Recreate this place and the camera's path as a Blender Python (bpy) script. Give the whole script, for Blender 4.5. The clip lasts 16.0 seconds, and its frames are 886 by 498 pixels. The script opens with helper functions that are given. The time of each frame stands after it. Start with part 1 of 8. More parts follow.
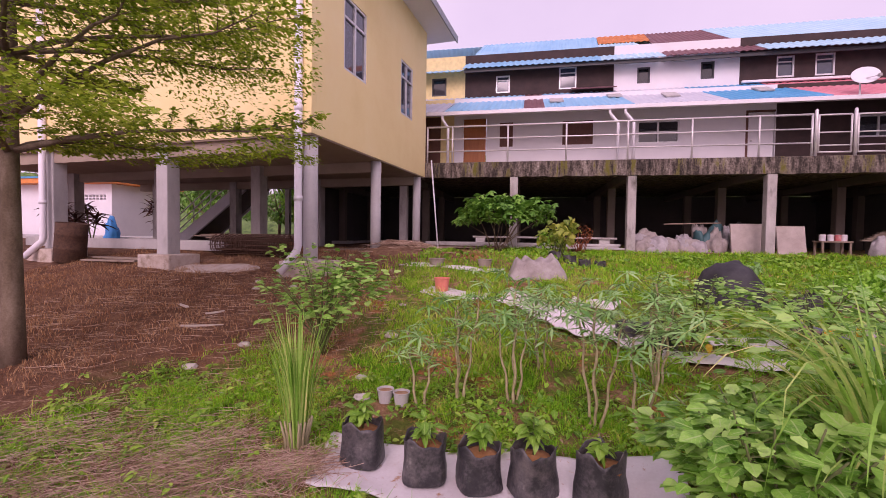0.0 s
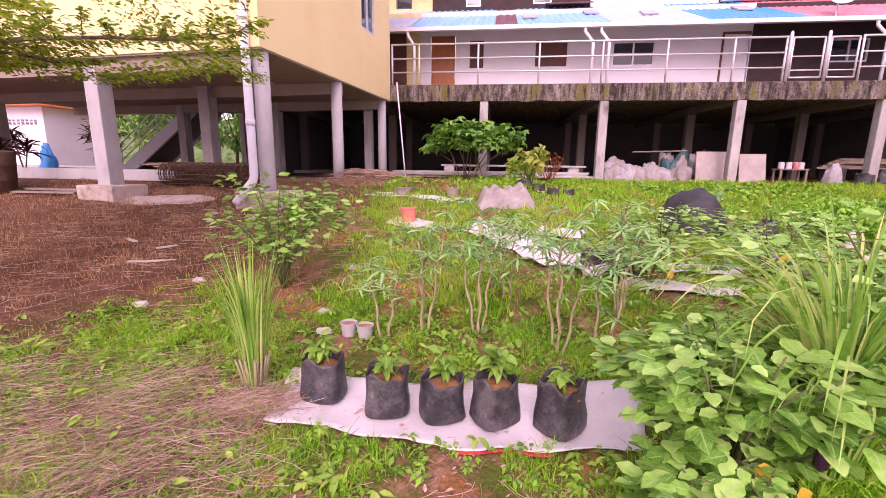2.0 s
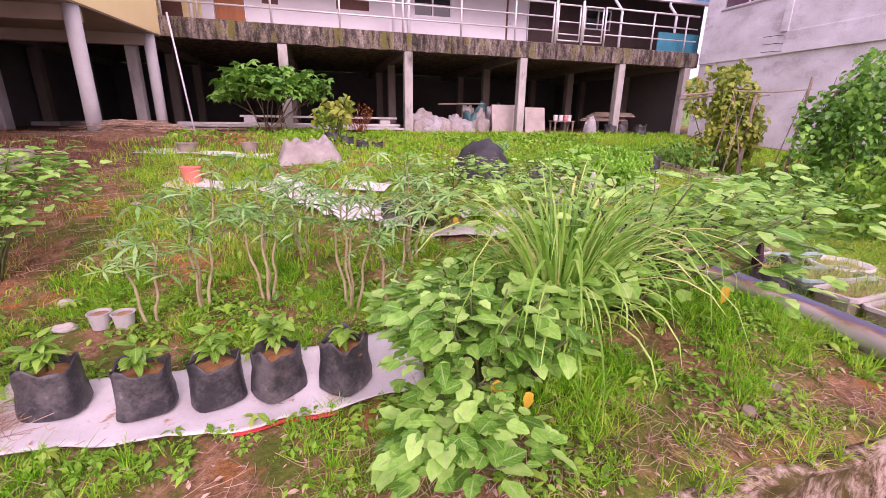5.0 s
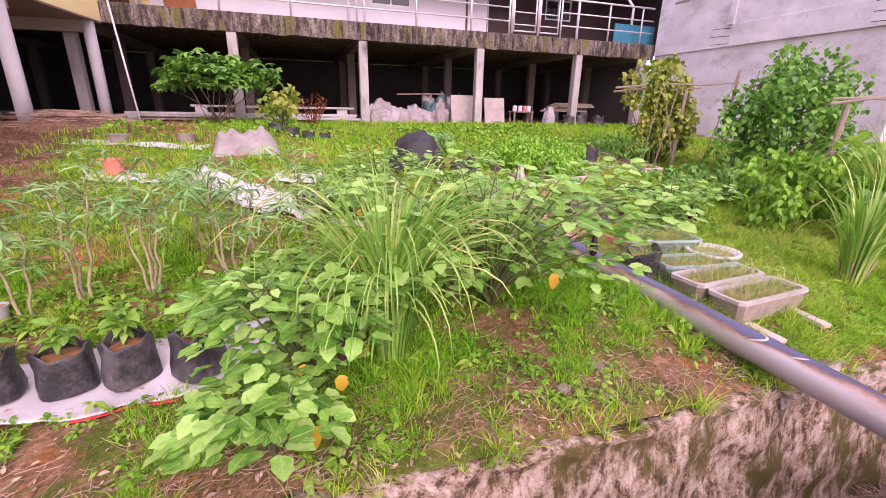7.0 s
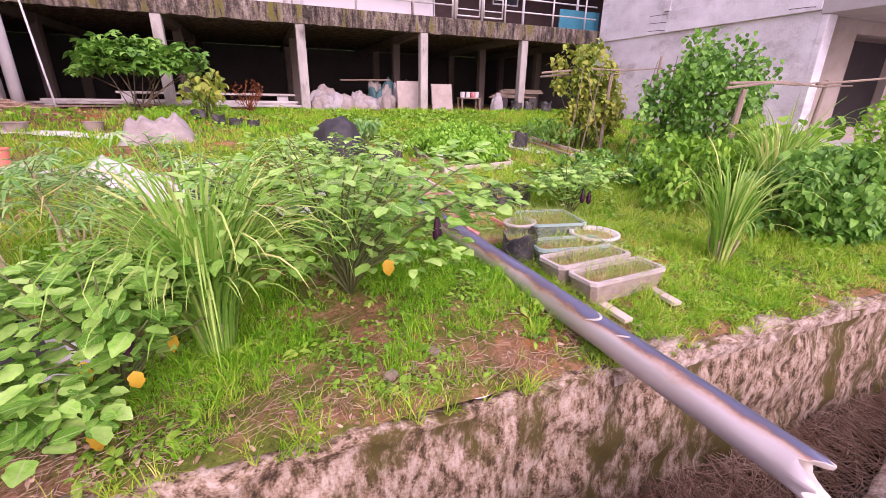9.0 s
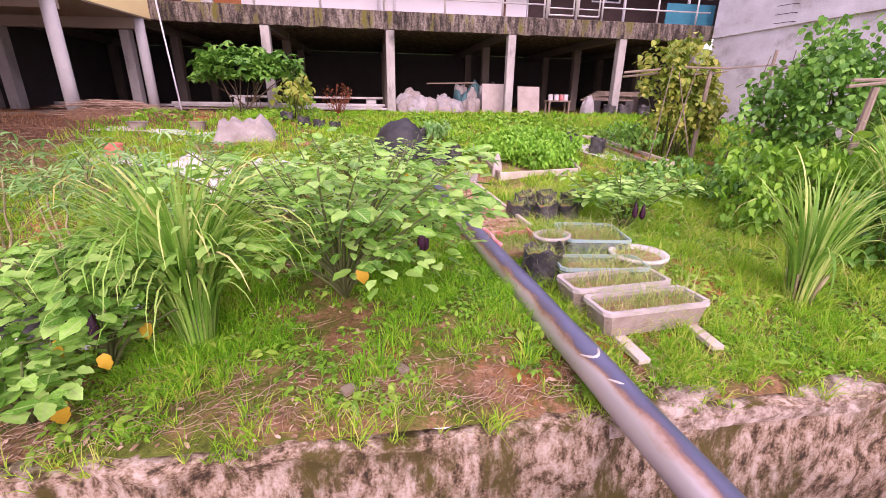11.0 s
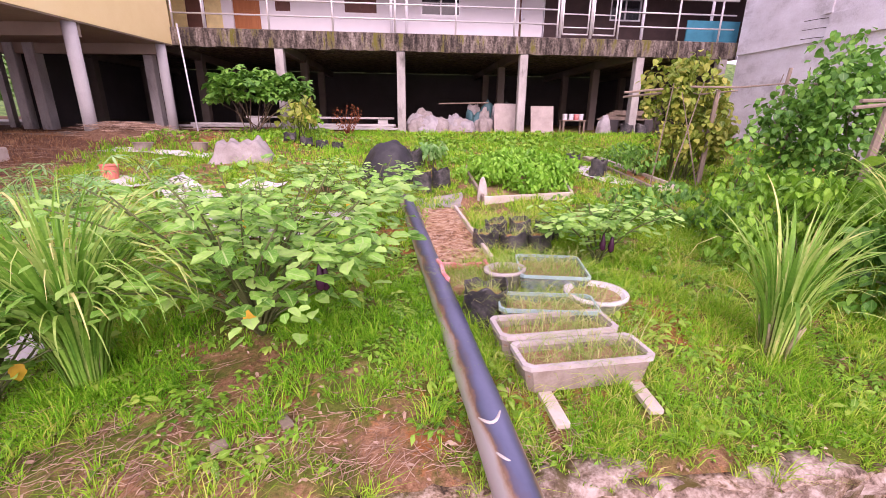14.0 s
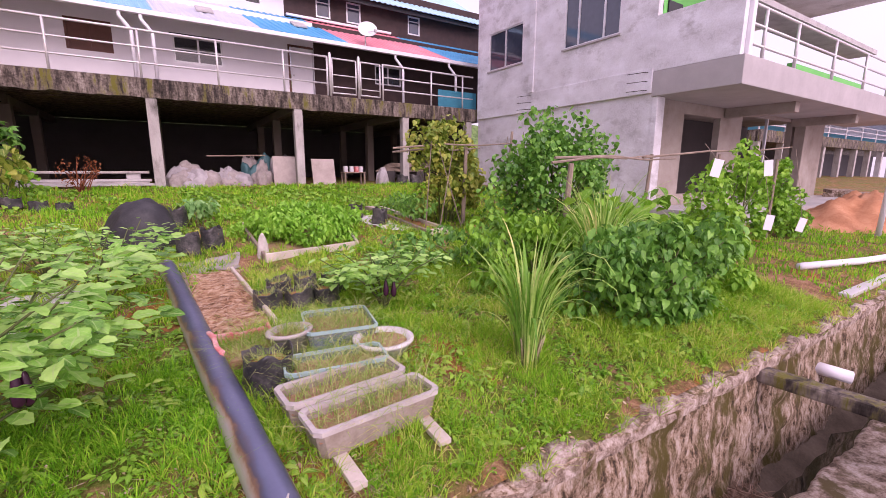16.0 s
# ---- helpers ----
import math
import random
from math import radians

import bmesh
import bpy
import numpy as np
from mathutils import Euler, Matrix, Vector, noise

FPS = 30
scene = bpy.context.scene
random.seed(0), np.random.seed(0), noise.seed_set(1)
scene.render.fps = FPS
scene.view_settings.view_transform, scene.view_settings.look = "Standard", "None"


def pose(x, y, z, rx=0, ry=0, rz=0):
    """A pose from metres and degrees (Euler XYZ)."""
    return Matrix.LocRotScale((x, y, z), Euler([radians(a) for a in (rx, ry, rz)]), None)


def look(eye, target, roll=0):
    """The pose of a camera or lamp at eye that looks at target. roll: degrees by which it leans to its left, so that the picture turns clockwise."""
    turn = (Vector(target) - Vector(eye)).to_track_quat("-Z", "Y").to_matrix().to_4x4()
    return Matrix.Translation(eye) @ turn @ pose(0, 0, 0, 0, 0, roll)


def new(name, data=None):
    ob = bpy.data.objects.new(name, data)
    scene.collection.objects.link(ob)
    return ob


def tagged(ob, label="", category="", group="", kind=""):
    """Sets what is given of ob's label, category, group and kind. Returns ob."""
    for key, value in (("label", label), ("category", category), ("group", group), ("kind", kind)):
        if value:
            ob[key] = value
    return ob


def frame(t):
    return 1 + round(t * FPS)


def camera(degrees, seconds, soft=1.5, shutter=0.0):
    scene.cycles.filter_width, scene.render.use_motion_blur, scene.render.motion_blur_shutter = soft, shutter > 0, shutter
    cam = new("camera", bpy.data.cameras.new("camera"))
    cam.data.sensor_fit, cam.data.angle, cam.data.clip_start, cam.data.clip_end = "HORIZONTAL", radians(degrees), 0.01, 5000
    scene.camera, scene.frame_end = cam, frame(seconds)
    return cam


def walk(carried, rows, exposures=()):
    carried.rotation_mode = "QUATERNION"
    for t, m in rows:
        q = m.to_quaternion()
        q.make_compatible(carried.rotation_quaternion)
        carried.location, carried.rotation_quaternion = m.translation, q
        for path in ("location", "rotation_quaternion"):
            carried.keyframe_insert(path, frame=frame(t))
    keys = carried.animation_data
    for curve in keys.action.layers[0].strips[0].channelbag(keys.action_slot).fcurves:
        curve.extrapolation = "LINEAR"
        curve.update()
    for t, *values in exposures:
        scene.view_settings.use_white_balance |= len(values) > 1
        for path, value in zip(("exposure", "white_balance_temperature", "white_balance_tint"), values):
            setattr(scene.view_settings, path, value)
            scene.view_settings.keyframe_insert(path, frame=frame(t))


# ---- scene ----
cam = camera(92.0, 16.0, soft=0.8)
PATH = [
    (0, (0.292, -0.177, 1.426), (-0.088, 1.786, 1.361), 0.8),
    (0.5, (0.269, -0.087, 1.393), (0.289, 1.884, 1.055), 0.7),
    (1, (0.225, 0.025, 1.392), (0.159, 1.981, 0.979), 0.8),
    (1.5, (0.255, 0.008, 1.396), (-0.008, 1.947, 0.983), 0.8),
    (2, (0.316, 0.006, 1.407), (0.082, 1.954, 1.02), 0.7),
    (2.5, (0.307, 0.012, 1.407), (0.235, 1.978, 1.045), 0.7),
    (3, (0.296, 0.024, 1.4), (0.293, 1.992, 1.043), 0.9),
    (3.5, (0.312, 0.105, 1.385), (0.381, 2.061, 0.971), 1.0),
    (4, (0.404, 0.09, 1.398), (0.689, 2.009, 0.912), 1.0),
    (6.5, (1.113, -0.104, 1.444), (1.711, 1.697, 0.813), 1.2),
    (7, (1.32, -0.247, 1.463), (1.922, 1.555, 0.837), 1.2),
    (7.5, (1.489, -0.3, 1.448), (2.129, 1.489, 0.823), 1.1),
    (8, (1.714, -0.259, 1.423), (2.465, 1.475, 0.769), 1.1),
    (8.5, (1.878, -0.309, 1.415), (2.662, 1.391, 0.709), 1.0),
    (9, (2.043, -0.465, 1.45), (2.757, 1.277, 0.776), 1.1),
    (11.5, (2.756, -0.407, 1.431), (2.942, 1.469, 0.764), 0.9),
    (12, (2.823, -0.249, 1.429), (2.909, 1.637, 0.77), 0.9),
    (12.5, (2.891, -0.171, 1.445), (2.963, 1.722, 0.803), 0.8),
    (13, (3.009, -0.162, 1.442), (3.104, 1.732, 0.805), 0.8),
    (13.5, (3.198, -0.236, 1.454), (3.328, 1.659, 0.83), 0.9),
    (14, (3.313, -0.276, 1.49), (3.484, 1.626, 0.895), 0.7),
    (14.5, (3.345, -0.261, 1.494), (3.647, 1.64, 0.952), 0.7),
    (15, (3.373, -0.264, 1.507), (3.948, 1.597, 1.052), 0.7),
    (15.5, (3.399, -0.273, 1.512), (4.244, 1.496, 1.117), 0.7),
    (16, (3.426, -0.3, 1.521), (4.478, 1.36, 1.153), 0.3),
]
walk(cam, [(t, look(e, g, r)) for t, e, g, r in PATH], exposures=[(0.0, -0.25, 6650, 56), (0.5, 0.2, 6750, 62), (1.0, 0.47, 6700, 62), (2.0, 0.52, 6650, 60), (3.0, 0.42, 6550, 58), (3.5, 0.42, 6550, 58), (6.5, 0.55, 6450, 52), (14.5, 0.6, 6450, 50), (16.0, 0.2, 6400, 48)])

# ---- world and light ----
world = bpy.data.worlds.new("overcast")
scene.world = world
world.use_nodes = True
wn, wl = world.node_tree.nodes, world.node_tree.links
wn.clear()
sky = wn.new("ShaderNodeTexSky")
sky.sky_type, sky.sun_disc = "NISHITA", False
sky.sun_elevation, sky.sun_rotation = radians(34), radians(180)
sky.air_density, sky.dust_density, sky.ozone_density = 1.0, 4.0, 1.0
sky_bg, cloud_bg, mixer, wout = wn.new("ShaderNodeBackground"), wn.new("ShaderNodeBackground"), wn.new("ShaderNodeAddShader"), wn.new("ShaderNodeOutputWorld")
sky_bg.inputs["Strength"].default_value = 0.05
wl.new(sky.outputs["Color"], sky_bg.inputs["Color"])
# the cloud layer: soft white with faint grey drifts
w_co, w_no, w_ramp = wn.new("ShaderNodeTexCoord"), wn.new("ShaderNodeTexNoise"), wn.new("ShaderNodeValToRGB")
w_no.inputs["Scale"].default_value, w_no.inputs["Detail"].default_value = 2.2, 5
w_ramp.color_ramp.elements[0].position, w_ramp.color_ramp.elements[0].color = 0.3, (0.80, 0.79, 0.86, 1)
w_ramp.color_ramp.elements[1].position, w_ramp.color_ramp.elements[1].color = 0.7, (1.0, 0.97, 1.0, 1)
wl.new(w_co.outputs["Generated"], w_no.inputs["Vector"])
wl.new(w_no.outputs["Fac"], w_ramp.inputs["Fac"])
wl.new(w_ramp.outputs["Color"], cloud_bg.inputs["Color"])
cloud_bg.inputs["Strength"].default_value = 0.85
wl.new(sky_bg.outputs[0], mixer.inputs[0])
wl.new(cloud_bg.outputs[0], mixer.inputs[1])
wl.new(mixer.outputs[0], wout.inputs["Surface"])

sun = new("sun", bpy.data.lights.new("sun", "SUN"))
sun.data.energy, sun.data.angle, sun.data.color = 1.55, radians(32), (1.0, 0.96, 0.9)
sun.matrix_world = look((0, 0, 15), (0, 22, 0))


# ---- materials ----
def mat(name, stops, scale=6.0, rough=0.8, metal=0.0, bump=0.2, stretch=(1, 1, 1), fine=60.0, spot=None, spot_at=(0.6, 0.72), spot_scale=3.0, spec=0.4, island=0.0, trans=0.0, rand=0.0, vein=None):
    """A surface whose colour runs through stops by noise at two scales, with stains and relief."""
    m = bpy.data.materials.new(name)
    m.use_nodes = True
    n, l = m.node_tree.nodes, m.node_tree.links
    bs = n["Principled BSDF"]
    co, mp = n.new("ShaderNodeTexCoord"), n.new("ShaderNodeMapping")
    mp.inputs["Scale"].default_value = stretch
    geo = n.new("ShaderNodeNewGeometry")
    l.new(geo.outputs["Position"], mp.inputs["Vector"])
    n1, n2 = n.new("ShaderNodeTexNoise"), n.new("ShaderNodeTexNoise")
    n1.inputs["Scale"].default_value, n1.inputs["Detail"].default_value, n1.inputs["Roughness"].default_value = scale, 6, 0.65
    n2.inputs["Scale"].default_value, n2.inputs["Detail"].default_value = fine, 3
    l.new(mp.outputs[0], n1.inputs["Vector"])
    l.new(geo.outputs["Position"], n2.inputs["Vector"])
    ad = n.new("ShaderNodeMath")
    ad.operation, ad.inputs[1].default_value = "MULTIPLY_ADD", 0.3
    l.new(n2.outputs["Fac"], ad.inputs[0])
    l.new(n1.outputs["Fac"], ad.inputs[2])
    last = ad.outputs[0]
    if island or rand:
        src = geo.outputs["Random Per Island"]
        if rand:
            src = n.new("ShaderNodeObjectInfo").outputs["Random"]
        a2 = n.new("ShaderNodeMath")
        a2.operation, a2.inputs[1].default_value = "MULTIPLY_ADD", island or rand
        l.new(src, a2.inputs[0])
        l.new(last, a2.inputs[2])
        a3 = n.new("ShaderNodeMath")
        a3.operation, a3.inputs[1].default_value = "SUBTRACT", (island or rand) / 2
        l.new(a2.outputs[0], a3.inputs[0])
        last = a3.outputs[0]
    rp = n.new("ShaderNodeValToRGB")
    while len(rp.color_ramp.elements) < len(stops):
        rp.color_ramp.elements.new(0.5)
    for e, (p, c) in zip(rp.color_ramp.elements, stops):
        e.position, e.color = p, (*c, 1)
    l.new(last, rp.inputs["Fac"])
    col = rp.outputs["Color"]
    if spot:
        n3, r3, mx = n.new("ShaderNodeTexNoise"), n.new("ShaderNodeValToRGB"), n.new("ShaderNodeMix")
        mx.data_type = "RGBA"
        n3.inputs["Scale"].default_value, n3.inputs["Detail"].default_value, n3.inputs["Roughness"].default_value = spot_scale, 7, 0.7
        l.new(mp.outputs[0], n3.inputs["Vector"])
        r3.color_ramp.elements[0].position, r3.color_ramp.elements[1].position = spot_at
        l.new(n3.outputs["Fac"], r3.inputs["Fac"])
        l.new(r3.outputs["Color"], mx.inputs["Factor"])
        l.new(col, mx.inputs["A"])
        mx.inputs["B"].default_value = (*spot, 1)
        col = mx.outputs["Result"]
    if vein:
        # pale midrib and side veins along the leaf's own coordinates
        at, sp, mx = n.new("ShaderNodeAttribute"), n.new("ShaderNodeSeparateXYZ"), n.new("ShaderNodeMix")
        at.attribute_name, mx.data_type = "leaf_uv", "RGBA"
        l.new(at.outputs["Vector"], sp.inputs[0])

        def calc(op, a, b=0.0, c=0.0):
            q = n.new("ShaderNodeMath")
            q.operation = op
            for i, v in enumerate((a, b, c)):
                if hasattr(v, "is_linked"):
                    l.new(v, q.inputs[i])
                else:
                    q.inputs[i].default_value = v
            return q.outputs[0]

        across = calc("ABSOLUTE", sp.outputs["X"])
        mid = calc("LESS_THAN", across, 0.09)
        side = calc("LESS_THAN", calc("FRACT", calc("MULTIPLY_ADD", across, -2.0, calc("MULTIPLY", sp.outputs["Y"], 6.0))), 0.13)
        l.new(calc("MULTIPLY", calc("MAXIMUM", mid, calc("MULTIPLY", side, 0.6)), 0.7), mx.inputs["Factor"])
        l.new(col, mx.inputs["A"])
        mx.inputs["B"].default_value = (*vein, 1)
        col = mx.outputs["Result"]
    l.new(col, bs.inputs["Base Color"])
    bs.inputs["Roughness"].default_value, bs.inputs["Metallic"].default_value = rough, metal
    bs.inputs["Specular IOR Level"].default_value = spec
    if bump:
        bp = n.new("ShaderNodeBump")
        bp.inputs["Strength"].default_value, bp.inputs["Distance"].default_value = bump, 0.01
        l.new(last, bp.inputs["Height"])
        l.new(bp.outputs[0], bs.inputs["Normal"])
    if trans:
        tr, ms, out = n.new("ShaderNodeBsdfTranslucent"), n.new("ShaderNodeMixShader"), n["Material Output"]
        l.new(col, tr.inputs["Color"])
        ms.inputs["Fac"].default_value = trans
        l.new(bs.outputs[0], ms.inputs[1])
        l.new(tr.outputs[0], ms.inputs[2])
        l.new(ms.outputs[0], out.inputs["Surface"])
    return m


def tone(c, k):
    return tuple(min(1, v * k) for v in c)


def plain(name, c, rough=0.6, metal=0.0, vary=0.15, **kw):
    return mat(name, [(0.35, tone(c, 1 - vary)), (0.85, tone(c, 1 + vary))], rough=rough, metal=metal, **kw)


M_CONC_OLD = mat("weathered_concrete", [(0.46, (0.018, 0.014, 0.012)), (0.58, (0.06, 0.047, 0.038)), (0.68, (0.15, 0.12, 0.10)), (0.80, (0.30, 0.255, 0.22)), (0.92, (0.50, 0.45, 0.41))], scale=3.2, stretch=(2.6, 2.6, 0.5), fine=22, rough=0.95, bump=0.5, spot=(0.13, 0.12, 0.02), spot_at=(0.54, 0.63), spot_scale=1.6)
M_PLINTH = mat("pinkish_cast_concrete", [(0.35, (0.34, 0.26, 0.20)), (0.6, (0.50, 0.41, 0.34)), (0.9, (0.64, 0.56, 0.50))], scale=5, rough=0.95, bump=0.6, spot=(0.20, 0.14, 0.08), spot_at=(0.56, 0.75))
M_WALL_DRAIN = mat("stained_drain_wall", [(0.48, (0.036, 0.024, 0.014)), (0.56, (0.11, 0.072, 0.040)), (0.62, (0.24, 0.165, 0.105)), (0.68, (0.35, 0.26, 0.185)), (0.79, (0.50, 0.405, 0.335))], scale=9, stretch=(2.2, 2.2, 0.9), fine=75, rough=0.95, bump=1.6, spot=(0.085, 0.068, 0.014), spot_at=(0.50, 0.60), spot_scale=1.6)
M_COPING = mat("worn_coping_concrete", [(0.50, (0.09, 0.062, 0.042)), (0.60, (0.24, 0.175, 0.13)), (0.68, (0.36, 0.285, 0.23)), (0.82, (0.54, 0.455, 0.40))], scale=11, fine=80, rough=0.95, bump=1.2, spot=(0.10, 0.075, 0.03), spot_at=(0.52, 0.62), spot_scale=4)
M_CONC = mat("grey_concrete", [(0.35, (0.30, 0.28, 0.27)), (0.6, (0.44, 0.42, 0.41)), (0.9, (0.55, 0.53, 0.52))], scale=2.0, rough=0.9, bump=0.35, spot=(0.2, 0.19, 0.18), spot_at=(0.6, 0.85), spot_scale=1.2, stretch=(1, 1, 0.5))
M_POST = mat("concrete_post", [(0.35, (0.22, 0.20, 0.18)), (0.6, (0.38, 0.35, 0.33)), (0.9, (0.52, 0.49, 0.47))], scale=3.0, stretch=(1, 1, 0.4), rough=0.9, bump=0.4, spot=(0.09, 0.085, 0.07), spot_at=(0.56, 0.75), spot_scale=2)
M_PLASTER = mat("raw_cement_render", [(0.46, (0.50, 0.48, 0.49)), (0.58, (0.66, 0.64, 0.66)), (0.70, (0.74, 0.725, 0.755)), (0.82, (0.82, 0.81, 0.85))], scale=1.0, fine=30, rough=0.92, bump=0.3, spot=(0.44, 0.41, 0.41), spot_at=(0.54, 0.70), spot_scale=1.1, stretch=(1, 1, 1.6))
M_PLASTER_BAND = mat("cement_band", [(0.35, (0.34, 0.315, 0.31)), (0.9, (0.47, 0.44, 0.435))], scale=1.5, rough=0.92, bump=0.25)
M_PORCH = mat("tan_porch_render", [(0.35, (0.22, 0.18, 0.15)), (0.6, (0.33, 0.28, 0.24)), (0.9, (0.42, 0.37, 0.33))], scale=1.5, rough=0.92, bump=0.25)
M_YELLOW = mat("yellow_wall_paint", [(0.35, (0.84, 0.66, 0.30)), (0.65, (0.90, 0.73, 0.36)), (0.9, (0.92, 0.77, 0.42))], scale=0.8, rough=0.75, bump=0.1, spot=(0.66, 0.52, 0.30), spot_at=(0.66, 0.85), spot_scale=0.9)
M_YELLOW_PALE = plain("pale_yellow_paint", (0.75, 0.62, 0.30), rough=0.75)
M_WHITE = mat("white_paint", [(0.35, (0.70, 0.68, 0.715)), (0.9, (0.80, 0.78, 0.815))], scale=1.0, rough=0.7, bump=0.08, spot=(0.6, 0.57, 0.57), spot_at=(0.65, 0.95), spot_scale=0.7)
M_BROWN_WALL = mat("dark_brown_boards", [(0.35, (0.025, 0.014, 0.013)), (0.9, (0.06, 0.032, 0.03))], scale=3, rough=0.7, bump=0.2)
M_HOUSE_SOFFIT = plain("tan_house_underside", (0.33, 0.26, 0.20), rough=0.95, scale=1.5)
# dark tones that put the shade under floors and indoors into the colour
M_UNDER_SHADE = plain("shade_dark_underside", (0.17, 0.14, 0.12), rough=0.95, scale=1.5)
M_SHADE_DARK = plain("shade_dark_backing", (0.085, 0.075, 0.075), rough=0.95, scale=1.5)
M_TEAL = plain("teal_panel", (0.03, 0.23, 0.32), rough=0.6)
M_GREEN_WALL = mat("bright_green_paint", [(0.35, (0.10, 0.45, 0.10)), (0.9, (0.16, 0.58, 0.14))], scale=0.9, rough=0.7, bump=0.05)
M_BLUE_ROOF = mat("blue_metal_roof", [(0.35, (0.14, 0.42, 0.66)), (0.9, (0.30, 0.58, 0.78))], scale=1.2, rough=0.45, bump=0.05, stretch=(1, 0.3, 1))
M_BLUE_DEEP = mat("deep_blue_metal_roof", [(0.35, (0.03, 0.26, 0.50)), (0.9, (0.08, 0.38, 0.62))], scale=1.2, rough=0.45, bump=0.05)
M_AQUA_ROOF = mat("pale_aqua_metal_roof", [(0.35, (0.28, 0.55, 0.70)), (0.9, (0.45, 0.68, 0.80))], scale=1.0, rough=0.45, bump=0.05)
M_WHITE_ROOF = mat("white_metal_roof", [(0.35, (0.46, 0.49, 0.58)), (0.9, (0.62, 0.62, 0.68))], scale=1.2, rough=0.45, bump=0.05, spot=(0.5, 0.5, 0.56), spot_at=(0.6, 0.9))
M_PINK_ROOF = mat("faded_red_metal_roof", [(0.35, (0.58, 0.16, 0.20)), (0.9, (0.75, 0.30, 0.34))], scale=1.2, rough=0.5, bump=0.05)
M_RUST_ROOF = mat("rusty_metal_roof", [(0.35, (0.42, 0.12, 0.04)), (0.9, (0.66, 0.24, 0.08))], scale=2.5, rough=0.85, bump=0.1)
M_MAROON_ROOF = mat("maroon_metal_roof", [(0.35, (0.13, 0.05, 0.06)), (0.9, (0.22, 0.10, 0.11))], scale=1.5, rough=0.6, bump=0.05)
M_RAIL = mat("galvanised_pipe", [(0.35, (0.56, 0.53, 0.53)), (0.9, (0.72, 0.69, 0.69))], scale=5, rough=0.42, metal=0.35, bump=0.05)
M_PVC = mat("white_pvc_pipe", [(0.35, (0.70, 0.68, 0.72)), (0.9, (0.82, 0.80, 0.84))], scale=1.5, rough=0.4, bump=0.03, stretch=(1, 1, 0.3))
M_DOOR = mat("orange_wood_door", [(0.35, (0.30, 0.09, 0.02)), (0.9, (0.44, 0.15, 0.04))], scale=2, stretch=(6, 6, 0.6), rough=0.45, bump=0.1)
M_BROWN_WOOD = mat("brown_shutter_wood", [(0.35, (0.09, 0.035, 0.025)), (0.9, (0.17, 0.07, 0.05))], scale=3, rough=0.6, bump=0.1)
M_FRAME = plain("aluminium_frame", (0.62, 0.62, 0.64), rough=0.4, metal=0.3, bump=0.02)
M_FRAME_DARK = plain("dark_window_frame", (0.05, 0.05, 0.055), rough=0.5)
M_GLASS_DARK = plain("dark_window_glass", (0.015, 0.017, 0.022), rough=0.06, bump=0.0, spec=0.8)
M_GLASS = plain("window_glass", (0.04, 0.05, 0.075), rough=0.05, bump=0.0, spec=1.0)
M_WOOD_OLD = mat("weathered_timber", [(0.35, (0.16, 0.12, 0.09)), (0.9, (0.36, 0.28, 0.22))], scale=4, stretch=(1, 1, 0.4), rough=0.9, bump=0.3)
M_PALE_WOOD = mat("pale_plank", [(0.35, (0.46, 0.38, 0.31)), (0.9, (0.68, 0.60, 0.54))], scale=5, rough=0.85, bump=0.2)
M_STEEL_DARK = plain("rusty_dark_steel", (0.07, 0.055, 0.05), rough=0.8, metal=0.3)
M_EAVE = plain("grey_fascia", (0.30, 0.33, 0.35), rough=0.6)


# ---- mesh helpers ----
def link(name, me, material, parent=None, label="", **tags):
    ob = new(name, me)
    if material and not me.materials:
        me.materials.append(material)
    if parent:
        ob.parent = parent
    return tagged(ob, label, **tags)


def part(name, bm, material, parent=None, label="", smooth=False, **tags):
    me = bpy.data.meshes.new(name)
    bmesh.ops.recalc_face_normals(bm, faces=bm.faces)
    if smooth:
        for f in bm.faces:
            f.smooth = True
    bm.to_mesh(me)
    bm.free()
    return link(name, me, material, parent, label, **tags)


def thing(name, label, category, m=None, group="", kind=""):
    ob = tagged(new(name), label, category, group, kind)
    ob.empty_display_size = 0.1
    if m:
        ob.matrix_basis = m
    return ob


def box(bm, x0, x1, y0, y1, z0, z1, bevel=0.0, m=None):
    v = [bm.verts.new((x, y, z)) for x in (x0, x1) for y in (y0, y1) for z in (z0, z1)]
    if m:
        for q in v:
            q.co = m @ q.co
    fs = [bm.faces.new([v[i] for i in q]) for q in ((0, 1, 3, 2), (4, 6, 7, 5), (0, 4, 5, 1), (2, 3, 7, 6), (0, 2, 6, 4), (1, 5, 7, 3))]
    if bevel:
        bmesh.ops.bevel(bm, geom=list({e for f in fs for e in f.edges}), offset=bevel, segments=2, affect="EDGES", profile=0.6)
    return bm


def newbox(*a, **k):
    return box(bmesh.new(), *a, **k)


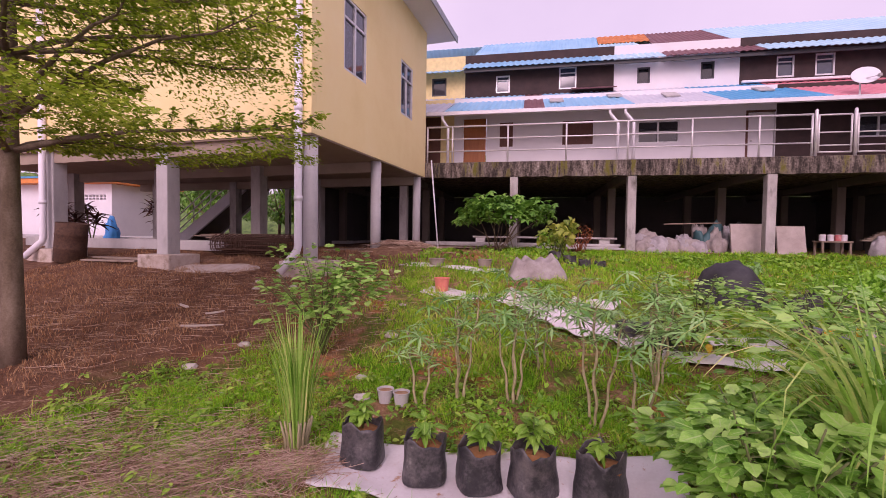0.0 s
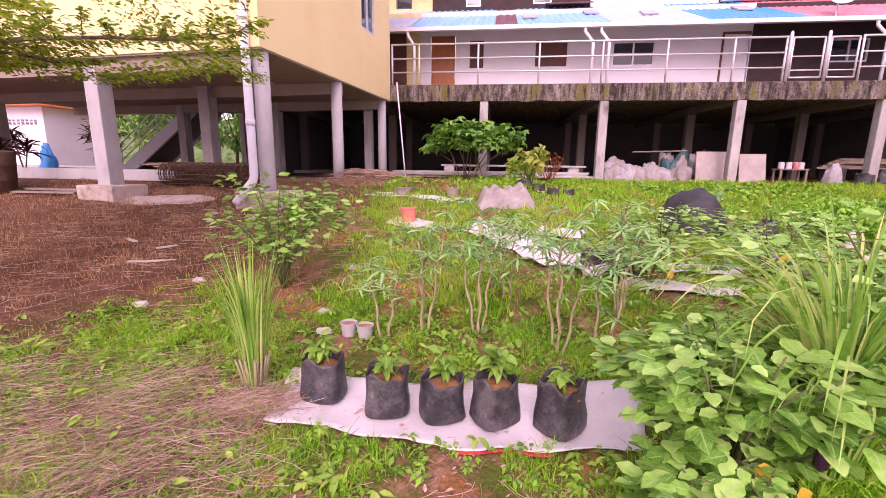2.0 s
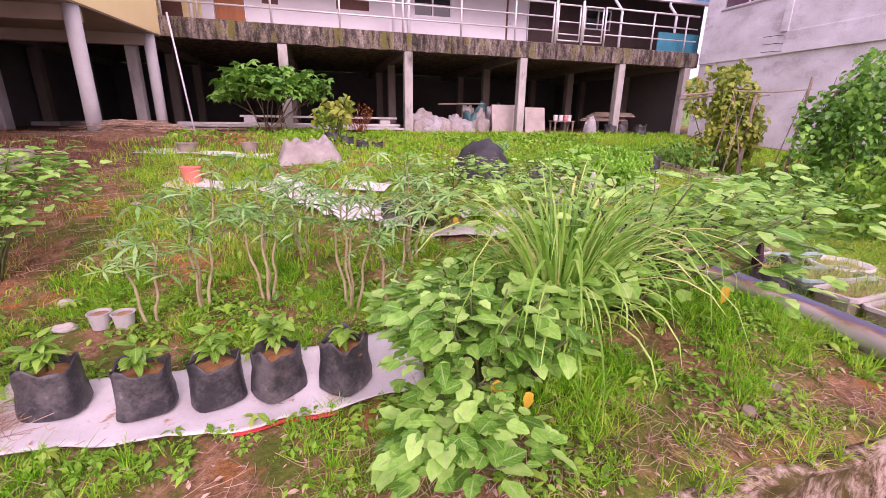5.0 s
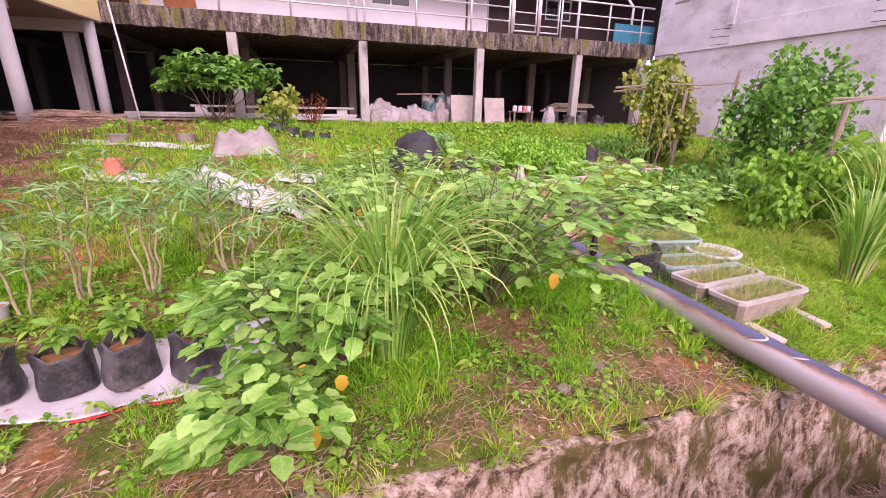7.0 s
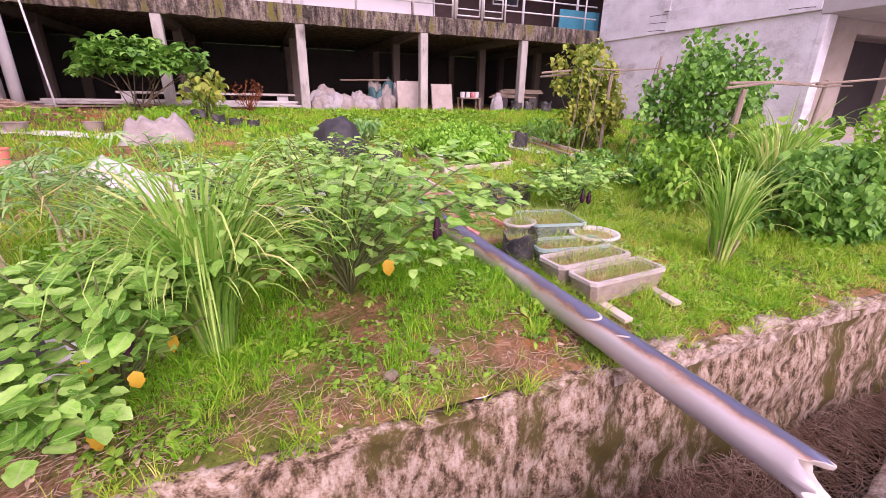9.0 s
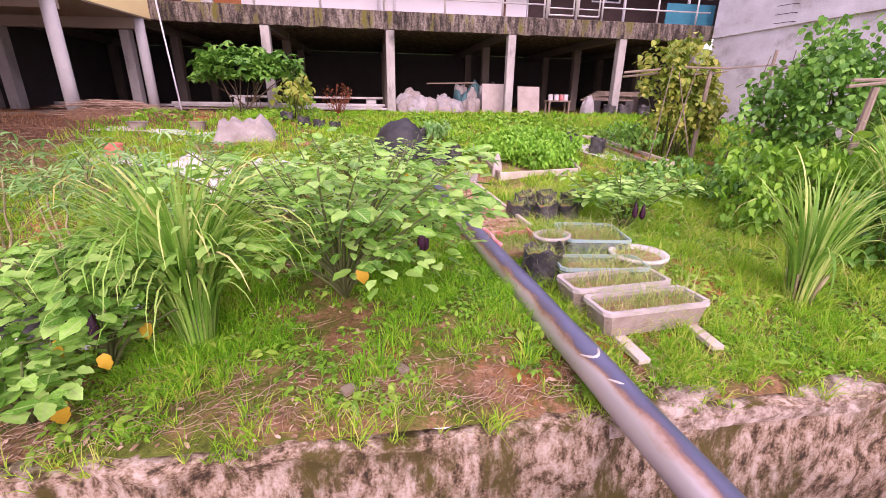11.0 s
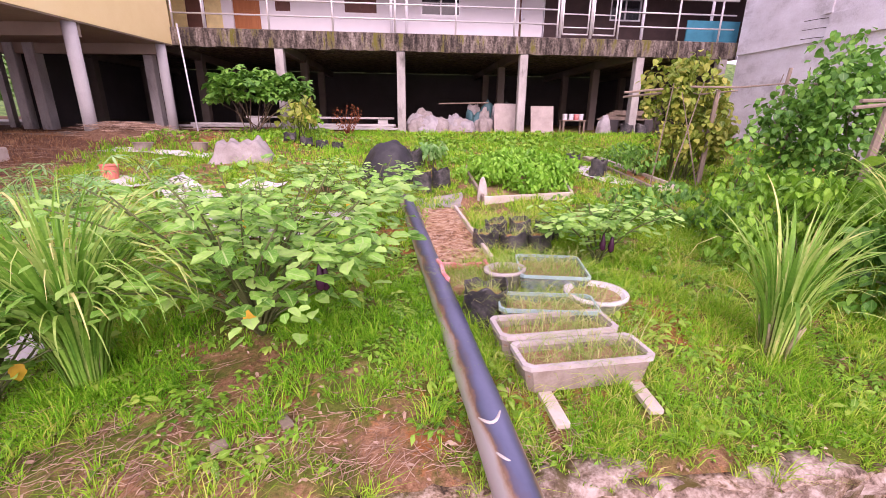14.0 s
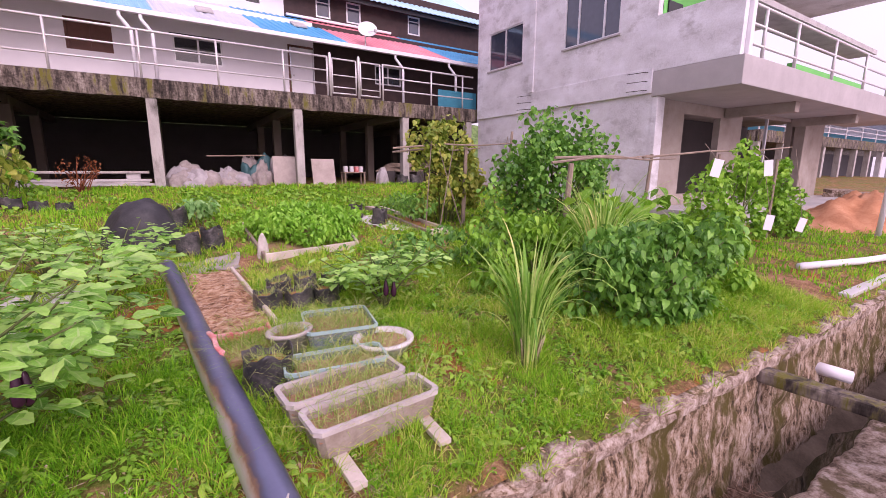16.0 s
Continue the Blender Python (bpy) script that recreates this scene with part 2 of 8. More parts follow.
def tube(bm, pts, radii, seg=8, cap=True):
    """A round limb along pts."""
    pts = [Vector(p) for p in pts]
    if not hasattr(radii, "__len__"):
        radii = [radii] * len(pts)
    rings = []
    side = None
    for i, p in enumerate(pts):
        d = (pts[min(i + 1, len(pts) - 1)] - pts[max(i - 1, 0)]).normalized()
        if side is None:
            side = d.orthogonal().normalized()
        side = (side - d * side.dot(d)).normalized()
        up = d.cross(side)
        rings.append([bm.verts.new(p + (side * math.cos(a) + up * math.sin(a)) * radii[i]) for a in (2 * math.pi * k / seg for k in range(seg))])
    for a, b in zip(rings, rings[1:]):
        for k in range(seg):
            bm.faces.new((a[k], a[(k + 1) % seg], b[(k + 1) % seg], b[k]))
    if cap:
        bm.faces.new(rings[0][::-1])
        bm.faces.new(rings[-1])
    return bm


def lathe(bm, prof, seg=24, sx=1.0, sy=1.0, m=None):
    """Turns a profile of (radius, height) round z."""
    rings = []
    for r, z in prof:
        ring = [bm.verts.new((r * sx * math.cos(2 * math.pi * k / seg), r * sy * math.sin(2 * math.pi * k / seg), z)) for k in range(seg)]
        rings.append(ring)
    for a, b in zip(rings, rings[1:]):
        for k in range(seg):
            bm.faces.new((a[k], a[(k + 1) % seg], b[(k + 1) % seg], b[k]))
    bm.faces.new(rings[0][::-1])
    bm.faces.new(rings[-1])
    if m:
        for ring in rings:
            for v in ring:
                v.co = m @ v.co
    return bm


def wall_x(bm, y, thick, x0, x1, z0, z1, holes=()):
    """A wall along x whose front is at y and whose back is at y + thick, with holes (x0, x1, z0, z1)."""
    xs = sorted({x0, x1, *[h[0] for h in holes], *[h[1] for h in holes]})
    for a, b in zip(xs, xs[1:]):
        if b <= x0 or a >= x1:
            continue
        cut = sorted([(h[2], h[3]) for h in holes if h[0] <= a + 1e-4 and h[1] >= b - 1e-4])
        z = z0
        for c, d in cut:
            if c > z + 1e-4:
                box(bm, a, b, y, y + thick, z, c)
            z = max(z, d)
        if z < z1 - 1e-4:
            box(bm, a, b, y, y + thick, z, z1)
    bmesh.ops.remove_doubles(bm, verts=bm.verts, dist=1e-4)
    return bm


def turned(bm, m):
    bmesh.ops.transform(bm, matrix=m, verts=bm.verts)
    return bm


def corrugated(x0, x1, ya, za, yb, zb, pitch=0.22, depth=0.025, thick=0.02, ends=None):
    """A ribbed roof sheet from its lower edge (ya, za) up to (yb, zb); ends: other x limits along the upper edge."""
    bm = bmesh.new()
    u0, u1 = ends or (x0, x1)
    n = max(2, int((x1 - x0) / pitch * 4))
    d = Vector((0, yb - ya, zb - za)).normalized()
    up = Vector((1, 0, 0)).cross(d)
    rows = []
    for k in range(n + 1):
        f = k / n
        w = (0, 0, 1, 1)[k % 4] * depth
        lo, hi = Vector((x0 + (x1 - x0) * f, ya, za)), Vector((u0 + (u1 - u0) * f, yb, zb))
        rows.append([bm.verts.new(q) for q in (lo + up * w, hi + up * w, hi + up * (w - thick), lo + up * (w - thick))])
    for a, b in zip(rows, rows[1:]):
        for i in range(4):
            bm.faces.new((a[i], b[i], b[(i + 1) % 4], a[(i + 1) % 4]))
    bm.faces.new(rows[0])
    bm.faces.new(rows[-1][::-1])
    return bm


def np_mesh(name, co, faces):
    """A mesh from numpy arrays: co (n, 3, or 5 with a leaf's own two coordinates), faces (m, 3 or 4)."""
    me = bpy.data.meshes.new(name)
    co, faces = np.asarray(co, np.float32), np.asarray(faces, np.int32)
    me.vertices.add(len(co))
    me.vertices.foreach_set("co", np.ascontiguousarray(co[:, :3]).ravel())
    k = faces.shape[1]
    me.loops.add(faces.size)
    me.loops.foreach_set("vertex_index", faces.ravel())
    me.polygons.add(len(faces))
    me.polygons.foreach_set("loop_start", np.arange(0, faces.size, k, dtype=np.int32))
    me.update(calc_edges=True)
    if co.shape[1] == 5:
        at = me.attributes.new("leaf_uv", "FLOAT2", "POINT")
        at.data.foreach_set("vector", np.ascontiguousarray(co[:, 3:]).ravel())
    me.validate()
    return me


# ---- the lie of the land ----
RIGHT_Y, RIGHT_Z = (-3.0, 1.05, 1.6, 3.7, 5.1, 7.0, 12.8, 20.0, 60.0), (0.0, 0.05, 0.18, 0.315, 0.385, 0.57, 1.0, 1.08, 1.1)
LEFT_Y, LEFT_Z = (-3.0, 1.0, 2.1, 3.4, 5.0, 7.0, 9.5, 12.8, 20.0, 60.0), (-0.05, -0.03, 0.0, 0.1, 0.32, 0.64, 0.98, 1.0, 1.08, 1.1)


def step(a, b, x):
    x = np.clip((x - a) / (b - a), 0, 1)
    return x * x * (3 - 2 * x)


def land(x, y):
    """Height of the garden's ground (numbers or arrays)."""
    x, y = np.asarray(x, float), np.asarray(y, float)
    w = step(0.7, 1.8, x)
    z = np.interp(y, RIGHT_Y, RIGHT_Z) * w + np.interp(y, LEFT_Y, LEFT_Z) * (1 - w)
    bumps = 0.02 * np.sin(x * 3.1 + 1.3 * np.sin(y * 2.3)) + 0.015 * np.sin(y * 4.7 + x * 1.7) + 0.008 * np.sin(x * 9.1 + y * 7.3)
    return z + bumps * step(1.05, 1.9, y) * np.clip(1 - (np.abs(x) + y - 12) / 10, 0.1, 1)


def gz(x, y):
    return float(land(x, y))


# ---- ground, drain and banks ----
M_GROUND = bpy.data.materials.new("garden_soil")
M_GROUND.use_nodes = True


def build_ground_material(m):
    n, l = m.node_tree.nodes, m.node_tree.links
    bs = n["Principled BSDF"]
    geo, sep = n.new("ShaderNodeNewGeometry"), n.new("ShaderNodeSeparateXYZ")
    l.new(geo.outputs["Position"], sep.inputs[0])

    def noise_at(scale, detail=6):
        t = n.new("ShaderNodeTexNoise")
        t.inputs["Scale"].default_value, t.inputs["Detail"].default_value, t.inputs["Roughness"].default_value = scale, detail, 0.68
        l.new(geo.outputs["Position"], t.inputs["Vector"])
        return t.outputs["Fac"]

    def ramp(src, *stops):
        r = n.new("ShaderNodeValToRGB")
        while len(r.color_ramp.elements) < len(stops):
            r.color_ramp.elements.new(0.5)
        for e, (p, c) in zip(r.color_ramp.elements, stops):
            e.position, e.color = p, (*c, 1) if hasattr(c, "__len__") else (c, c, c, 1)
        l.new(src, r.inputs["Fac"])
        return r.outputs["Color"]

    def math_(op, a, b):
        t = n.new("ShaderNodeMath")
        t.operation = op
        for i, v in enumerate((a, b)):
            if hasattr(v, "is_linked"):
                l.new(v, t.inputs[i])
            else:
                t.inputs[i].default_value = v
        return t.outputs[0]

    def blend(f, a, b):
        t = n.new("ShaderNodeMix")
        t.data_type = "RGBA"
        l.new(f, t.inputs["Factor"])
        l.new(a, t.inputs["A"])
        l.new(b, t.inputs["B"])
        return t.outputs["Result"]

    big, mid, fine, grit = noise_at(0.9), noise_at(4.5), noise_at(38), noise_at(130, 3)
    mixed = math_("ADD", math_("MULTIPLY", mid, 0.4), math_("ADD", math_("MULTIPLY", fine, 0.35), math_("MULTIPLY", grit, 0.25)))
    soil = ramp(mixed, (0.36, (0.07, 0.036, 0.018)), (0.47, (0.20, 0.10, 0.05)), (0.56, (0.36, 0.20, 0.11)), (0.66, (0.55, 0.37, 0.25)))
    clay = ramp(mixed, (0.36, (0.15, 0.05, 0.018)), (0.5, (0.36, 0.14, 0.045)), (0.64, (0.52, 0.25, 0.11)))
    moss = ramp(mixed, (0.36, (0.05, 0.07, 0.012)), (0.5, (0.13, 0.16, 0.025)), (0.64, (0.27, 0.26, 0.07)))
    litter = ramp(mixed, (0.36, (0.05, 0.025, 0.016)), (0.5, (0.15, 0.072, 0.042)), (0.64, (0.30, 0.18, 0.11)))
    col = blend(ramp(math_("ADD", math_("MULTIPLY", big, 0.5), math_("MULTIPLY", mid, 0.5)), (0.46, 1.0), (0.54, 0.0)), soil, moss)
    col = blend(ramp(math_("ADD", math_("MULTIPLY", noise_at(1.7), 0.8), math_("MULTIPLY", fine, 0.2)), (0.55, 0.0), (0.60, 1.0)), col, clay)
    # dead brown grass towards the yellow house
    edge = math_("ADD", math_("MULTIPLY", math_("SUBTRACT", -1.4, sep.outputs["X"]), 1.0), math_("MULTIPLY", math_("SUBTRACT", sep.outputs["Y"], 2.9), 0.25))
    brown = ramp(math_("ADD", math_("MULTIPLY", edge, 0.16), math_("MULTIPLY", math_("SUBTRACT", big, 0.5), 0.8)), (0.16, 0.0), (0.34, 1.0))
    col = blend(brown, col, litter)
    l.new(col, bs.inputs["Base Color"])
    bs.inputs["Roughness"].default_value = 0.97
    bs.inputs["Specular IOR Level"].default_value = 0.2
    bp = n.new("ShaderNodeBump")
    bp.inputs["Strength"].default_value, bp.inputs["Distance"].default_value = 0.9, 0.03
    l.new(mixed, bp.inputs["Height"])
    l.new(bp.outputs[0], bs.inputs["Normal"])


build_ground_material(M_GROUND)
WALL_Y = 1.04
xs = np.concatenate([np.linspace(-60, -12, 25)[:-1], np.arange(-12, 16, 0.08), np.linspace(16, 60, 23)])
ys = np.concatenate([np.arange(WALL_Y + 0.03, 5, 0.06), np.arange(5, 16, 0.16), np.linspace(16, 70, 20)])
gx, gy = np.meshgrid(xs, ys)
gzz = land(gx, gy)
nx, ny = len(xs), len(ys)
co = np.stack([gx.ravel(), gy.ravel(), gzz.ravel()], 1)
ii = (np.arange(ny - 1)[:, None] * nx + np.arange(nx - 1)[None]).ravel()
ground = link("ground", np_mesh("ground", co, np.stack([ii, ii + 1, ii + nx + 1, ii + nx], 1)), M_GROUND, label="garden earth with moss, clay and dead grass", category="ground", kind="structure")
for p in ground.data.polygons:
    p.use_smooth = True

# the drain: garden-side wall with a rough coping, floor, near bank
def drain_wall():
    """The crumbling face of the drain, pitted and bulging, with a ragged top."""
    n, m = 1000, 20
    x = np.linspace(-14, 20, n + 1)
    rows = []
    for i in range(n + 1):
        jag = 0.05 * noise.fractal(Vector((x[i] * 1.6, 3, 1)), 0.7, 2.0, 5)
        top = 0.035 + jag - 0.05 * (1 - float(step(0.2, 1.4, x[i])))
        back = 0.11 + 0.06 * noise.noise(Vector((x[i] * 2.2, 8, 1)))
        col = []
        for k in range(m + 1):
            z = -1.25 + (top + 1.25) * k / m
            pit = noise.fractal(Vector((x[i] * 3.2, z * 3.6, 4)), 0.8, 2.0, 5)
            col.append((x[i], WALL_Y - 0.09 * (1 - k / m) + 0.045 * pit - 0.03 * (k == m), z + (0.02 * pit if k == m else 0)))
        col += [(x[i], WALL_Y + 0.04, top + 0.004), (x[i], WALL_Y + back, top - 0.005), (x[i], WALL_Y + back + 0.06, -0.25), (x[i], WALL_Y + 0.25, -1.25)]
        rows.append(col)
    w = m + 5
    a = (np.arange(n)[:, None] * w + np.arange(w - 1)[None]).ravel()
    me = np_mesh("wall_drain", np.array(rows).reshape(-1, 3), np.stack([a, a + w, a + w + 1, a + 1], 1))
    me.polygons.foreach_set("use_smooth", np.ones(len(me.polygons), bool))
    return link("wall_drain", me, M_WALL_DRAIN, None, "stained crumbling concrete drain wall with moss streaks", category="wall", kind="structure")


drain_wall()


def drain_coping():
    """A rough pale lip along the wall's top, broken here and there."""
    bm = bmesh.new()
    cols = []
    for i in range(521):
        x = 3.7 + 16.3 * i / 520
        a = noise.fractal(Vector((x * 2.1, 5, 2)), 0.7, 2.0, 5)
        b = noise.fractal(Vector((x * 6.0, 1, 9)), 0.7, 2.0, 3)
        up = 0.052 + 0.045 * a + 0.012 * b
        wide = 0.10 + 0.07 * noise.noise(Vector((x * 1.7, 2, 4)))
        cols.append([bm.verts.new(q) for q in ((x, WALL_Y - 0.03 + 0.02 * b, -0.06), (x, WALL_Y - 0.035 + 0.02 * a, up - 0.03), (x, WALL_Y - 0.01 + 0.02 * b, up), (x, WALL_Y + wide - 0.03, up + 0.012 * a), (x, WALL_Y + wide, up - 0.02), (x, WALL_Y + wide + 0.02, -0.06))])
    for a, b in zip(cols, cols[1:]):
        for k in range(5):
            bm.faces.new((a[k], b[k], b[k + 1], a[k + 1]))
    bm.faces.new(cols[0])
    bm.faces.new(cols[-1][::-1])
    return part("wall_drain_coping", bm, M_COPING, label="worn pale concrete coping along the drain wall", category="wall", kind="structure", smooth=True)


drain_coping()
M_MUD = mat("drain_mud", [(0.35, (0.045, 0.04, 0.025)), (0.6, (0.12, 0.09, 0.06)), (0.9, (0.22, 0.17, 0.12))], scale=3, rough=0.9, bump=0.6)
M_WATER = bpy.data.materials.new("still_water")
M_WATER.use_nodes = True
wb = M_WATER.node_tree.nodes["Principled BSDF"]
wb.inputs["Base Color"].default_value, wb.inputs["Roughness"].default_value, wb.inputs["Specular IOR Level"].default_value = (0.02, 0.022, 0.015, 1), 0.04, 0.9
wno, wbp = M_WATER.node_tree.nodes.new("ShaderNodeTexNoise"), M_WATER.node_tree.nodes.new("ShaderNodeBump")
wno.inputs["Scale"].default_value, wbp.inputs["Strength"].default_value, wbp.inputs["Distance"].default_value = 9, 0.12, 0.01
M_WATER.node_tree.links.new(wno.outputs["Fac"], wbp.inputs["Height"])
M_WATER.node_tree.links.new(wbp.outputs[0], wb.inputs["Normal"])


def bank_edge(x):
    return 0.32 - 0.30 * float(step(0.6, 1.6, x)) - 0.55 * float(step(4.2, 6.2, x))


def drain_floor():
    bm = bmesh.new()
    rows = []
    for i in range(171):
        x = -14 + 34 * i / 170
        e = bank_edge(x)
        rows.append([bm.verts.new((x, e + (WALL_Y - 0.05 - e) * k / 8, -1.0 - 0.2 * math.sin(math.pi * k / 8) * float(step(4.3, 6.0, x)) + 0.05 * noise.noise(Vector((x * 2, k * 0.6, 0))))) for k in range(9)])
    for a, b in zip(rows, rows[1:]):
        for k in range(8):
            bm.faces.new((a[k], b[k], b[k + 1], a[k + 1]))
    part("drain_floor", bm, M_MUD, label="muddy bed of the roadside drain", category="ground", kind="structure", smooth=True)
    bm = bmesh.new()
    box(bm, 4.6, 20, -0.6, WALL_Y - 0.06, -1.12, -1.07)
    part("water", bm, M_WATER, label="still shallow water reflecting the pale sky", category="water", kind="structure")
    bm = bmesh.new()
    rows = []
    for i in range(171):
        x = -14 + 34 * i / 170
        e = bank_edge(x)
        rows.append([bm.verts.new(q) for q in ((x, e, -1.25), (x, e, -0.02), (x, e - 0.15, 0.0), (x, -60, 0.0), (x, -60, -1.25))])
    for a, b in zip(rows, rows[1:]):
        for k in range(4):
            bm.faces.new((a[k], b[k], b[k + 1], a[k + 1]))
    part("pavement", bm, M_CONC, label="grey concrete roadside bank along the drain", category="pavement", kind="structure")


drain_floor()


def drain_ledge():
    """A ragged concrete ledge at the foot of the near bank."""
    bm = bmesh.new()
    cols = []
    for i in range(241):
        x = 4.0 + 16.0 * i / 240
        e = 0.16 + 0.36 * float(step(4.0, 6.2, x)) + 0.06 * noise.fractal(Vector((x * 1.8, 2, 6)), 0.7, 2.0, 4)
        z = -0.50 + 0.02 * noise.noise(Vector((x * 3, 0, 1)))
        cols.append([bm.verts.new(q) for q in ((x, -0.6, -1.2), (x, -0.6, z), (x, 0.1, z + 0.01), (x, e - 0.03, z), (x, e, z - 0.03), (x, e - 0.02, -1.2))])
    for a, b in zip(cols, cols[1:]):
        for k in range(6):
            bm.faces.new((a[k], b[k], b[(k + 1) % 6], a[(k + 1) % 6]))
    bm.faces.new(cols[0])
    bm.faces.new(cols[-1][::-1])
    return part("drain_ledge", bm, M_COPING, label="ragged pale concrete ledge above the drain water", category="ledge", kind="structure", smooth=True)


drain_ledge()

# ---- the terrace of raised row houses ----
SLAB_Y, SLAB_LO, FLOOR_Z, FACE_Y = 12.84, 3.20, 3.66, 15.3


def window(parent, x0, x1, z0, z1, y, frame_m, pane_m, cols=1, depth=0.1, name="window", bar=0.05, mid=None, label=""):
    """A framed window in a wall along x whose front is at y."""
    bm = bmesh.new()
    box(bm, x0, x1, y + 0.005, y + depth, z0, z0 + bar)
    box(bm, x0, x1, y + 0.005, y + depth, z1 - bar, z1)
    for k in range(cols + 1):
        xm = x0 + (x1 - x0 - bar) * k / cols
        box(bm, xm, xm + bar, y + 0.005, y + depth, z0 + bar, z1 - bar)
    if mid:
        box(bm, x0 + bar, x1 - bar, y + 0.008, y + depth - 0.003, mid, mid + bar * 0.7)
    w = part(name, bm, frame_m, parent, label)
    for k in range(cols):
        w0 = x0 + bar + (x1 - x0 - bar) * k / cols
        part("pane", newbox(w0, w0 + (x1 - x0 - bar) / cols - bar, y + depth * 0.45, y + depth * 0.45 + 0.008, z0 + bar, z1 - bar), pane_m, w)
    return w


def sill(parent, x0, x1, z, y, m):
    part("window_sill", newbox(x0 - 0.06, x1 + 0.06, y - 0.06, y - 0.002, z - 0.06, z, bevel=0.01), m, parent)


def terrace():
    h = thing("row_house", "long two-storey row house raised on concrete posts, patchwork metal roofs", "house")
    # floor slab with a jagged, stained edge
    bm = bmesh.new()
    cols = []
    for i in range(301):
        x = -7.4 + 20.6 * i / 300
        j = 0.03 * noise.fractal(Vector((x * 2.3, 4, 7)), 0.8, 2.0, 4)
        cols.append([bm.verts.new(q) for q in ((x, SLAB_Y, SLAB_LO + j), (x, SLAB_Y - 0.01 + 0.015 * noise.noise(Vector((x * 4, 1, 2))), 3.42), (x, SLAB_Y, FLOOR_Z - 0.02 + j * 0.4), (x, SLAB_Y + 0.04, FLOOR_Z), (x, 22.0, FLOOR_Z), (x, 22.0, SLAB_LO + 0.2), (x, SLAB_Y + 0.3, SLAB_LO + 0.2), (x, SLAB_Y + 0.3, SLAB_LO))])
    for a, b in zip(cols, cols[1:]):
        for k in range(8):
            bm.faces.new((a[k], b[k], b[(k + 1) % 8], a[(k + 1) % 8]))
    bm.faces.new(cols[0])
    bm.faces.new(cols[-1][::-1])
    part("floor_slab", bm, M_CONC_OLD, h, "black-streaked mossy concrete slab edge")
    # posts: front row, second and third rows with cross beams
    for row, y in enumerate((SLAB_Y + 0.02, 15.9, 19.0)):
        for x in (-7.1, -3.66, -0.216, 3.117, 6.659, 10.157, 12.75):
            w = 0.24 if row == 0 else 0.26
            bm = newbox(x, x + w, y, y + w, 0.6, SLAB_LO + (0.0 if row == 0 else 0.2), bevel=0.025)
            # rear posts are the same concrete, coloured darker for the undercroft's shade
            part("post", bm, M_POST if row == 0 else M_UNDER_SHADE, h)
    for x in (-7.1, -3.66, -0.216, 3.117, 6.659, 10.157, 12.75):
        # beams too take the colour with shade in it
        part("beam", newbox(x + 0.02, x + 0.22, SLAB_Y + 0.31, 21.8, SLAB_LO - 0.05, SLAB_LO + 0.19), M_UNDER_SHADE, h)
    # walls that close the undercroft, near black to carry its shade
    part("back_wall", newbox(-7.4, 13.2, 21.8, 22.0, 0.6, SLAB_LO + 0.18), M_SHADE_DARK, h)
    part("side_wall", newbox(-7.4, -7.2, 13.3, 21.79, 0.6, SLAB_LO + 0.18), M_SHADE_DARK, h)
    part("side_wall", newbox(12.99, 13.2, 13.4, 21.79, 0.6, SLAB_LO + 0.18), M_SHADE_DARK, h)
    # ground floor front
    holes = [(-2.02, -1.18, FLOOR_Z, 5.64), (-0.70, -0.24, 4.60, 5.45), (1.46, 2.47, 4.62, 5.43), (3.89, 5.20, 4.59, 5.34), (7.22, 8.0, FLOOR_Z, 5.52)]
    part("wall", wall_x(bmesh.new(), FACE_Y, 0.15, -2.35, 8.02, FLOOR_Z, 6.35, holes), M_WHITE, h, "white painted front wall")
    part("wall", wall_x(bmesh.new(), FACE_Y, 0.15, -7.4, -2.352, FLOOR_Z, 6.35, [(-3.45, -2.85, FLOOR_Z, 5.75)]), M_YELLOW_PALE, h, "pale yellow front wall")
    part("door", newbox(-3.44, -2.86, FACE_Y + 0.05, FACE_Y + 0.1, FLOOR_Z + 0.01, 5.74), M_BROWN_WOOD, h, "dark brown door")
    part("wall", wall_x(bmesh.new(), FACE_Y, 0.15, 8.022, 12.55, FLOOR_Z, 6.35, [(10.27, 11.35, 4.62, 5.3)]), M_BROWN_WALL, h, "dark brown boarded front wall")
    # this end takes the dark board colour in place of shade
    part("wall", newbox(12.552, 15.5, FACE_Y, FACE_Y + 0.15, FLOOR_Z, 6.35), M_BROWN_WALL, h, "front wall with its shade put into a dark colour")
    part("panel", newbox(11.75, 13.4, SLAB_Y + 0.35, SLAB_Y + 0.39, FLOOR_Z + 0.01, 4.28), M_TEAL, h, "teal balcony panel")
    d = part("door", newbox(-2.0, -1.2, FACE_Y + 0.03, FACE_Y + 0.08, FLOOR_Z + 0.01, 5.62, bevel=0.008), M_DOOR, h, "orange varnished wooden door")
    for z0, z1 in ((3.85, 4.5), (4.62, 5.1), (5.2, 5.5)):
        part("door_panel", newbox(-1.9, -1.3, FACE_Y + 0.015, FACE_Y + 0.031, z0, z1, bevel=0.006), M_DOOR, d)
    d = part("door", newbox(7.25, 7.97, FACE_Y + 0.03, FACE_Y + 0.07, FLOOR_Z + 0.01, 5.49, bevel=0.006), M_WHITE, h, "white flush door")
    part("knob", lathe(bmesh.new(), [(0.012, 0), (0.03, 0.02), (0.03, 0.04), (0.01, 0.055)], 10, m=pose(7.33, FACE_Y + 0.03, 4.6, 90)), M_RAIL, d)
    bm = newbox(7.16, 7.222, FACE_Y - 0.015, FACE_Y + 0.03, FLOOR_Z, 5.56)
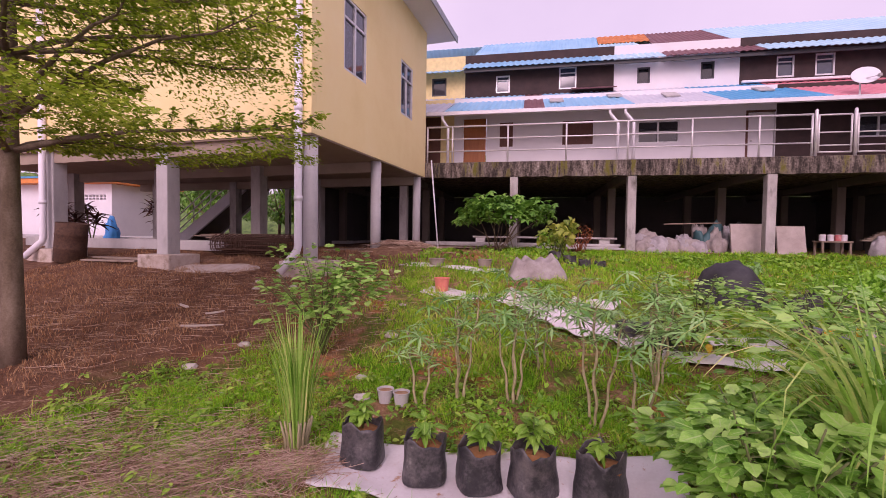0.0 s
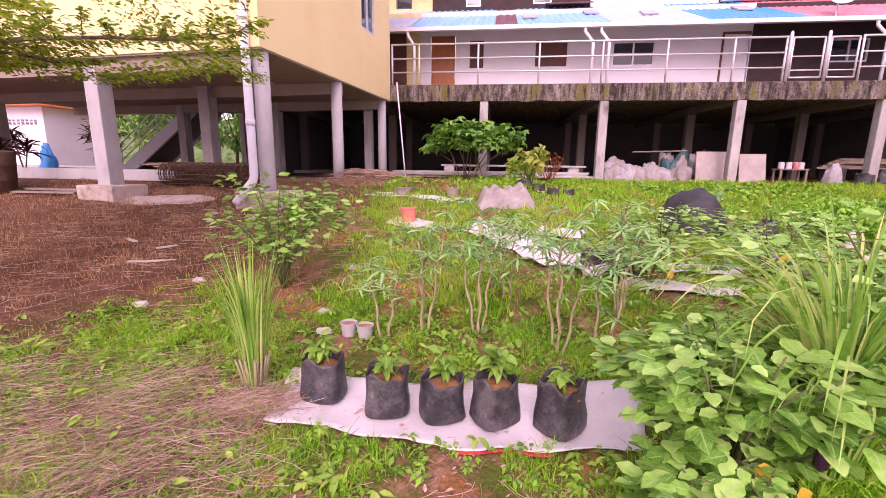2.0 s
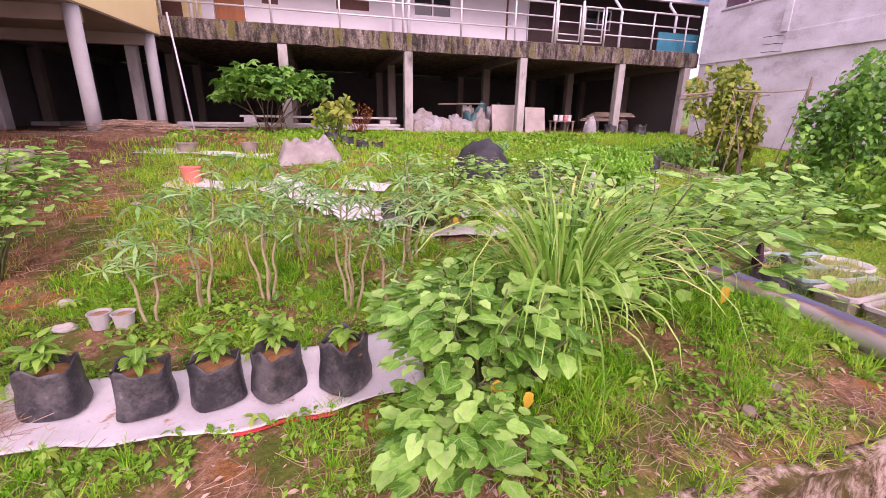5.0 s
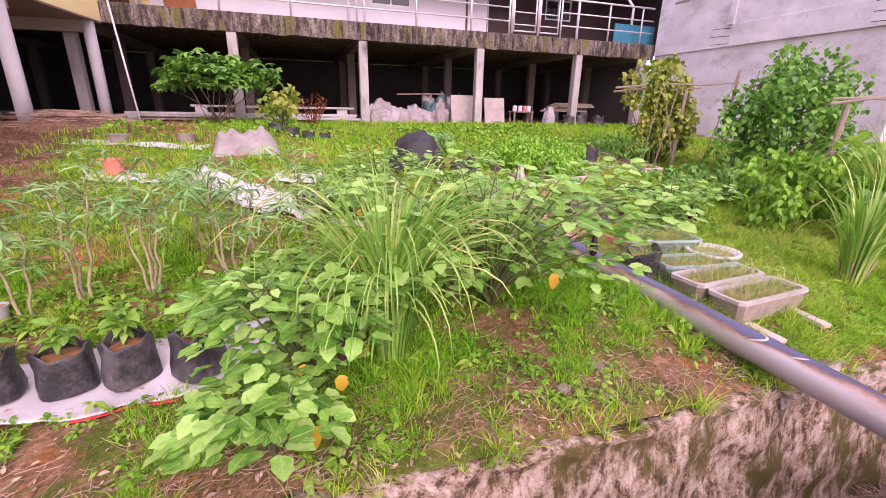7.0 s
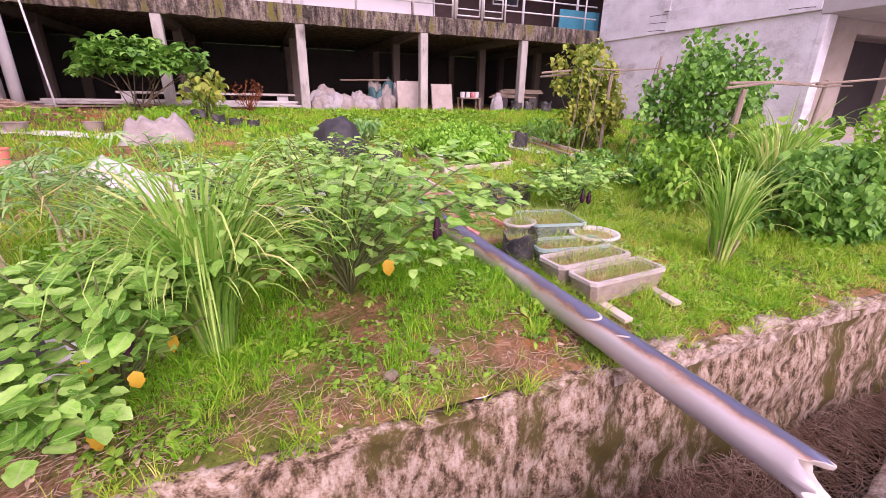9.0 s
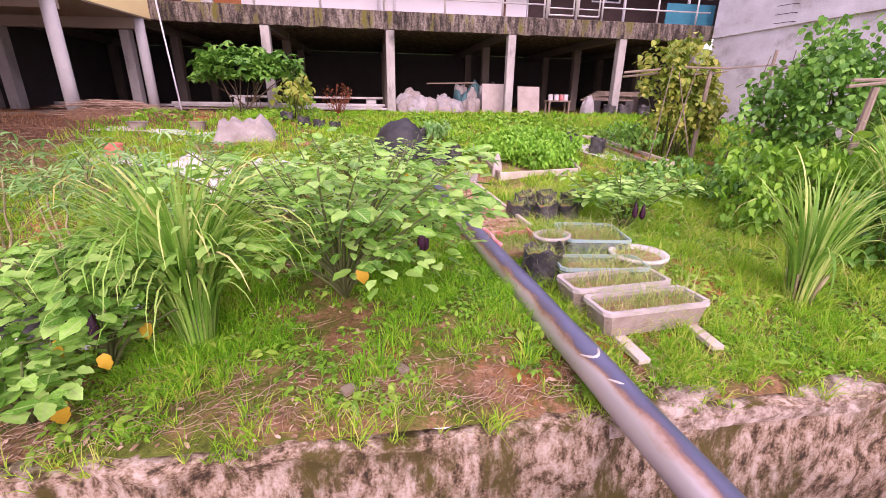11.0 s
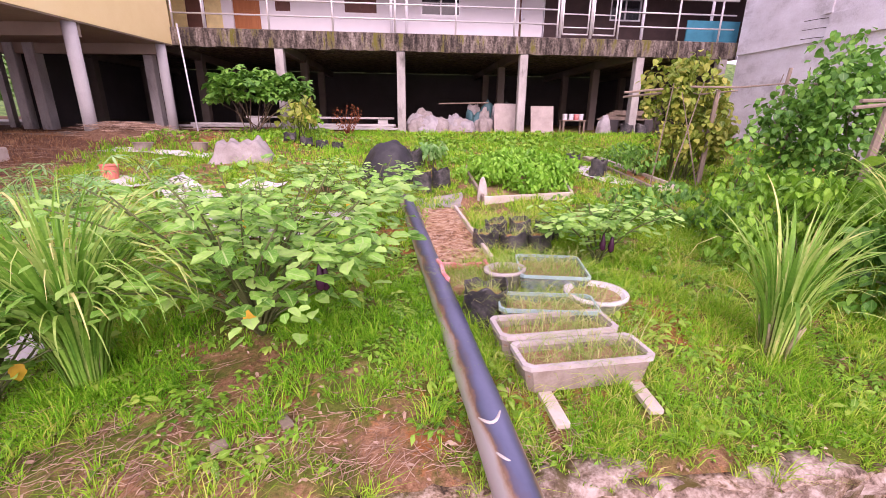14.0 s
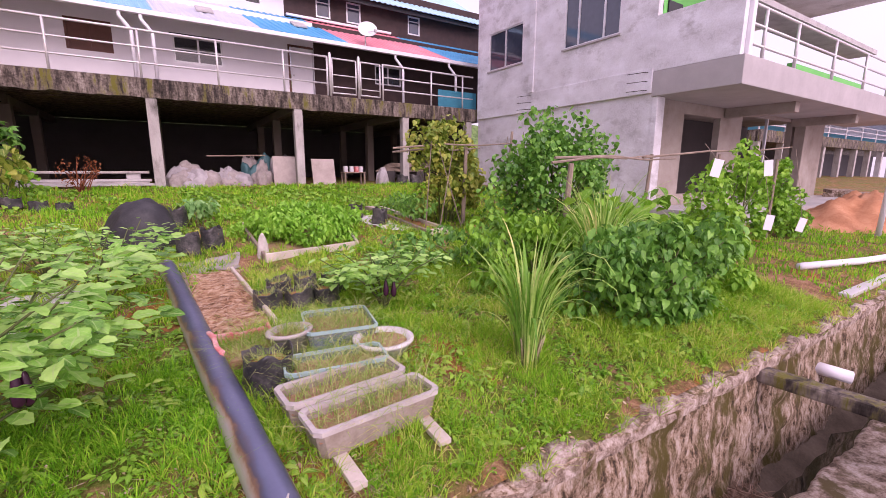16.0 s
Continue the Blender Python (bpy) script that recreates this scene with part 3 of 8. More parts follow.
    box(bm, 7.224, 7.998, FACE_Y - 0.015, FACE_Y + 0.03, 5.50, 5.56)
    part("door_frame", bm, M_BROWN_WOOD, h)
    window(h, -0.70, -0.24, 4.60, 5.45, FACE_Y, M_BROWN_WOOD, M_BROWN_WOOD, 1)
    window(h, 1.46, 2.47, 4.62, 5.43, FACE_Y, M_BROWN_WOOD, M_BROWN_WOOD, 2, label="closed brown wooden shutters")
    window(h, 3.89, 5.20, 4.59, 5.34, FACE_Y, M_FRAME, M_GLASS_DARK, 2, mid=4.95)
    window(h, 10.27, 11.35, 4.62, 5.3, FACE_Y, M_FRAME, M_GLASS_DARK, 2)
    part("lintel", newbox(3.82, 5.27, FACE_Y - 0.02, FACE_Y - 0.002, 5.345, 5.40), M_FRAME_DARK, h)
    # veranda roof, patchwork of sheets over a gutter
    ya, za, yb, zb = 13.85, 5.50, 16.3, 6.70
    sheets = [(-7.4, -2.2, M_WHITE_ROOF), (-2.2, 0.15, M_BLUE_ROOF), (0.15, 0.75, M_MAROON_ROOF), (0.75, 3.2, M_BLUE_ROOF), (3.2, 5.55, M_WHITE_ROOF), (5.55, 7.95, M_BLUE_DEEP), (7.95, 11.6, M_PINK_ROOF), (11.6, 16.0, M_BLUE_DEEP)]
    for k, (a, b, m) in enumerate(sheets):
        part("veranda_roof_sheet", corrugated(0.3 + (a - 0.3) * 1.1 + 0.002, 0.3 + (b - 0.3) * 1.1 - 0.002, ya, za, yb, zb, ends=(a + 0.002, b - 0.002)), m, h)
    for k, (x, y) in enumerate(((1.2, 14.75), (4.75, 14.85), (7.5, 15.1), (3.1, 15.2))):
        s = (zb - za) / (yb - ya)
        z = za + s * (y - ya)
        part("skylight", turned(newbox(-0.22, 0.22, -0.3, 0.3, 0.03, 0.08, bevel=0.01), pose(x, y, z, math.degrees(math.atan(s)))), M_CONC, h)
    bm = newbox(-7.4, 15.5, 13.76, 13.9, 5.36, 5.48, bevel=0.01)
    part("gutter", bm, M_PVC, h, "white gutter along the veranda eave")
    part("soffit", turned(newbox(-7.4, 15.5, 0, 1.4, -0.03, -0.01), pose(0, 13.91, 5.46, 26)), M_WHITE, h)
    for x in (-2.5, 2.75, 3.2, 10.4, 12.6):
        s = 0.22
        bm = tube(bmesh.new(), [(x, 13.83, 5.4), (x, 13.83, 5.25), (x + s, 13.7, 4.92), (x + s, 13.7, 4.8), (x + s, 13.7, FLOOR_Z - 0.05)], 0.045, 10)
        part("downpipe", bm, M_PVC, h, smooth=True)
    # upper storey
    uy = 16.3
    up_holes = [(-0.94, -0.42, 6.83, 7.47), (1.37, 1.99, 6.86, 7.66), (4.07, 4.5, 6.93, 7.49), (6.14, 6.57, 6.97, 7.56), (8.47, 9.0, 6.9, 7.6), (9.61, 10.18, 6.9, 7.62), (12.2, 12.75, 6.9, 7.6)]
    for a, b, m, lab in ((-7.4, -2.12, M_YELLOW_PALE, "pale yellow upper wall"), (-2.118, 3.28, M_BROWN_WALL, "dark brown upper wall"), (3.282, 7.35, M_WHITE, "white upper wall"), (7.352, 16, M_BROWN_WALL, "dark brown upper wall")):
        part("wall", wall_x(bmesh.new(), uy, 0.15, a, b, 6.3, 8.3, [q for q in up_holes + [(-3.42, -2.85, 6.82, 7.5)] if q[0] > a and q[1] < b]), m, h, lab)
    for k, q in enumerate(up_holes + [(-3.42, -2.85, 6.82, 7.5)]):
        white = k in (0, 1, 4, 5, 6)
        window(h, *q, uy, M_FRAME if white else M_FRAME_DARK, M_GLASS if white else M_GLASS_DARK, 1, mid=q[2] + (q[3] - q[2]) * 0.7 if white else None)
    part("ledge", newbox(7.4, 11.4, uy - 0.12, uy - 0.003, 6.74, 6.82, bevel=0.01), M_WHITE, h)
    part("roof_patch", turned(newbox(1.8, 3.3, -0.5, 0.0, 0, 0.03), pose(0, 16.25, 6.84, 20)), M_MAROON_ROOF, h)
    ra, rz, rb, rt = 15.75, 7.62, 19.5, 10.05
    f = 0.62
    ym, zm = ra + (rb - ra) * f, rz + (rt - rz) * f
    part("roof_sheet", corrugated(-2.15, 2.75, ra, rz, rb, rt, ends=(-1.75, 3.1)), M_BLUE_ROOF, h, "light blue metal roof sheets")
    part("roof_sheet", corrugated(2.752, 4.85, ra, rz, ym, zm, ends=(2.97, 4.3)), M_AQUA_ROOF, h)
    part("roof_sheet", corrugated(2.99, 4.9, ym, zm + 0.03, rb, rt, ends=(3.1, 5.0)), M_RUST_ROOF, h, "rusty orange metal roof sheet")
    part("roof_sheet", corrugated(4.86, 7.9, ra, rz + 0.02, rb, rt - 0.01, ends=(4.9, 7.2)), M_MAROON_ROOF, h, "faded maroon metal roof sheets")
    part("roof_sheet", corrugated(7.91, 16, ra - 0.1, rz, rb, rt + 0.03, ends=(7.21, 16)), M_AQUA_ROOF, h, "pale aqua metal roof sheets")
    part("roof_sheet", corrugated(-7.4, -2.17, ra, rz - 0.1, rb, rt - 0.8, ends=(-7.4, -1.8)), M_BLUE_ROOF, h)
    part("rear_roof", corrugated(-7.4, 16, 22.6, 7.6, 19.52, 10.0), M_AQUA_ROOF, h)
    part("fascia", newbox(-2.1, 16, 15.85, 15.9, 7.5, 7.62), M_FRAME_DARK, h)
    part("gable_wall", newbox(15.85, 16, 16.46, 22.3, FLOOR_Z, 8.2), M_WHITE, h)
    return h


terrace()


def railing(name, label, x0, x1, y, z, posts, rails=(0.12, 0.48, 0.8, 1.1), r=0.022, closed=()):
    t = thing(name, label, "railing")
    for x in posts:
        part("post", tube(bmesh.new(), [(x, y, z - 0.02), (x, y, z + 1.12)], r * 1.25, 10), M_RAIL, t, smooth=True)
    for k in rails:
        part("rail", tube(bmesh.new(), [(x0, y, z + k), (x1, y, z + k)], r if k < 1 else r * 1.3, 8), M_RAIL, t, smooth=True)
    return t


railing("veranda_railing", "silver pipe railing along the raised veranda", -2.78, 7.7, 12.93, FLOOR_Z, (-2.78, -1.99, -0.3, 1.4, 3.1, 4.78, 6.45, 7.7), rails=(0.35, 0.72, 1.1))
railing("veranda_railing", "silver pipe railing along the raised veranda", 9.5, 13.05, 12.93, FLOOR_Z, (9.5, 11.3, 12.6), rails=(0.35, 0.72, 1.1))


def gate(x0, x1):
    g = thing("metal_gate", "silver pipe gate leaf in the veranda railing", "gate", group="veranda gate leaves")
    y, z = 12.93, FLOOR_Z
    bm = bmesh.new()
    for a, b in (((x0, y, z + .1), (x0, y, z + 1.08)), ((x1, y, z + .1), (x1, y, z + 1.08)), ((x0, y, z + .1), (x1, y, z + .1)), ((x0, y, z + 1.08), (x1, y, z + 1.08))):
        tube(bm, [a, b], 0.024, 8)
    part("gate_frame", bm, M_RAIL, g, smooth=True)
    for k in (0.28, 0.62):
        part("rail", tube(bmesh.new(), [(x0, y, z + k), (x1, y, z + k)], 0.018, 8), M_RAIL, g, smooth=True)
    part("gate_post", tube(bmesh.new(), [(x0 - 0.06, y, z - 0.02), (x0 - 0.06, y, z + 1.2), (x0 - 0.06, y, z + 1.24)], [0.04, 0.04, 0.015], 12), M_RAIL, g, smooth=True)
    return g


gate(7.85, 8.6)
gate(8.75, 9.4)


# ---- the yellow house on posts ----
def yellow_house():
    h = thing("yellow_house", "yellow painted house raised on round concrete posts", "house")
    turn = pose(-3.49, 6.9, 0, 0, 0, -6.3)   # local: x along the short front, y into the depth, corner at 0, 0
    L, D, Z0, Z1 = 11.5, 6.0, 3.22, 7.7

    def put(name, bm, m, label="", smooth=False, parent=None):
        return part(name, turned(bm, turn), m, parent or h, label, smooth)

    put("wall", newbox(-L, 0, 0, 0.15, Z0, Z1), M_YELLOW, "yellow front wall")
    # side wall along y with two windows
    bm = wall_x(bmesh.new(), 0, 0.15, 0.152, D, Z0, Z1, [(1.1, 2.07, 4.75, 6.25), (4.02, 4.88, 4.66, 6.1)])
    turned(bm, Matrix(((0, -1, 0, 0), (1, 0, 0, 0), (0, 0, 1, 0), (0, 0, 0, 1))))
    put("wall", bm, M_YELLOW, "yellow side wall")
    put("wall", newbox(-L, -0.152, D - 0.15, D, Z0, Z1), M_YELLOW)
    put("wall", newbox(-L, -L + 0.15, 0.152, D - 0.152, Z0, Z1), M_YELLOW)
    for y0, y1, z0, z1 in ((1.1, 2.07, 4.75, 6.25), (4.02, 4.88, 4.66, 6.1)):
        bm = bmesh.new()
        for a in (y0, (y0 + y1) / 2 - 0.025, y1 - 0.05):
            box(bm, -0.1, -0.01, a, a + 0.05, z0, z1)
        for z in (z0, z1 - 0.05, z1 - 0.45):
            box(bm, -0.095, -0.015, y0 + 0.05, y1 - 0.05, z, z + 0.05)
        w = put("window", bm, M_FRAME)
        for a, b in ((y0 + 0.05, (y0 + y1) / 2 - 0.025), ((y0 + y1) / 2 + 0.025, y1 - 0.05)):
            put("pane", newbox(-0.06, -0.05, a, b, z0 + 0.05, z1 - 0.05), M_GLASS, parent=w)
    put("floor_slab", newbox(-L + 0.02, -0.02, 0.02, D - 0.02, Z0 - 0.03, Z0 + 0.2), M_HOUSE_SOFFIT, "dark concrete underside")
    for y in (0.1, 2.9, 5.6):
        put("beam", newbox(-L + 0.1, -0.1, y, y + 0.2, Z0 - 0.28, Z0 - 0.032), M_HOUSE_SOFFIT)
    # hipped roof with a grey fascia and white soffit
    e = 0.75
    bm = bmesh.new()
    v = [bm.verts.new(q) for q in ((-L - e, -e, Z1), (e, -e, Z1), (e, D + e, Z1), (-L - e, D + e, Z1), (-L + 2.2, D / 2, Z1 + 1.7), (-2.2, D / 2, Z1 + 1.7))]
    for q in ((0, 1, 5, 4), (1, 2, 5), (2, 3, 4, 5), (3, 0, 4)):
        bm.faces.new([v[i] for i in q])
    put("roof", bm, M_MAROON_ROOF)
    put("soffit", newbox(-L - e, e, -e, D + e, Z1 - 0.06, Z1 - 0.004), M_WHITE)
    bm = newbox(-L - e, e, -e - 0.04, -e - 0.002, Z1 - 0.14, Z1 + 0.06)
    box(bm, e + 0.002, e + 0.04, -e, D + e, Z1 - 0.14, Z1 + 0.06)
    put("fascia", bm, M_EAVE)

    def post(lx, ly, r=0.13, square=False, plinth=True, top=Z0 - 0.02, pm=M_CONC):
        w = turn @ Vector((lx, ly, 0))
        g = gz(w.x, w.y)
        bm = newbox(lx - r, lx + r, ly - r, ly + r, g, top, bevel=0.02) if square else lathe(bmesh.new(), [(r * 1.02, g - 0.1), (r, g + 0.6), (r, top)], 20, m=Matrix.Translation((lx, ly, 0)))
        put("post", bm, pm, smooth=not square)
        if plinth:
            put("plinth", newbox(lx - 0.42, lx + 0.42, ly - 0.36, ly + 0.4, g - 0.3, g + 0.24, bevel=0.03), M_PLINTH)

    post(-0.16, 0.22)
    post(-0.16, 2.9, 0.125, plinth=False)
    post(-0.16, 5.7, 0.12, plinth=False)
    for lx in (-3.6, -7.0, -10.6):
        post(lx, 0.22, 0.15, square=True)
        post(lx, 2.9, 0.15, square=True, plinth=False, pm=M_POST)
        post(lx, 5.7, 0.14, square=True, plinth=False, pm=M_POST)
    # down pipes
    for lx in (-0.22, -6.95):
        w = turn @ Vector((lx, 0, 0))
        g = gz(w.x, w.y)
        put("downpipe", tube(bmesh.new(), [(lx, -0.07, Z1 - 0.1), (lx, -0.07, g + 0.55), (lx - 0.02, -0.08, g + 0.45), (lx - 0.18, -0.35, g + 0.08)], 0.07, 12), M_PVC, "white plastic down pipe with an elbow", smooth=True)
        for z in (3.6, 5.2, 2.0):
            put("pipe_collar", tube(bmesh.new(), [(lx, -0.07, z), (lx, -0.07, z + 0.09)], 0.078, 12), M_PVC, smooth=True)
    return h


yellow_house()
t = thing("leaning_pole", "thin white pole leaning against the veranda corner", "pole")
part("shaft", tube(bmesh.new(), [(-2.27, 12.3, gz(-2.27, 12.3) - 0.05), (-2.62, 12.78, 3.72)], 0.022, 8), M_PVC, t, smooth=True)


# ---- the grey unfinished house ----
def grey_house():
    h = thing("grey_house", "unpainted two-storey grey cement-rendered house with a green balcony", "house")
    X, Y0, Y1, YB = 13.1, 5.95, 12.7, 4.05

    def side(bm, x):   # a wall built along x becomes one along y with its outer face at x
        return turned(bm, Matrix(((0, 1, 0, x), (1, 0, 0, 0), (0, 0, 1, 0), (0, 0, 0, 1))))

    wins = [(6.95, 8.72, 4.81, 6.25), (10.42, 12.07, 4.81, 6.0)]
    part("wall", side(wall_x(bmesh.new(), 0, 0.18, Y0, Y1, 3.84, 7.6, wins), X), M_PLASTER, h, "rough grey rendered upper wall")
    part("wall", side(newbox(Y0, Y1, 0.06, 0.2, 0.2, 3.28), X), M_PLASTER, h, "grey rendered lower wall")
    part("band", side(newbox(Y0, 9.88, -0.03, 0.2, 3.282, 3.838, bevel=0.008), X), M_PLASTER, h)
    part("band", side(newbox(9.882, Y1, 0.0, 0.2, 3.282, 3.838), X), M_PLASTER, h)
    part("pilaster", side(newbox(9.84, 10.04, -0.05, -0.002, 3.84, 7.6, bevel=0.01), X), M_PLASTER, h)
    for y0, y1, z0, z1 in wins:
        n = 3 if y1 < 9 else 2
        cuts = [y0, y0 + (y1 - y0) * 0.27, y0 + (y1 - y0) * 0.73, y1] if n == 3 else [y0, (y0 + y1) / 2, y1]
        bm = bmesh.new()
        for c in cuts:
            box(bm, X + 0.02, X + 0.1, max(y0, c - 0.025), min(y1, c + 0.025), z0 + 0.04, z1 - 0.04)
        box(bm, X + 0.02, X + 0.1, y0, y1, z0, z0 + 0.04)
        box(bm, X + 0.02, X + 0.1, y0, y1, z1 - 0.04, z1)
        w = part("window", bm, M_FRAME, h, "aluminium sliding window with tinted panes")
        for a, b in zip(cuts, cuts[1:]):
            part("pane", newbox(X + 0.05, X + 0.058, a + 0.025, b - 0.025, z0 + 0.04, z1 - 0.04), M_GLASS, w)
        part("window_sill", newbox(X - 0.04, X - 0.003, y0 - 0.05, y1 + 0.05, z0 - 0.05, z0 - 0.002, bevel=0.008), M_PLASTER_BAND, w)
    # bare reinforcing bars
    for y, z in ((9.92, 3.55), (6.02, 3.55)):
        for k in range(3):
            part("reinforcing_bar", tube(bmesh.new(), [(X + 0.02, y, z + k * 0.2 - 0.2), (X - 0.1, y + 0.1, z + k * 0.2 - 0.2), (X - 0.14, y + 0.5, z + k * 0.2 - 0.19)], 0.008, 6), M_STEEL_DARK, h)
    # porch: recessed front wall, openings, column
    part("wall", wall_x(bmesh.new(), Y0 + 0.02, 0.18, X + 0.2, 24, 0.2, 3.3, [(14.62, 16.45, 0.9, 2.93), (17.7, 21.2, 0.2, 3.1)]), M_PORCH, h, "cement porch wall with openings")
    # dark colour stands for the shade behind the porch openings
    part("inner_wall", newbox(X + 0.2, 24, 8.5, 8.65, 0.2, 3.42), M_SHADE_DARK, h)
    part("inner_ceiling", newbox(X + 0.2, 24, Y0 + 0.21, 8.49, 3.302, 3.4), M_PORCH, h)
    part("floor", newbox(X + 0.05, 24, YB, Y1, 0.2, 0.62), M_CONC, h)
    part("mullion", newbox(19.4, 19.48, Y0 + 0.05, Y0 + 0.12, 0.62, 3.1), M_FRAME, h)
    for x in (21.2, 13.15):
        part("column", newbox(x, x + 0.3, YB + 1.55 if x > 20 else Y0 - 0.15, YB + 1.85 if x > 20 else Y0, 0.4, 3.2, bevel=0.02), M_PORCH if x > 20 else M_PLASTER, h)
    # balcony slab, beams, parapet, railing posts and green room
    part("balcony_slab", newbox(X, 26, YB, Y0 - 0.002, 3.20, 3.76, bevel=0.015), M_PLASTER_BAND, h, "pale cement balcony edge")
    for x in (16.6, 21.0):
        part("beam", newbox(x, x + 0.25, YB + 0.3, Y0, 2.95, 3.198), M_PORCH, h)
    part("parapet", newbox(X, X + 0.15, YB + 0.1, Y0 - 0.003, 3.762, 4.95), M_PLASTER, h)
    part("green_wall", newbox(X + 0.16, 16.2, 6.4, 6.55, 3.78, 7.5), M_GREEN_WALL, h, "bright green balcony wall")
    part("green_wall", newbox(X + 0.16, X + 0.3, Y0, 6.39, 3.78, 7.5), M_GREEN_WALL, h)
    part("doorway", newbox(14.15, 14.75, 6.36, 6.396, 3.78, 5.6), M_FRAME_DARK, h)
    part("green_parapet", newbox(19.5, 26, 5.6, 5.75, 3.78, 4.7), M_GREEN_WALL, h)
    part("roof_slab", newbox(X - 0.2, 26, YB - 0.2, Y1, 7.6, 7.8), M_PLASTER, h)
    part("roof_slab", newbox(16.2, 26, 5.4, 6.4, 5.75, 5.9), M_CONC, h)
    part("wall", newbox(X + 0.2, 26, Y1 - 0.18, Y1, 0.2, 7.6), M_PLASTER, h)
    r = thing("balcony_railing", "white pipe railing round the cement balcony", "railing")
    z = 3.76
    part("corner_post", newbox(X + 0.16, X + 0.3, YB + 0.02, YB + 0.16, z - 0.01, 5.2, bevel=0.015), M_WHITE, r)
    for x in (14.0, 15.6, 17.9, 20.3, 22.5, 25):
        part("post", tube(bmesh.new(), [(x, YB + 0.09, z - 0.01), (x, YB + 0.09, z + 0.98)], 0.035, 10), M_RAIL, r, smooth=True)
    for k in (0.25, 0.62, 0.98):
        part("rail", tube(bmesh.new(), [(X + 0.29, YB + 0.09, z + k), (26, YB + 0.09, z + k)], 0.028, 8), M_RAIL, r, smooth=True)
    return h


grey_house()


# ---- beyond the garden: stairs, pump house, hillside, far houses ----
def concrete_stairs():
    t = thing("outdoor_stairs", "white-edged concrete stairs with a pipe rail up to the terrace", "stairs")
    x0, z0, x1, z1, y0, y1, n = -12.7, 1.08, -9.8, 3.36, 13.9, 15.2, 12
    dx, dz = (x1 - x0) / n, (z1 - z0) / n
    for i in range(n):
        part("stair_step", newbox(x0 + dx * i, x0 + dx * (i + 1) + 0.03, y0, y1, z0 + dz * i - 0.02, z0 + dz * (i + 1), bevel=0.008), M_CONC, t)
    for y in (y0 - 0.1, y1):
        bm = bmesh.new()
        v = [bm.verts.new((x, yy, z)) for yy in (y, y + 0.098) for x, z in ((x0 - 0.05, z0 - 0.1), (x0 + 0.35, z0 - 0.1), (x1, z1 - 0.42), (x1, z1 + 0.02), (x0 - 0.05, z0 + 0.1))]
        bm.faces.new(v[:5])
        bm.faces.new(v[5:][::-1])
        for k in range(5):
            bm.faces.new((v[k], v[5 + k], v[5 + (k + 1) % 5], v[(k + 1) % 5]))
        part("stringer", bm, M_WHITE, t, "white painted stair edge")
    # stair underside darker than the steps, shade put into its colour
    part("underside", turned(newbox(0, math.hypot(x1 - x0, z1 - z0), y0 + 0.01, y1 - 0.01, -0.25, -0.12), pose(x0, 0, z0, 0, -math.degrees(math.atan2(z1 - z0, x1 - x0)), 0)), M_UNDER_SHADE, t)
    part("landing", newbox(x1, x1 + 2.2, y0 - 0.1, y1 + 0.1, z1 - 0.2, z1), M_CONC, t)
    for x in (x1 - 0.6, x1 + 1.6):
        part("post", newbox(x, x + 0.16, y0 - 0.09, y0 + 0.07, 0.8, z1 - 0.2 - (0.4 if x < x1 else 0)), M_CONC, t)
    for y in (y0 - 0.05, y1 + 0.05):
        for k in (0.35, 0.62, 0.9):
            part("rail", tube(bmesh.new(), [(x0, y, z0 + k), (x1, y, z1 + k), (x1 + 2.1, y, z1 + k)], 0.022, 6), M_RAIL, t, smooth=True)
        for i in range(5):
            s = i / 4
            part("baluster", tube(bmesh.new(), [(x0 + (x1 - x0) * s, y, z0 + (z1 - z0) * s), (x0 + (x1 - x0) * s, y, z0 + (z1 - z0) * s + 0.9)], 0.02, 6), M_RAIL, t, smooth=True)
    part("canopy", newbox(x1 - 1.2, x1 + 0.6, y1 + 0.5, y1 + 1.6, 3.55, 3.62), M_WHITE_ROOF, t)


concrete_stairs()


def pump_house():
    t = thing("pump_house", "small white flat-roofed shed with orange and blue fascia", "shed")
    x0, x1, y = -29.5, -22.65, 20.0
    part("wall", wall_x(bmesh.new(), y, 0.2, x0, x1, 0.9, 4.05, [(-27.1, -23.05, 3.12, 3.46)]), M_WHITE, t, "white painted shed wall")
    part("wall", newbox(x1 - 0.2, x1, y + 0.2, y + 4, 0.9, 4.05), M_WHITE, t)
    bm = bmesh.new()
    for i in range(16):
        x = -27.1 + 4.05 * i / 16
        box(bm, x, x + 0.07, y + 0.02, y + 0.18, 3.12, 3.46)
        for z in (3.12, 3.28, 3.42):
            box(bm, x + 0.07, x + 0.255, y + 0.03, y + 0.17, z, z + 0.04)
    part("vent_grille", bm, M_WHITE, t, "row of pierced vent blocks")
    # dark sheet behind the vents in place of the shade inside
    part("interior", newbox(-27.1, -23.05, y + 0.4, y + 0.5, 3.0, 3.6), M_SHADE_DARK, t)
    part("fascia", newbox(x0 - 0.6, x1 + 0.6, y - 0.7, y + 4.5, 4.06, 4.32), plain("orange_fascia", (0.75, 0.25, 0.06)), t, "orange roof edge")
    part("roof", newbox(x0 - 0.65, x1 + 0.65, y - 0.75, y + 4.55, 4.322, 4.42), M_BLUE_DEEP, t)


pump_house()
part("backdrop_lane", newbox(-40, -6.5, 15.5, 19.5, 0.9, 1.14), M_CONC, None, "pale concrete lane behind the yellow house", category="pavement", kind="structure")


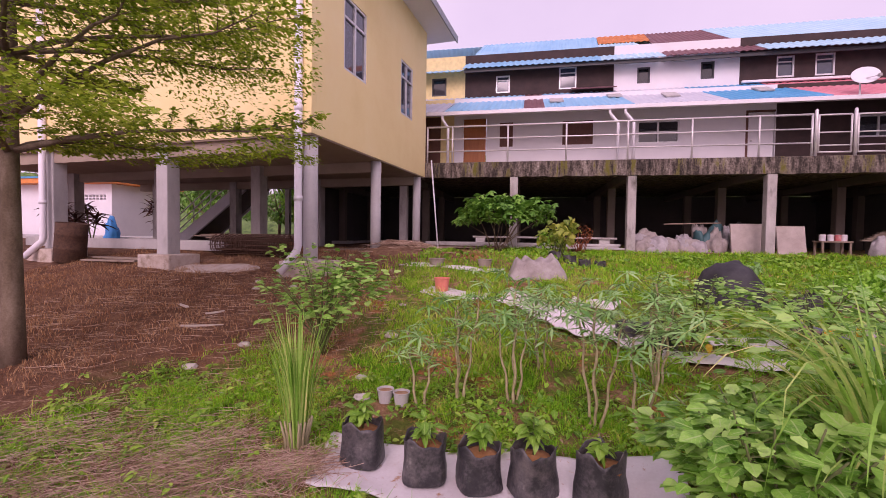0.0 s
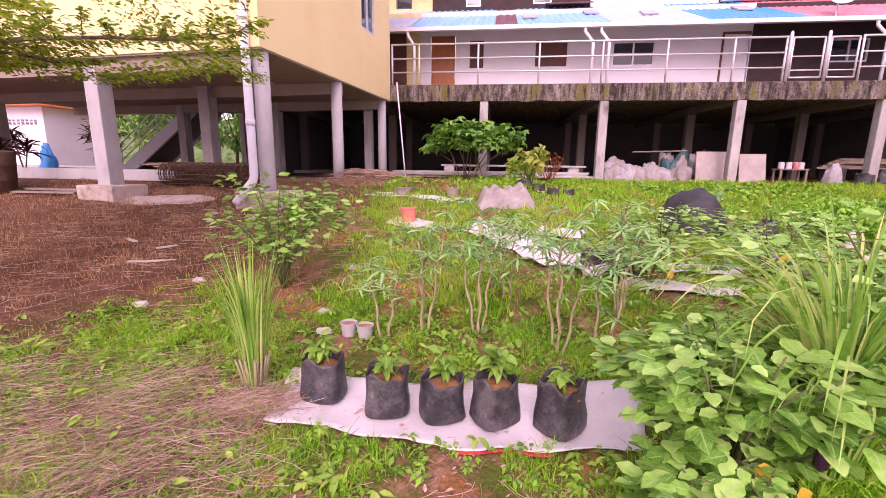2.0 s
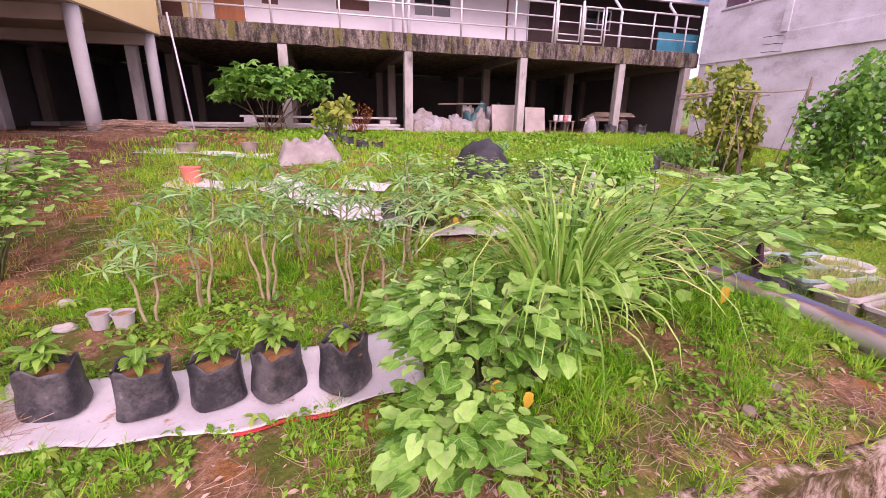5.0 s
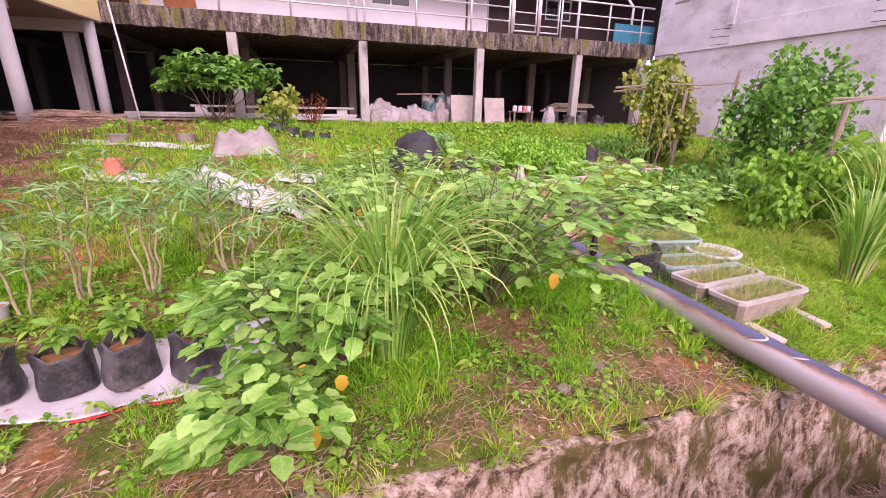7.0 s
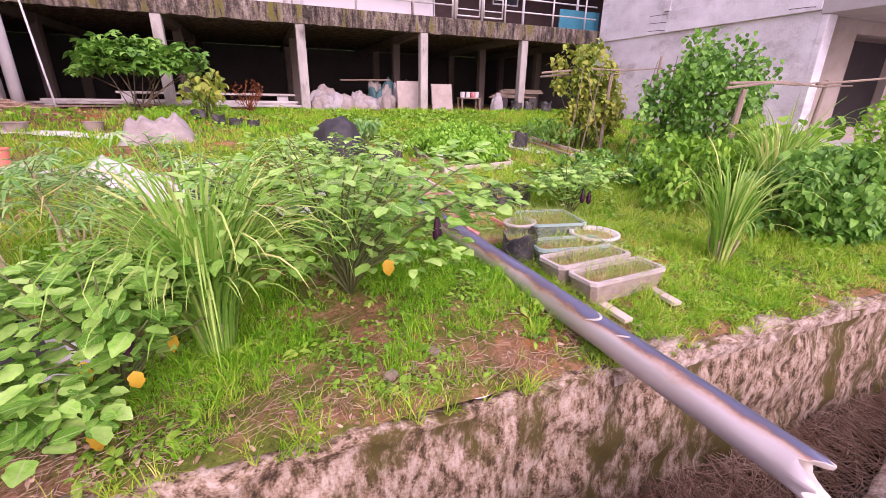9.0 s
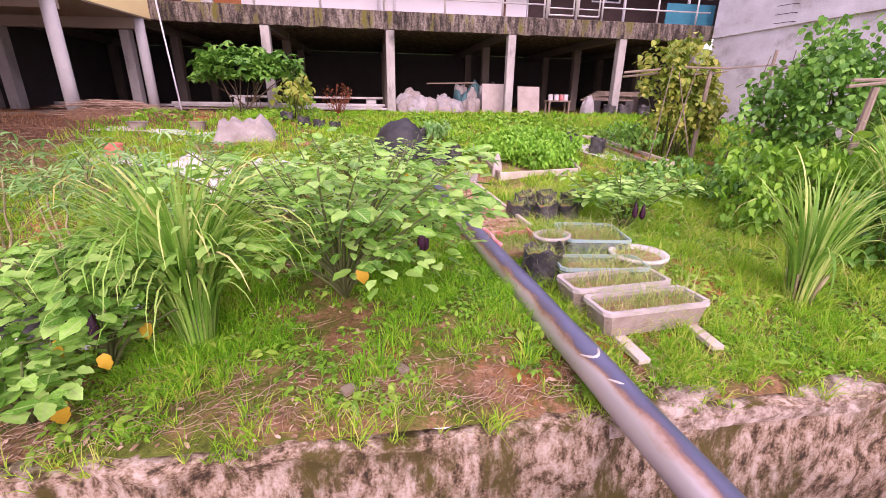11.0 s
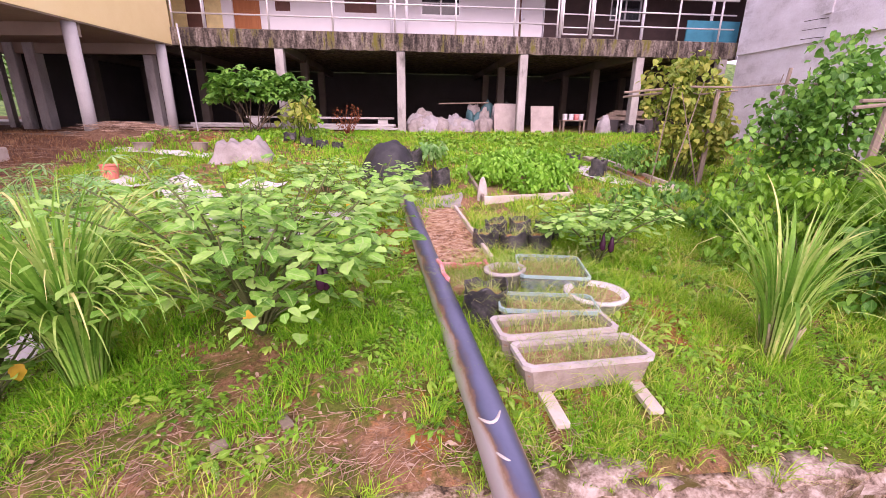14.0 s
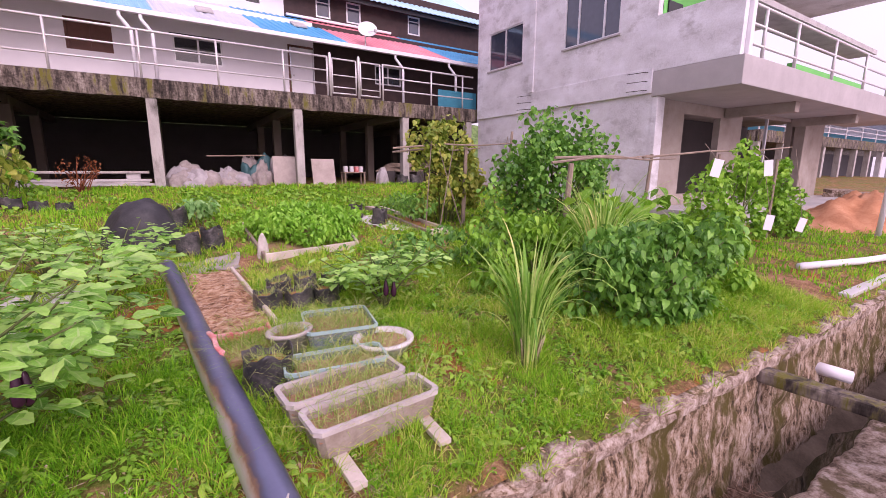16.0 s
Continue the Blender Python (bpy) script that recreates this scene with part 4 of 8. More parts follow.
def hillside():
    bm = bmesh.new()
    rows = []
    for i in range(61):
        x = -90 + 150 * i / 60
        row = []
        for j in range(21):
            y = 34 + 46 * j / 20
            z = 0.8 + 17 * (j / 20) ** 0.8 * (0.75 + 0.25 * math.sin(x * 0.05 + 1)) + 2.2 * noise.fractal(Vector((x * 0.12, y * 0.12, 2)), 0.8, 2, 4) * min(1, j / 3)
            row.append(bm.verts.new((x, y, z)))
        rows.append(row)
    for a, b in zip(rows, rows[1:]):
        for k in range(20):
            bm.faces.new((a[k], b[k], b[k + 1], a[k + 1]))
    part("backdrop", bm, mat("wooded_hillside", [(0.48, (0.03, 0.06, 0.015)), (0.62, (0.09, 0.17, 0.04)), (0.80, (0.20, 0.30, 0.08))], scale=1.6, fine=9, rough=0.95, bump=0.8), None, "dark wooded hillside far behind the houses", smooth=True, category="hill", kind="structure")


hillside()


def far_row_house():
    t = thing("far_row_house", "distant blue-roofed row house raised on posts", "house")
    y, x0, x1 = 12.84, 36, 84
    part("floor_slab", newbox(x0, x1, y, y + 6, 3.4, 4.15), M_CONC_OLD, t)
    for i in range(13):
        part("post", newbox(x0 + 3.8 * i, x0 + 3.8 * i + 0.4, y + 0.1, y + 0.5, 0.8, 3.4), M_POST, t)
    part("wall", newbox(x0, x1, y + 2.4, y + 2.6, 4.15, 6.8), M_WHITE, t)
    part("panel", newbox(x0, x1, y + 2.2, y + 2.39, 4.15, 5.0), M_TEAL, t)
    part("roof_sheet", corrugated(x0, x1, y - 0.4, 5.8, y + 4, 7.6, pitch=0.6), M_BLUE_ROOF, t)
    # shade under the far floor is put into this wall's colour
    part("back_wall", newbox(x0, x1, y + 5.7, y + 6, 0.8, 3.4), M_SHADE_DARK, t)
    for i in range(12):
        x = x0 + 4 * i
        part("post", tube(bmesh.new(), [(x, y + 0.15, 4.15), (x, y + 0.15, 5.3)], 0.05, 6), M_RAIL, t)
    for z in (4.5, 4.9, 5.3):
        part("rail", tube(bmesh.new(), [(x0, y + 0.15, z), (x1, y + 0.15, z)], 0.04, 6), M_RAIL, t)


far_row_house()
M_EARTH = mat("orange_dug_earth", [(0.35, (0.28, 0.11, 0.05)), (0.6, (0.45, 0.20, 0.10)), (0.9, (0.60, 0.32, 0.18))], scale=3, rough=0.97, bump=1.0)


def heap(name, label, x, y, rx, ry, h, seed, material, category):
    bm = bmesh.new()
    rows, n = [], 30
    for i in range(n + 1):
        row = []
        for j in range(n + 1):
            u, v = i / n * 2 - 1, j / n * 2 - 1
            q = max(0, 1 - (u * u + v * v))
            px, py = x + u * rx, y + v * ry
            row.append(bm.verts.new((px, py, gz(px, py) - 0.03 + h * q * (0.8 + 0.5 * noise.fractal(Vector((px * 1.3, py * 1.3, seed)), 0.8, 2, 4)))))
        rows.append(row)
    for a, b in zip(rows, rows[1:]):
        for k in range(n):
            bm.faces.new((a[k], b[k], b[k + 1], a[k + 1]))
    return part(name, bm, material, None, label, smooth=True, category=category)


heap("earth_mound", "heap of freshly dug orange earth", 18.2, 3.1, 3.4, 1.1, 0.85, 3, M_EARTH, "earth mound")
heap("earth_strip", "bare orange soil beside the dug heap", 24.5, 4.6, 4.0, 2.2, 0.25, 5, M_EARTH, "earth mound")
for k in range(5):
    ob = part("concrete_slab", newbox(-0.9, 0.9, -0.35, 0.35, 0, 0.14, bevel=0.02), M_COPING, None, "broken pale concrete slab in a pile", category="slab", group="broken slabs")
    ob.matrix_basis = pose(23.2 + 0.7 * k, 5.1 + 0.15 * (k % 3), gz(23, 5) + 0.06 + 0.13 * (k % 3), 0, 3 * (k % 2), 12 * k)
part("white_pole", tube(bmesh.new(), [(15.55, 2.25, 0.2), (15.75, 2.25, 1.9), (15.78, 2.25, 2.3)], [0.05, 0.05, 0.045], 10), M_PVC, None, "white plastic pole standing by the earth heap", smooth=True, category="pole")
part("white_pipe", tube(bmesh.new(), [(10.4, 1.85, 0.27), (11.8, 1.55, 0.25), (15.0, 1.2, 0.2)], 0.05, 10), M_PVC, None, "white plastic pipe lying on the grass", smooth=True, category="pipe")
part("metal_channel", newbox(9.9, 12.8, 1.18, 1.3, 0.08, 0.13, bevel=0.01), M_RAIL, None, "grey metal channel lying by the drain", category="channel")
part("drain_beam", turned(newbox(-0.08, 0.08, -1.5, 0.14, -0.1, 0.0, bevel=0.02), pose(7.3, 0.98, -0.03, 0, 0, 6)), M_CONC_OLD, None, "mossy concrete strut across the drain", category="beam")
part("pipe_stub", tube(bmesh.new(), [(8.5, 1.06, -0.33), (8.62, 0.78, -0.37)], 0.06, 14), M_PVC, None, "white drain pipe stub in the drain wall", smooth=True, category="pipe")


# ---- plants ----
def leaf_stops(d, m, b):
    return [(0.35, d), (0.6, m), (0.9, b)]


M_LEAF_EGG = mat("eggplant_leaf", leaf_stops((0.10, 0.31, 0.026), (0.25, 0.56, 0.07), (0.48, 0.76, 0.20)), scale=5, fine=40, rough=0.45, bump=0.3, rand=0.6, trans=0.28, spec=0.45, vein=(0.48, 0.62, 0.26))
# filling leaves: the same leaf darkened, bush shade put into the colour
M_LEAF_EGG_SHADE = mat("eggplant_shade_foliage", leaf_stops((0.08, 0.26, 0.022), (0.22, 0.51, 0.06), (0.43, 0.71, 0.17)), scale=5, fine=40, rough=0.45, bump=0.3, island=0.6, trans=0.28, spec=0.45, vein=(0.42, 0.58, 0.22))
M_LEAF_YELLOW = mat("yellowed_leaf", [(0.35, (0.62, 0.34, 0.02)), (0.9, (0.80, 0.52, 0.04))], scale=9, rough=0.6, trans=0.3)
M_LEAF_CHILLI = mat("chilli_leaf", leaf_stops((0.08, 0.24, 0.02), (0.18, 0.40, 0.035), (0.32, 0.56, 0.08)), scale=8, rough=0.4, bump=0.2, rand=0.3, trans=0.3, vein=(0.36, 0.56, 0.14))
M_LEAF_DARK = mat("dark_green_foliage", leaf_stops((0.04, 0.16, 0.022), (0.11, 0.33, 0.038), (0.26, 0.54, 0.08)), scale=3, rough=0.45, bump=0.15, island=0.45, trans=0.3, vein=(0.20, 0.38, 0.10))
M_LEAF_MID = mat("fresh_green_foliage", leaf_stops((0.07, 0.22, 0.012), (0.17, 0.43, 0.022), (0.33, 0.61, 0.05)), scale=3, rough=0.5, bump=0.15, island=0.45, trans=0.35, vein=(0.36, 0.58, 0.12))
M_LEAF_SPIN = mat("spinach_foliage", leaf_stops((0.09, 0.30, 0.012), (0.22, 0.55, 0.03), (0.38, 0.72, 0.08)), scale=3, rough=0.45, bump=0.15, island=0.4, trans=0.4, vein=(0.42, 0.68, 0.16))
M_LEAF_LIME = mat("yellow_green_foliage", leaf_stops((0.11, 0.20, 0.02), (0.26, 0.38, 0.04), (0.50, 0.50, 0.09)), scale=2.5, rough=0.5, bump=0.15, island=0.6, trans=0.35, vein=(0.50, 0.52, 0.16))
M_LEAF_BLUE = mat("palmate_foliage", leaf_stops((0.10, 0.30, 0.06), (0.24, 0.52, 0.14), (0.44, 0.70, 0.30)), scale=4, rough=0.5, bump=0.15, island=0.4, trans=0.35)
M_LEAF_TREE = mat("tree_foliage", leaf_stops((0.12, 0.22, 0.012), (0.28, 0.42, 0.02), (0.50, 0.60, 0.07)), scale=2.5, rough=0.5, bump=0.1, island=0.5, trans=0.4)
M_LEAF_RED = mat("dark_red_foliage", leaf_stops((0.035, 0.012, 0.012), (0.09, 0.03, 0.025), (0.16, 0.06, 0.04)), scale=3, rough=0.45, island=0.5, trans=0.25)
M_DRY_LEAF = mat("dry_red_brown_foliage", leaf_stops((0.13, 0.035, 0.015), (0.26, 0.08, 0.03), (0.38, 0.15, 0.06)), scale=3, rough=0.8, island=0.5, trans=0.2)
M_LEMON = mat("lemongrass_blade", [(0.3, (0.10, 0.29, 0.03)), (0.58, (0.24, 0.50, 0.06)), (0.82, (0.48, 0.66, 0.17)), (0.96, (0.84, 0.76, 0.30))], scale=1.6, rough=0.5, bump=0.1, island=0.5, trans=0.35)
M_LEMON_BASE = mat("lemongrass_stalk", [(0.35, (0.20, 0.17, 0.08)), (0.9, (0.42, 0.37, 0.22))], scale=5, rough=0.6, island=0.3)
M_STEM = mat("green_brown_stem", [(0.35, (0.07, 0.10, 0.03)), (0.9, (0.17, 0.19, 0.07))], scale=9, rough=0.8, bump=0.3)
M_STEM_PALE = mat("pale_knobbly_stem", [(0.35, (0.24, 0.20, 0.09)), (0.9, (0.48, 0.42, 0.24))], scale=14, rough=0.85, bump=0.6, fine=90)
M_BARK = mat("tree_bark", [(0.35, (0.08, 0.055, 0.035)), (0.6, (0.16, 0.115, 0.075)), (0.9, (0.30, 0.23, 0.17))], scale=6, stretch=(1, 1, 0.4), rough=0.95, bump=0.7)
M_FRUIT = plain("purple_eggplant_fruit", (0.05, 0.012, 0.035), rough=0.25, bump=0.05)


def leaf_shape(length, width, lobes=0, droop=0.3, fold=0.18, n=7, tip=1.0):
    """Vertices (with across and along) and quads of a curved leaf from the origin along +y."""
    v, f = [], []
    for i in range(n + 1):
        s = i / n
        w = width * (math.sin(math.pi * min(1, s ** 0.75 * tip)) ** 0.8 if 0 < s < 1 else 0.02)
        if lobes and 0 < i < n:
            # blunt uneven lobes, deepest in the middle of the leaf
            w = width * math.sin(math.pi * s ** 0.80) ** 0.75 * (1 + lobes * 0.15 * math.sin(2 * math.pi * (2.3 * s - 0.25)) * math.sin(math.pi * s))
        y, z = length * s * (1 - 0.12 * droop * s), -droop * length * s * s * 0.6
        for k, q in ((-1, fold), (0, 0), (1, fold)):
            v.append((k * w * 0.5, y, z + q * w * 0.5 + (0.02 * length * math.sin(s * 11 + k) if k else 0), k, s))
    for i in range(n):
        a = i * 3
        f += [(a, a + 1, a + 4, a + 3), (a + 1, a + 2, a + 5, a + 4)]
    return np.array(v), np.array(f)


def palm_leaf(r, count=7, width=0.14, droop=0.35):
    """A hand-shaped leaf of narrow fingers round the origin."""
    vs, fs = [], []
    for k in range(count):
        a = math.pi * 2 * (k + 0.5) / count * 0.86 + 0.22
        v, f = leaf_shape(r, r * width, 0, droop, 0.1, 3)
        c, s = math.cos(a), math.sin(a)
        w = v.copy()
        w[:, 0], w[:, 1] = v[:, 0] * c - v[:, 1] * s, v[:, 0] * s + v[:, 1] * c
        fs.append(f + sum(len(q) for q in vs))
        vs.append(w)
    return np.concatenate(vs), np.concatenate(fs)


def turns(rnd, n, tilt_lo, tilt_hi, az=None):
    """Rotation matrices: the leaf's tip tilts down by degrees, then turns to an azimuth."""
    az = rnd.uniform(0, 2 * np.pi, n) if az is None else az
    ti, ro = np.radians(rnd.uniform(tilt_lo, tilt_hi, n)), rnd.uniform(-0.5, 0.5, n)
    ca, sa, ct, st, cr, sr = np.cos(az), np.sin(az), np.cos(-ti), np.sin(-ti), np.cos(ro), np.sin(ro)
    z, o = np.zeros(n), np.ones(n)
    R = lambda *a: np.array(a).reshape(3, 3, n).transpose(2, 0, 1)
    return R(ca, -sa, z, sa, ca, z, z, z, o) @ R(o, z, z, z, ct, -st, z, st, ct) @ R(cr, z, sr, z, o, z, -sr, z, cr)


def scatter(shapes, pos, rot, size, rnd):
    """Lays many small leaves into one set of vertices and faces."""
    pick = rnd.integers(0, len(shapes), len(pos))
    vs, fs, base = [], [], 0
    for k, (v, f) in enumerate(shapes):
        i = np.nonzero(pick == k)[0]
        if not len(i):
            continue
        w = np.einsum("nij,vj->nvi", rot[i], v[:, :3]) * size[i][:, None, None] + pos[i][:, None, :]
        vs.append(np.concatenate([w.reshape(-1, 3), np.tile(v[:, 3:], (len(i), 1))], 1))
        fs.append((f[None] + (np.arange(len(i)) * len(v))[:, None, None]).reshape(-1, f.shape[1]) + base)
        base += len(i) * len(v)
    return np.concatenate(vs), np.concatenate(fs)


def foliage(name, parent, material, shapes, pos, rnd, tilt=(0, 50), size=(0.7, 1.25), az=None, label="", **tags):
    pos = np.asarray(pos, float)
    co, fa = scatter(shapes, pos, turns(rnd, len(pos), *tilt, az=az), rnd.uniform(*size, len(pos)), rnd)
    me = np_mesh(name, co, fa)
    me.polygons.foreach_set("use_smooth", np.ones(len(me.polygons), bool))
    return link(name, me, material, parent, label, **tags)


def shape_mesh(name, shape, material):
    me = np_mesh(name, *shape)
    me.polygons.foreach_set("use_smooth", np.ones(len(me.polygons), bool))
    me.materials.append(material)
    return me


EGG_LEAVES = [shape_mesh("leaf", leaf_shape(0.112, 0.070, 0.85, d, 0.16, 12), M_LEAF_EGG) for d in (-0.05, 0.08, 0.2, 0.36)]
EGG_YELLOW = shape_mesh("leaf", leaf_shape(0.10, 0.07, 1.0, 0.8, 0.2, 10), M_LEAF_YELLOW)
CHILLI_LEAVES = [shape_mesh("leaf", leaf_shape(0.095, 0.05, 0, d, 0.25, 6), M_LEAF_CHILLI) for d in (0.2, 0.6, 1.0)]


def leaf_part(parent, me, p, az, tilt, roll, s, label=""):
    ob = link("leaf", me, None, parent, label)
    ob.matrix_basis = Matrix.Translation(p) @ Euler((0, 0, az)).to_matrix().to_4x4() @ Euler((-tilt, 0, 0)).to_matrix().to_4x4() @ Euler((0, roll, 0)).to_matrix().to_4x4() @ Matrix.Diagonal((s, s, s, 1))
    return ob


def blob(rnd, n, cx, cy, z0, rx, ry, h, hollow=0.35, lumps=5):
    """Places of leaves in an uneven mound: several lumps, denser near their skins."""
    big = lumps > 9
    cs = [(rnd.uniform(-0.8, 0.8) * rx, rnd.uniform(-0.7, 0.7) * ry, rnd.uniform(0.15 if big else 0.35, 0.85 if big else 0.72) * h, rnd.uniform(0.18 if big else 0.35, 0.4 if big else 0.55)) for _ in range(lumps)]
    out = []
    for _ in range(n):
        lx, ly, lz, lr = cs[rnd.integers(lumps)]
        d = rnd.normal(size=3)
        d /= np.linalg.norm(d)
        r = lr * rnd.uniform(hollow, 1.0) ** 0.5
        p = (cx + lx + d[0] * r * rx, cy + ly + d[1] * r * ry, z0 + max(0.02, lz + d[2] * r * h * 0.62))
        out.append(p)
    return np.array(out)


def eggplant(x, y, height, radius, count, seed, label, yellow=0, fruit=0, low=0.35):
    rnd = random.Random(seed)
    t = thing("eggplant_bush", label, "plant", pose(x, y, gz(x, y)), group="eggplant bushes")
    branches = max(7, count // 11)
    left = count
    for b in range(branches):
        az = 2 * math.pi * (b + rnd.uniform(-0.3, 0.3)) / branches
        reach, top = radius * rnd.uniform(0.6, 1.0), height * rnd.uniform(0.5, 1.0)
        if b % 3 == 0:
            reach *= 0.5
            top = height * rnd.uniform(0.9, 1.0)
        pts = []
        for i in range(7):
            s = i / 6
            pts.append(Vector((math.cos(az + 0.3 * s) * reach * s ** 1.2, math.sin(az + 0.3 * s) * reach * s ** 1.2, top * (s ** 0.8) + 0.02 * math.sin(7 * s + b))))
        part("stem", tube(bmesh.new(), pts, [0.0095 - 0.006 * i / 6 for i in range(7)], 6), M_STEM, t, smooth=True)
        k = min(left, -(-count // branches))
        left -= k
        for j in range(k):
            s = low + (1 - low) * (j + rnd.uniform(0.2, 0.9)) / k
            i = min(5, int(s * 6))
            p = pts[i].lerp(pts[i + 1], s * 6 - i)
            a = az + j * 2.4 + rnd.uniform(-0.5, 0.5)
            off = Vector((math.cos(a), math.sin(a), 0.25)) * rnd.uniform(0.02, 0.09)
            me = EGG_LEAVES[rnd.randrange(4)]
            leaf_part(t, me, p + off, a - math.pi / 2, radians(rnd.uniform(-22, 12)), rnd.uniform(-0.35, 0.35), rnd.uniform(0.55, 1.2) * (0.6 if s > 0.93 else 1))
            part("leaf_stalk", tube(bmesh.new(), [p, p + off], 0.0028, 4, cap=False), M_STEM, t) if j % 3 == 0 else None
    nr = np.random.default_rng(seed)
    fp = blob(nr, int(count * 2.3), 0, 0, 0.36 * height, radius, radius, height * 0.70, hollow=0.5, lumps=12 + count // 20)
    # fill with the darker leaf copy that carries the bush's shade
    foliage("foliage", t, M_LEAF_EGG_SHADE, [leaf_shape(0.094, 0.058, 0.85, d, 0.16, 9) for d in (0.0, 0.18, 0.36)], fp, nr, (-20, 14), (0.6, 1.2), np.arctan2(fp[:, 1], fp[:, 0]) - 1.57 + nr.uniform(-0.9, 0.9, len(fp)), kind="stuff")
    for j in range(yellow):
        a = -1.2 + rnd.uniform(-0.9, 0.9)
        leaf_part(t, EGG_YELLOW, Vector((math.cos(a) * radius * 0.55, math.sin(a) * radius * 0.5, height * rnd.uniform(0.22, 0.55))), a - math.pi / 2, radians(60), 0.2, rnd.uniform(0.8, 1.1), "withered yellow leaf")
    for j in range(fruit):
        a = rnd.uniform(-2.2, -0.6)
        c = Vector((math.cos(a) * radius * 0.6, math.sin(a) * radius * 0.6, height * rnd.uniform(0.35, 0.6)))
        part("fruit", lathe(bmesh.new(), [(0.004, 0.05), (0.012, 0.03), (0.016, 0), (0.024, -0.04), (0.022, -0.075), (0.006, -0.095)], 10, m=Matrix.Translation(c)), M_FRUIT, t, smooth=True)
    return t


def lemongrass(x, y, height, spread, count, seed, label, stiff=False, arcs=4):
    rnd = np.random.default_rng(seed)
    t = thing("lemongrass_clump", label, "plant", pose(x, y, gz(x, y)), group="lemongrass clumps")
    vs, fs, base = [], [], 0
    n = 11
    for k in range(count):
        az = rnd.uniform(0, 2 * np.pi)
        r0 = 0.08 * np.sqrt(rnd.uniform()) * (0.8 if stiff else 1)
        arc = k % 7 < (0 if stiff else arcs)
        ln = height * rnd.uniform(0.6, 1.12) * (1.12 if arc else 1.0)
        a0 = spread * rnd.uniform(0.0, 0.55)
        a1 = rnd.uniform(1.7, 3.2) if arc else rnd.uniform(0.05, 0.6) if stiff else rnd.uniform(0.3, 1.4)
        w = rnd.uniform(0.0036, 0.0085) * (0.62 if stiff else 1)
        d, sd = np.array([np.cos(az), np.sin(az)]), np.array([-np.sin(az), np.cos(az)])
        twist, kink = rnd.uniform(-1.1, 1.1), rnd.uniform(2.0, 3.6)
        out, z = r0, 0.0
        for i in range(n + 1):
            s = i / n
            if i:
                ang = a0 + a1 * s ** kink
                out, z = out + ln / n * np.sin(ang), z + ln / n * np.cos(ang)
            ww = w * (0.55 + 0.7 * min(1, s * 2.2)) * (1 - max(0, s - 0.55) / 0.45) ** 0.75 + 0.0006
            c = d * out
            wx = sd * ww * np.cos(twist * s) + d * ww * np.sin(twist * s)
            vs += [(c[0] - wx[0], c[1] - wx[1], z), (c[0] + wx[0], c[1] + wx[1], z + 0.3 * ww)]
        fs += [(base + 2 * i, base + 2 * i + 1, base + 2 * i + 3, base + 2 * i + 2) for i in range(n)]
        base += 2 * (n + 1)
    me = np_mesh("blade_tuft", vs, fs)
    me.polygons.foreach_set("use_smooth", np.ones(len(me.polygons), bool))
    link("blade_tuft", me, M_LEMON, t, kind="stuff")
    for k in range(22):
        az, r0 = rnd.uniform(0, 2 * np.pi), 0.07 * np.sqrt(rnd.uniform())
        p = Vector((math.cos(az) * r0, math.sin(az) * r0, -0.02))
        part("stalk", tube(bmesh.new(), [p, p * 1.2 + Vector((0, 0, 0.13)), p * 1.7 + Vector((0, 0, 0.26))], [0.012, 0.010, 0.006], 6), M_LEMON_BASE, t, smooth=True)
    return t


eggplant(1.30, 1.66, 0.72, 0.46, 280, 3, "leafy eggplant bush with broad pale green leaves beside the cloth", yellow=3, fruit=1)
eggplant(1.12, 1.36, 0.40, 0.32, 84, 8, "young low eggplant bush at the edge of the cloth", yellow=2, low=0.45)
eggplant(2.45, 2.1, 0.93, 0.98, 440, 5, "large spreading eggplant bush over bare clay", yellow=1, fruit=2)
eggplant(2.85, 4.15, 0.70, 0.55, 130, 6, "eggplant bush beside the far end of the black pipe", yellow=2)
eggplant(4.98, 3.15, 0.58, 0.58, 140, 7, "low eggplant bush behind the black grow bags", fruit=2)
eggplant(-1.72, 3.85, 1.02, 0.70, 260, 9, "tall eggplant bush beside the dead brown grass")
eggplant(1.75, 4.0, 0.55, 0.5, 90, 10, "eggplant bush near the torn cloth", yellow=1)
eggplant(2.3, 5.3, 0.6, 0.5, 90, 11, "eggplant bush in the middle of the garden")
lemongrass(1.70, 1.74, 1.14, 0.36, 380, 12, "tall lemongrass clump with yellow drooping blade tips", arcs=5)
lemongrass(-1.1, 2.26, 0.90, 0.26, 130, 13, "upright narrow lemongrass clump beside straw", stiff=True)
lemongrass(5.42, 1.75, 1.0, 0.30, 130, 14, "lemongrass clump at the drain side of the lawn", arcs=2)
lemongrass(7.15, 2.5, 1.25, 0.42, 200, 15, "lemongrass clump standing among leafy shrubs")


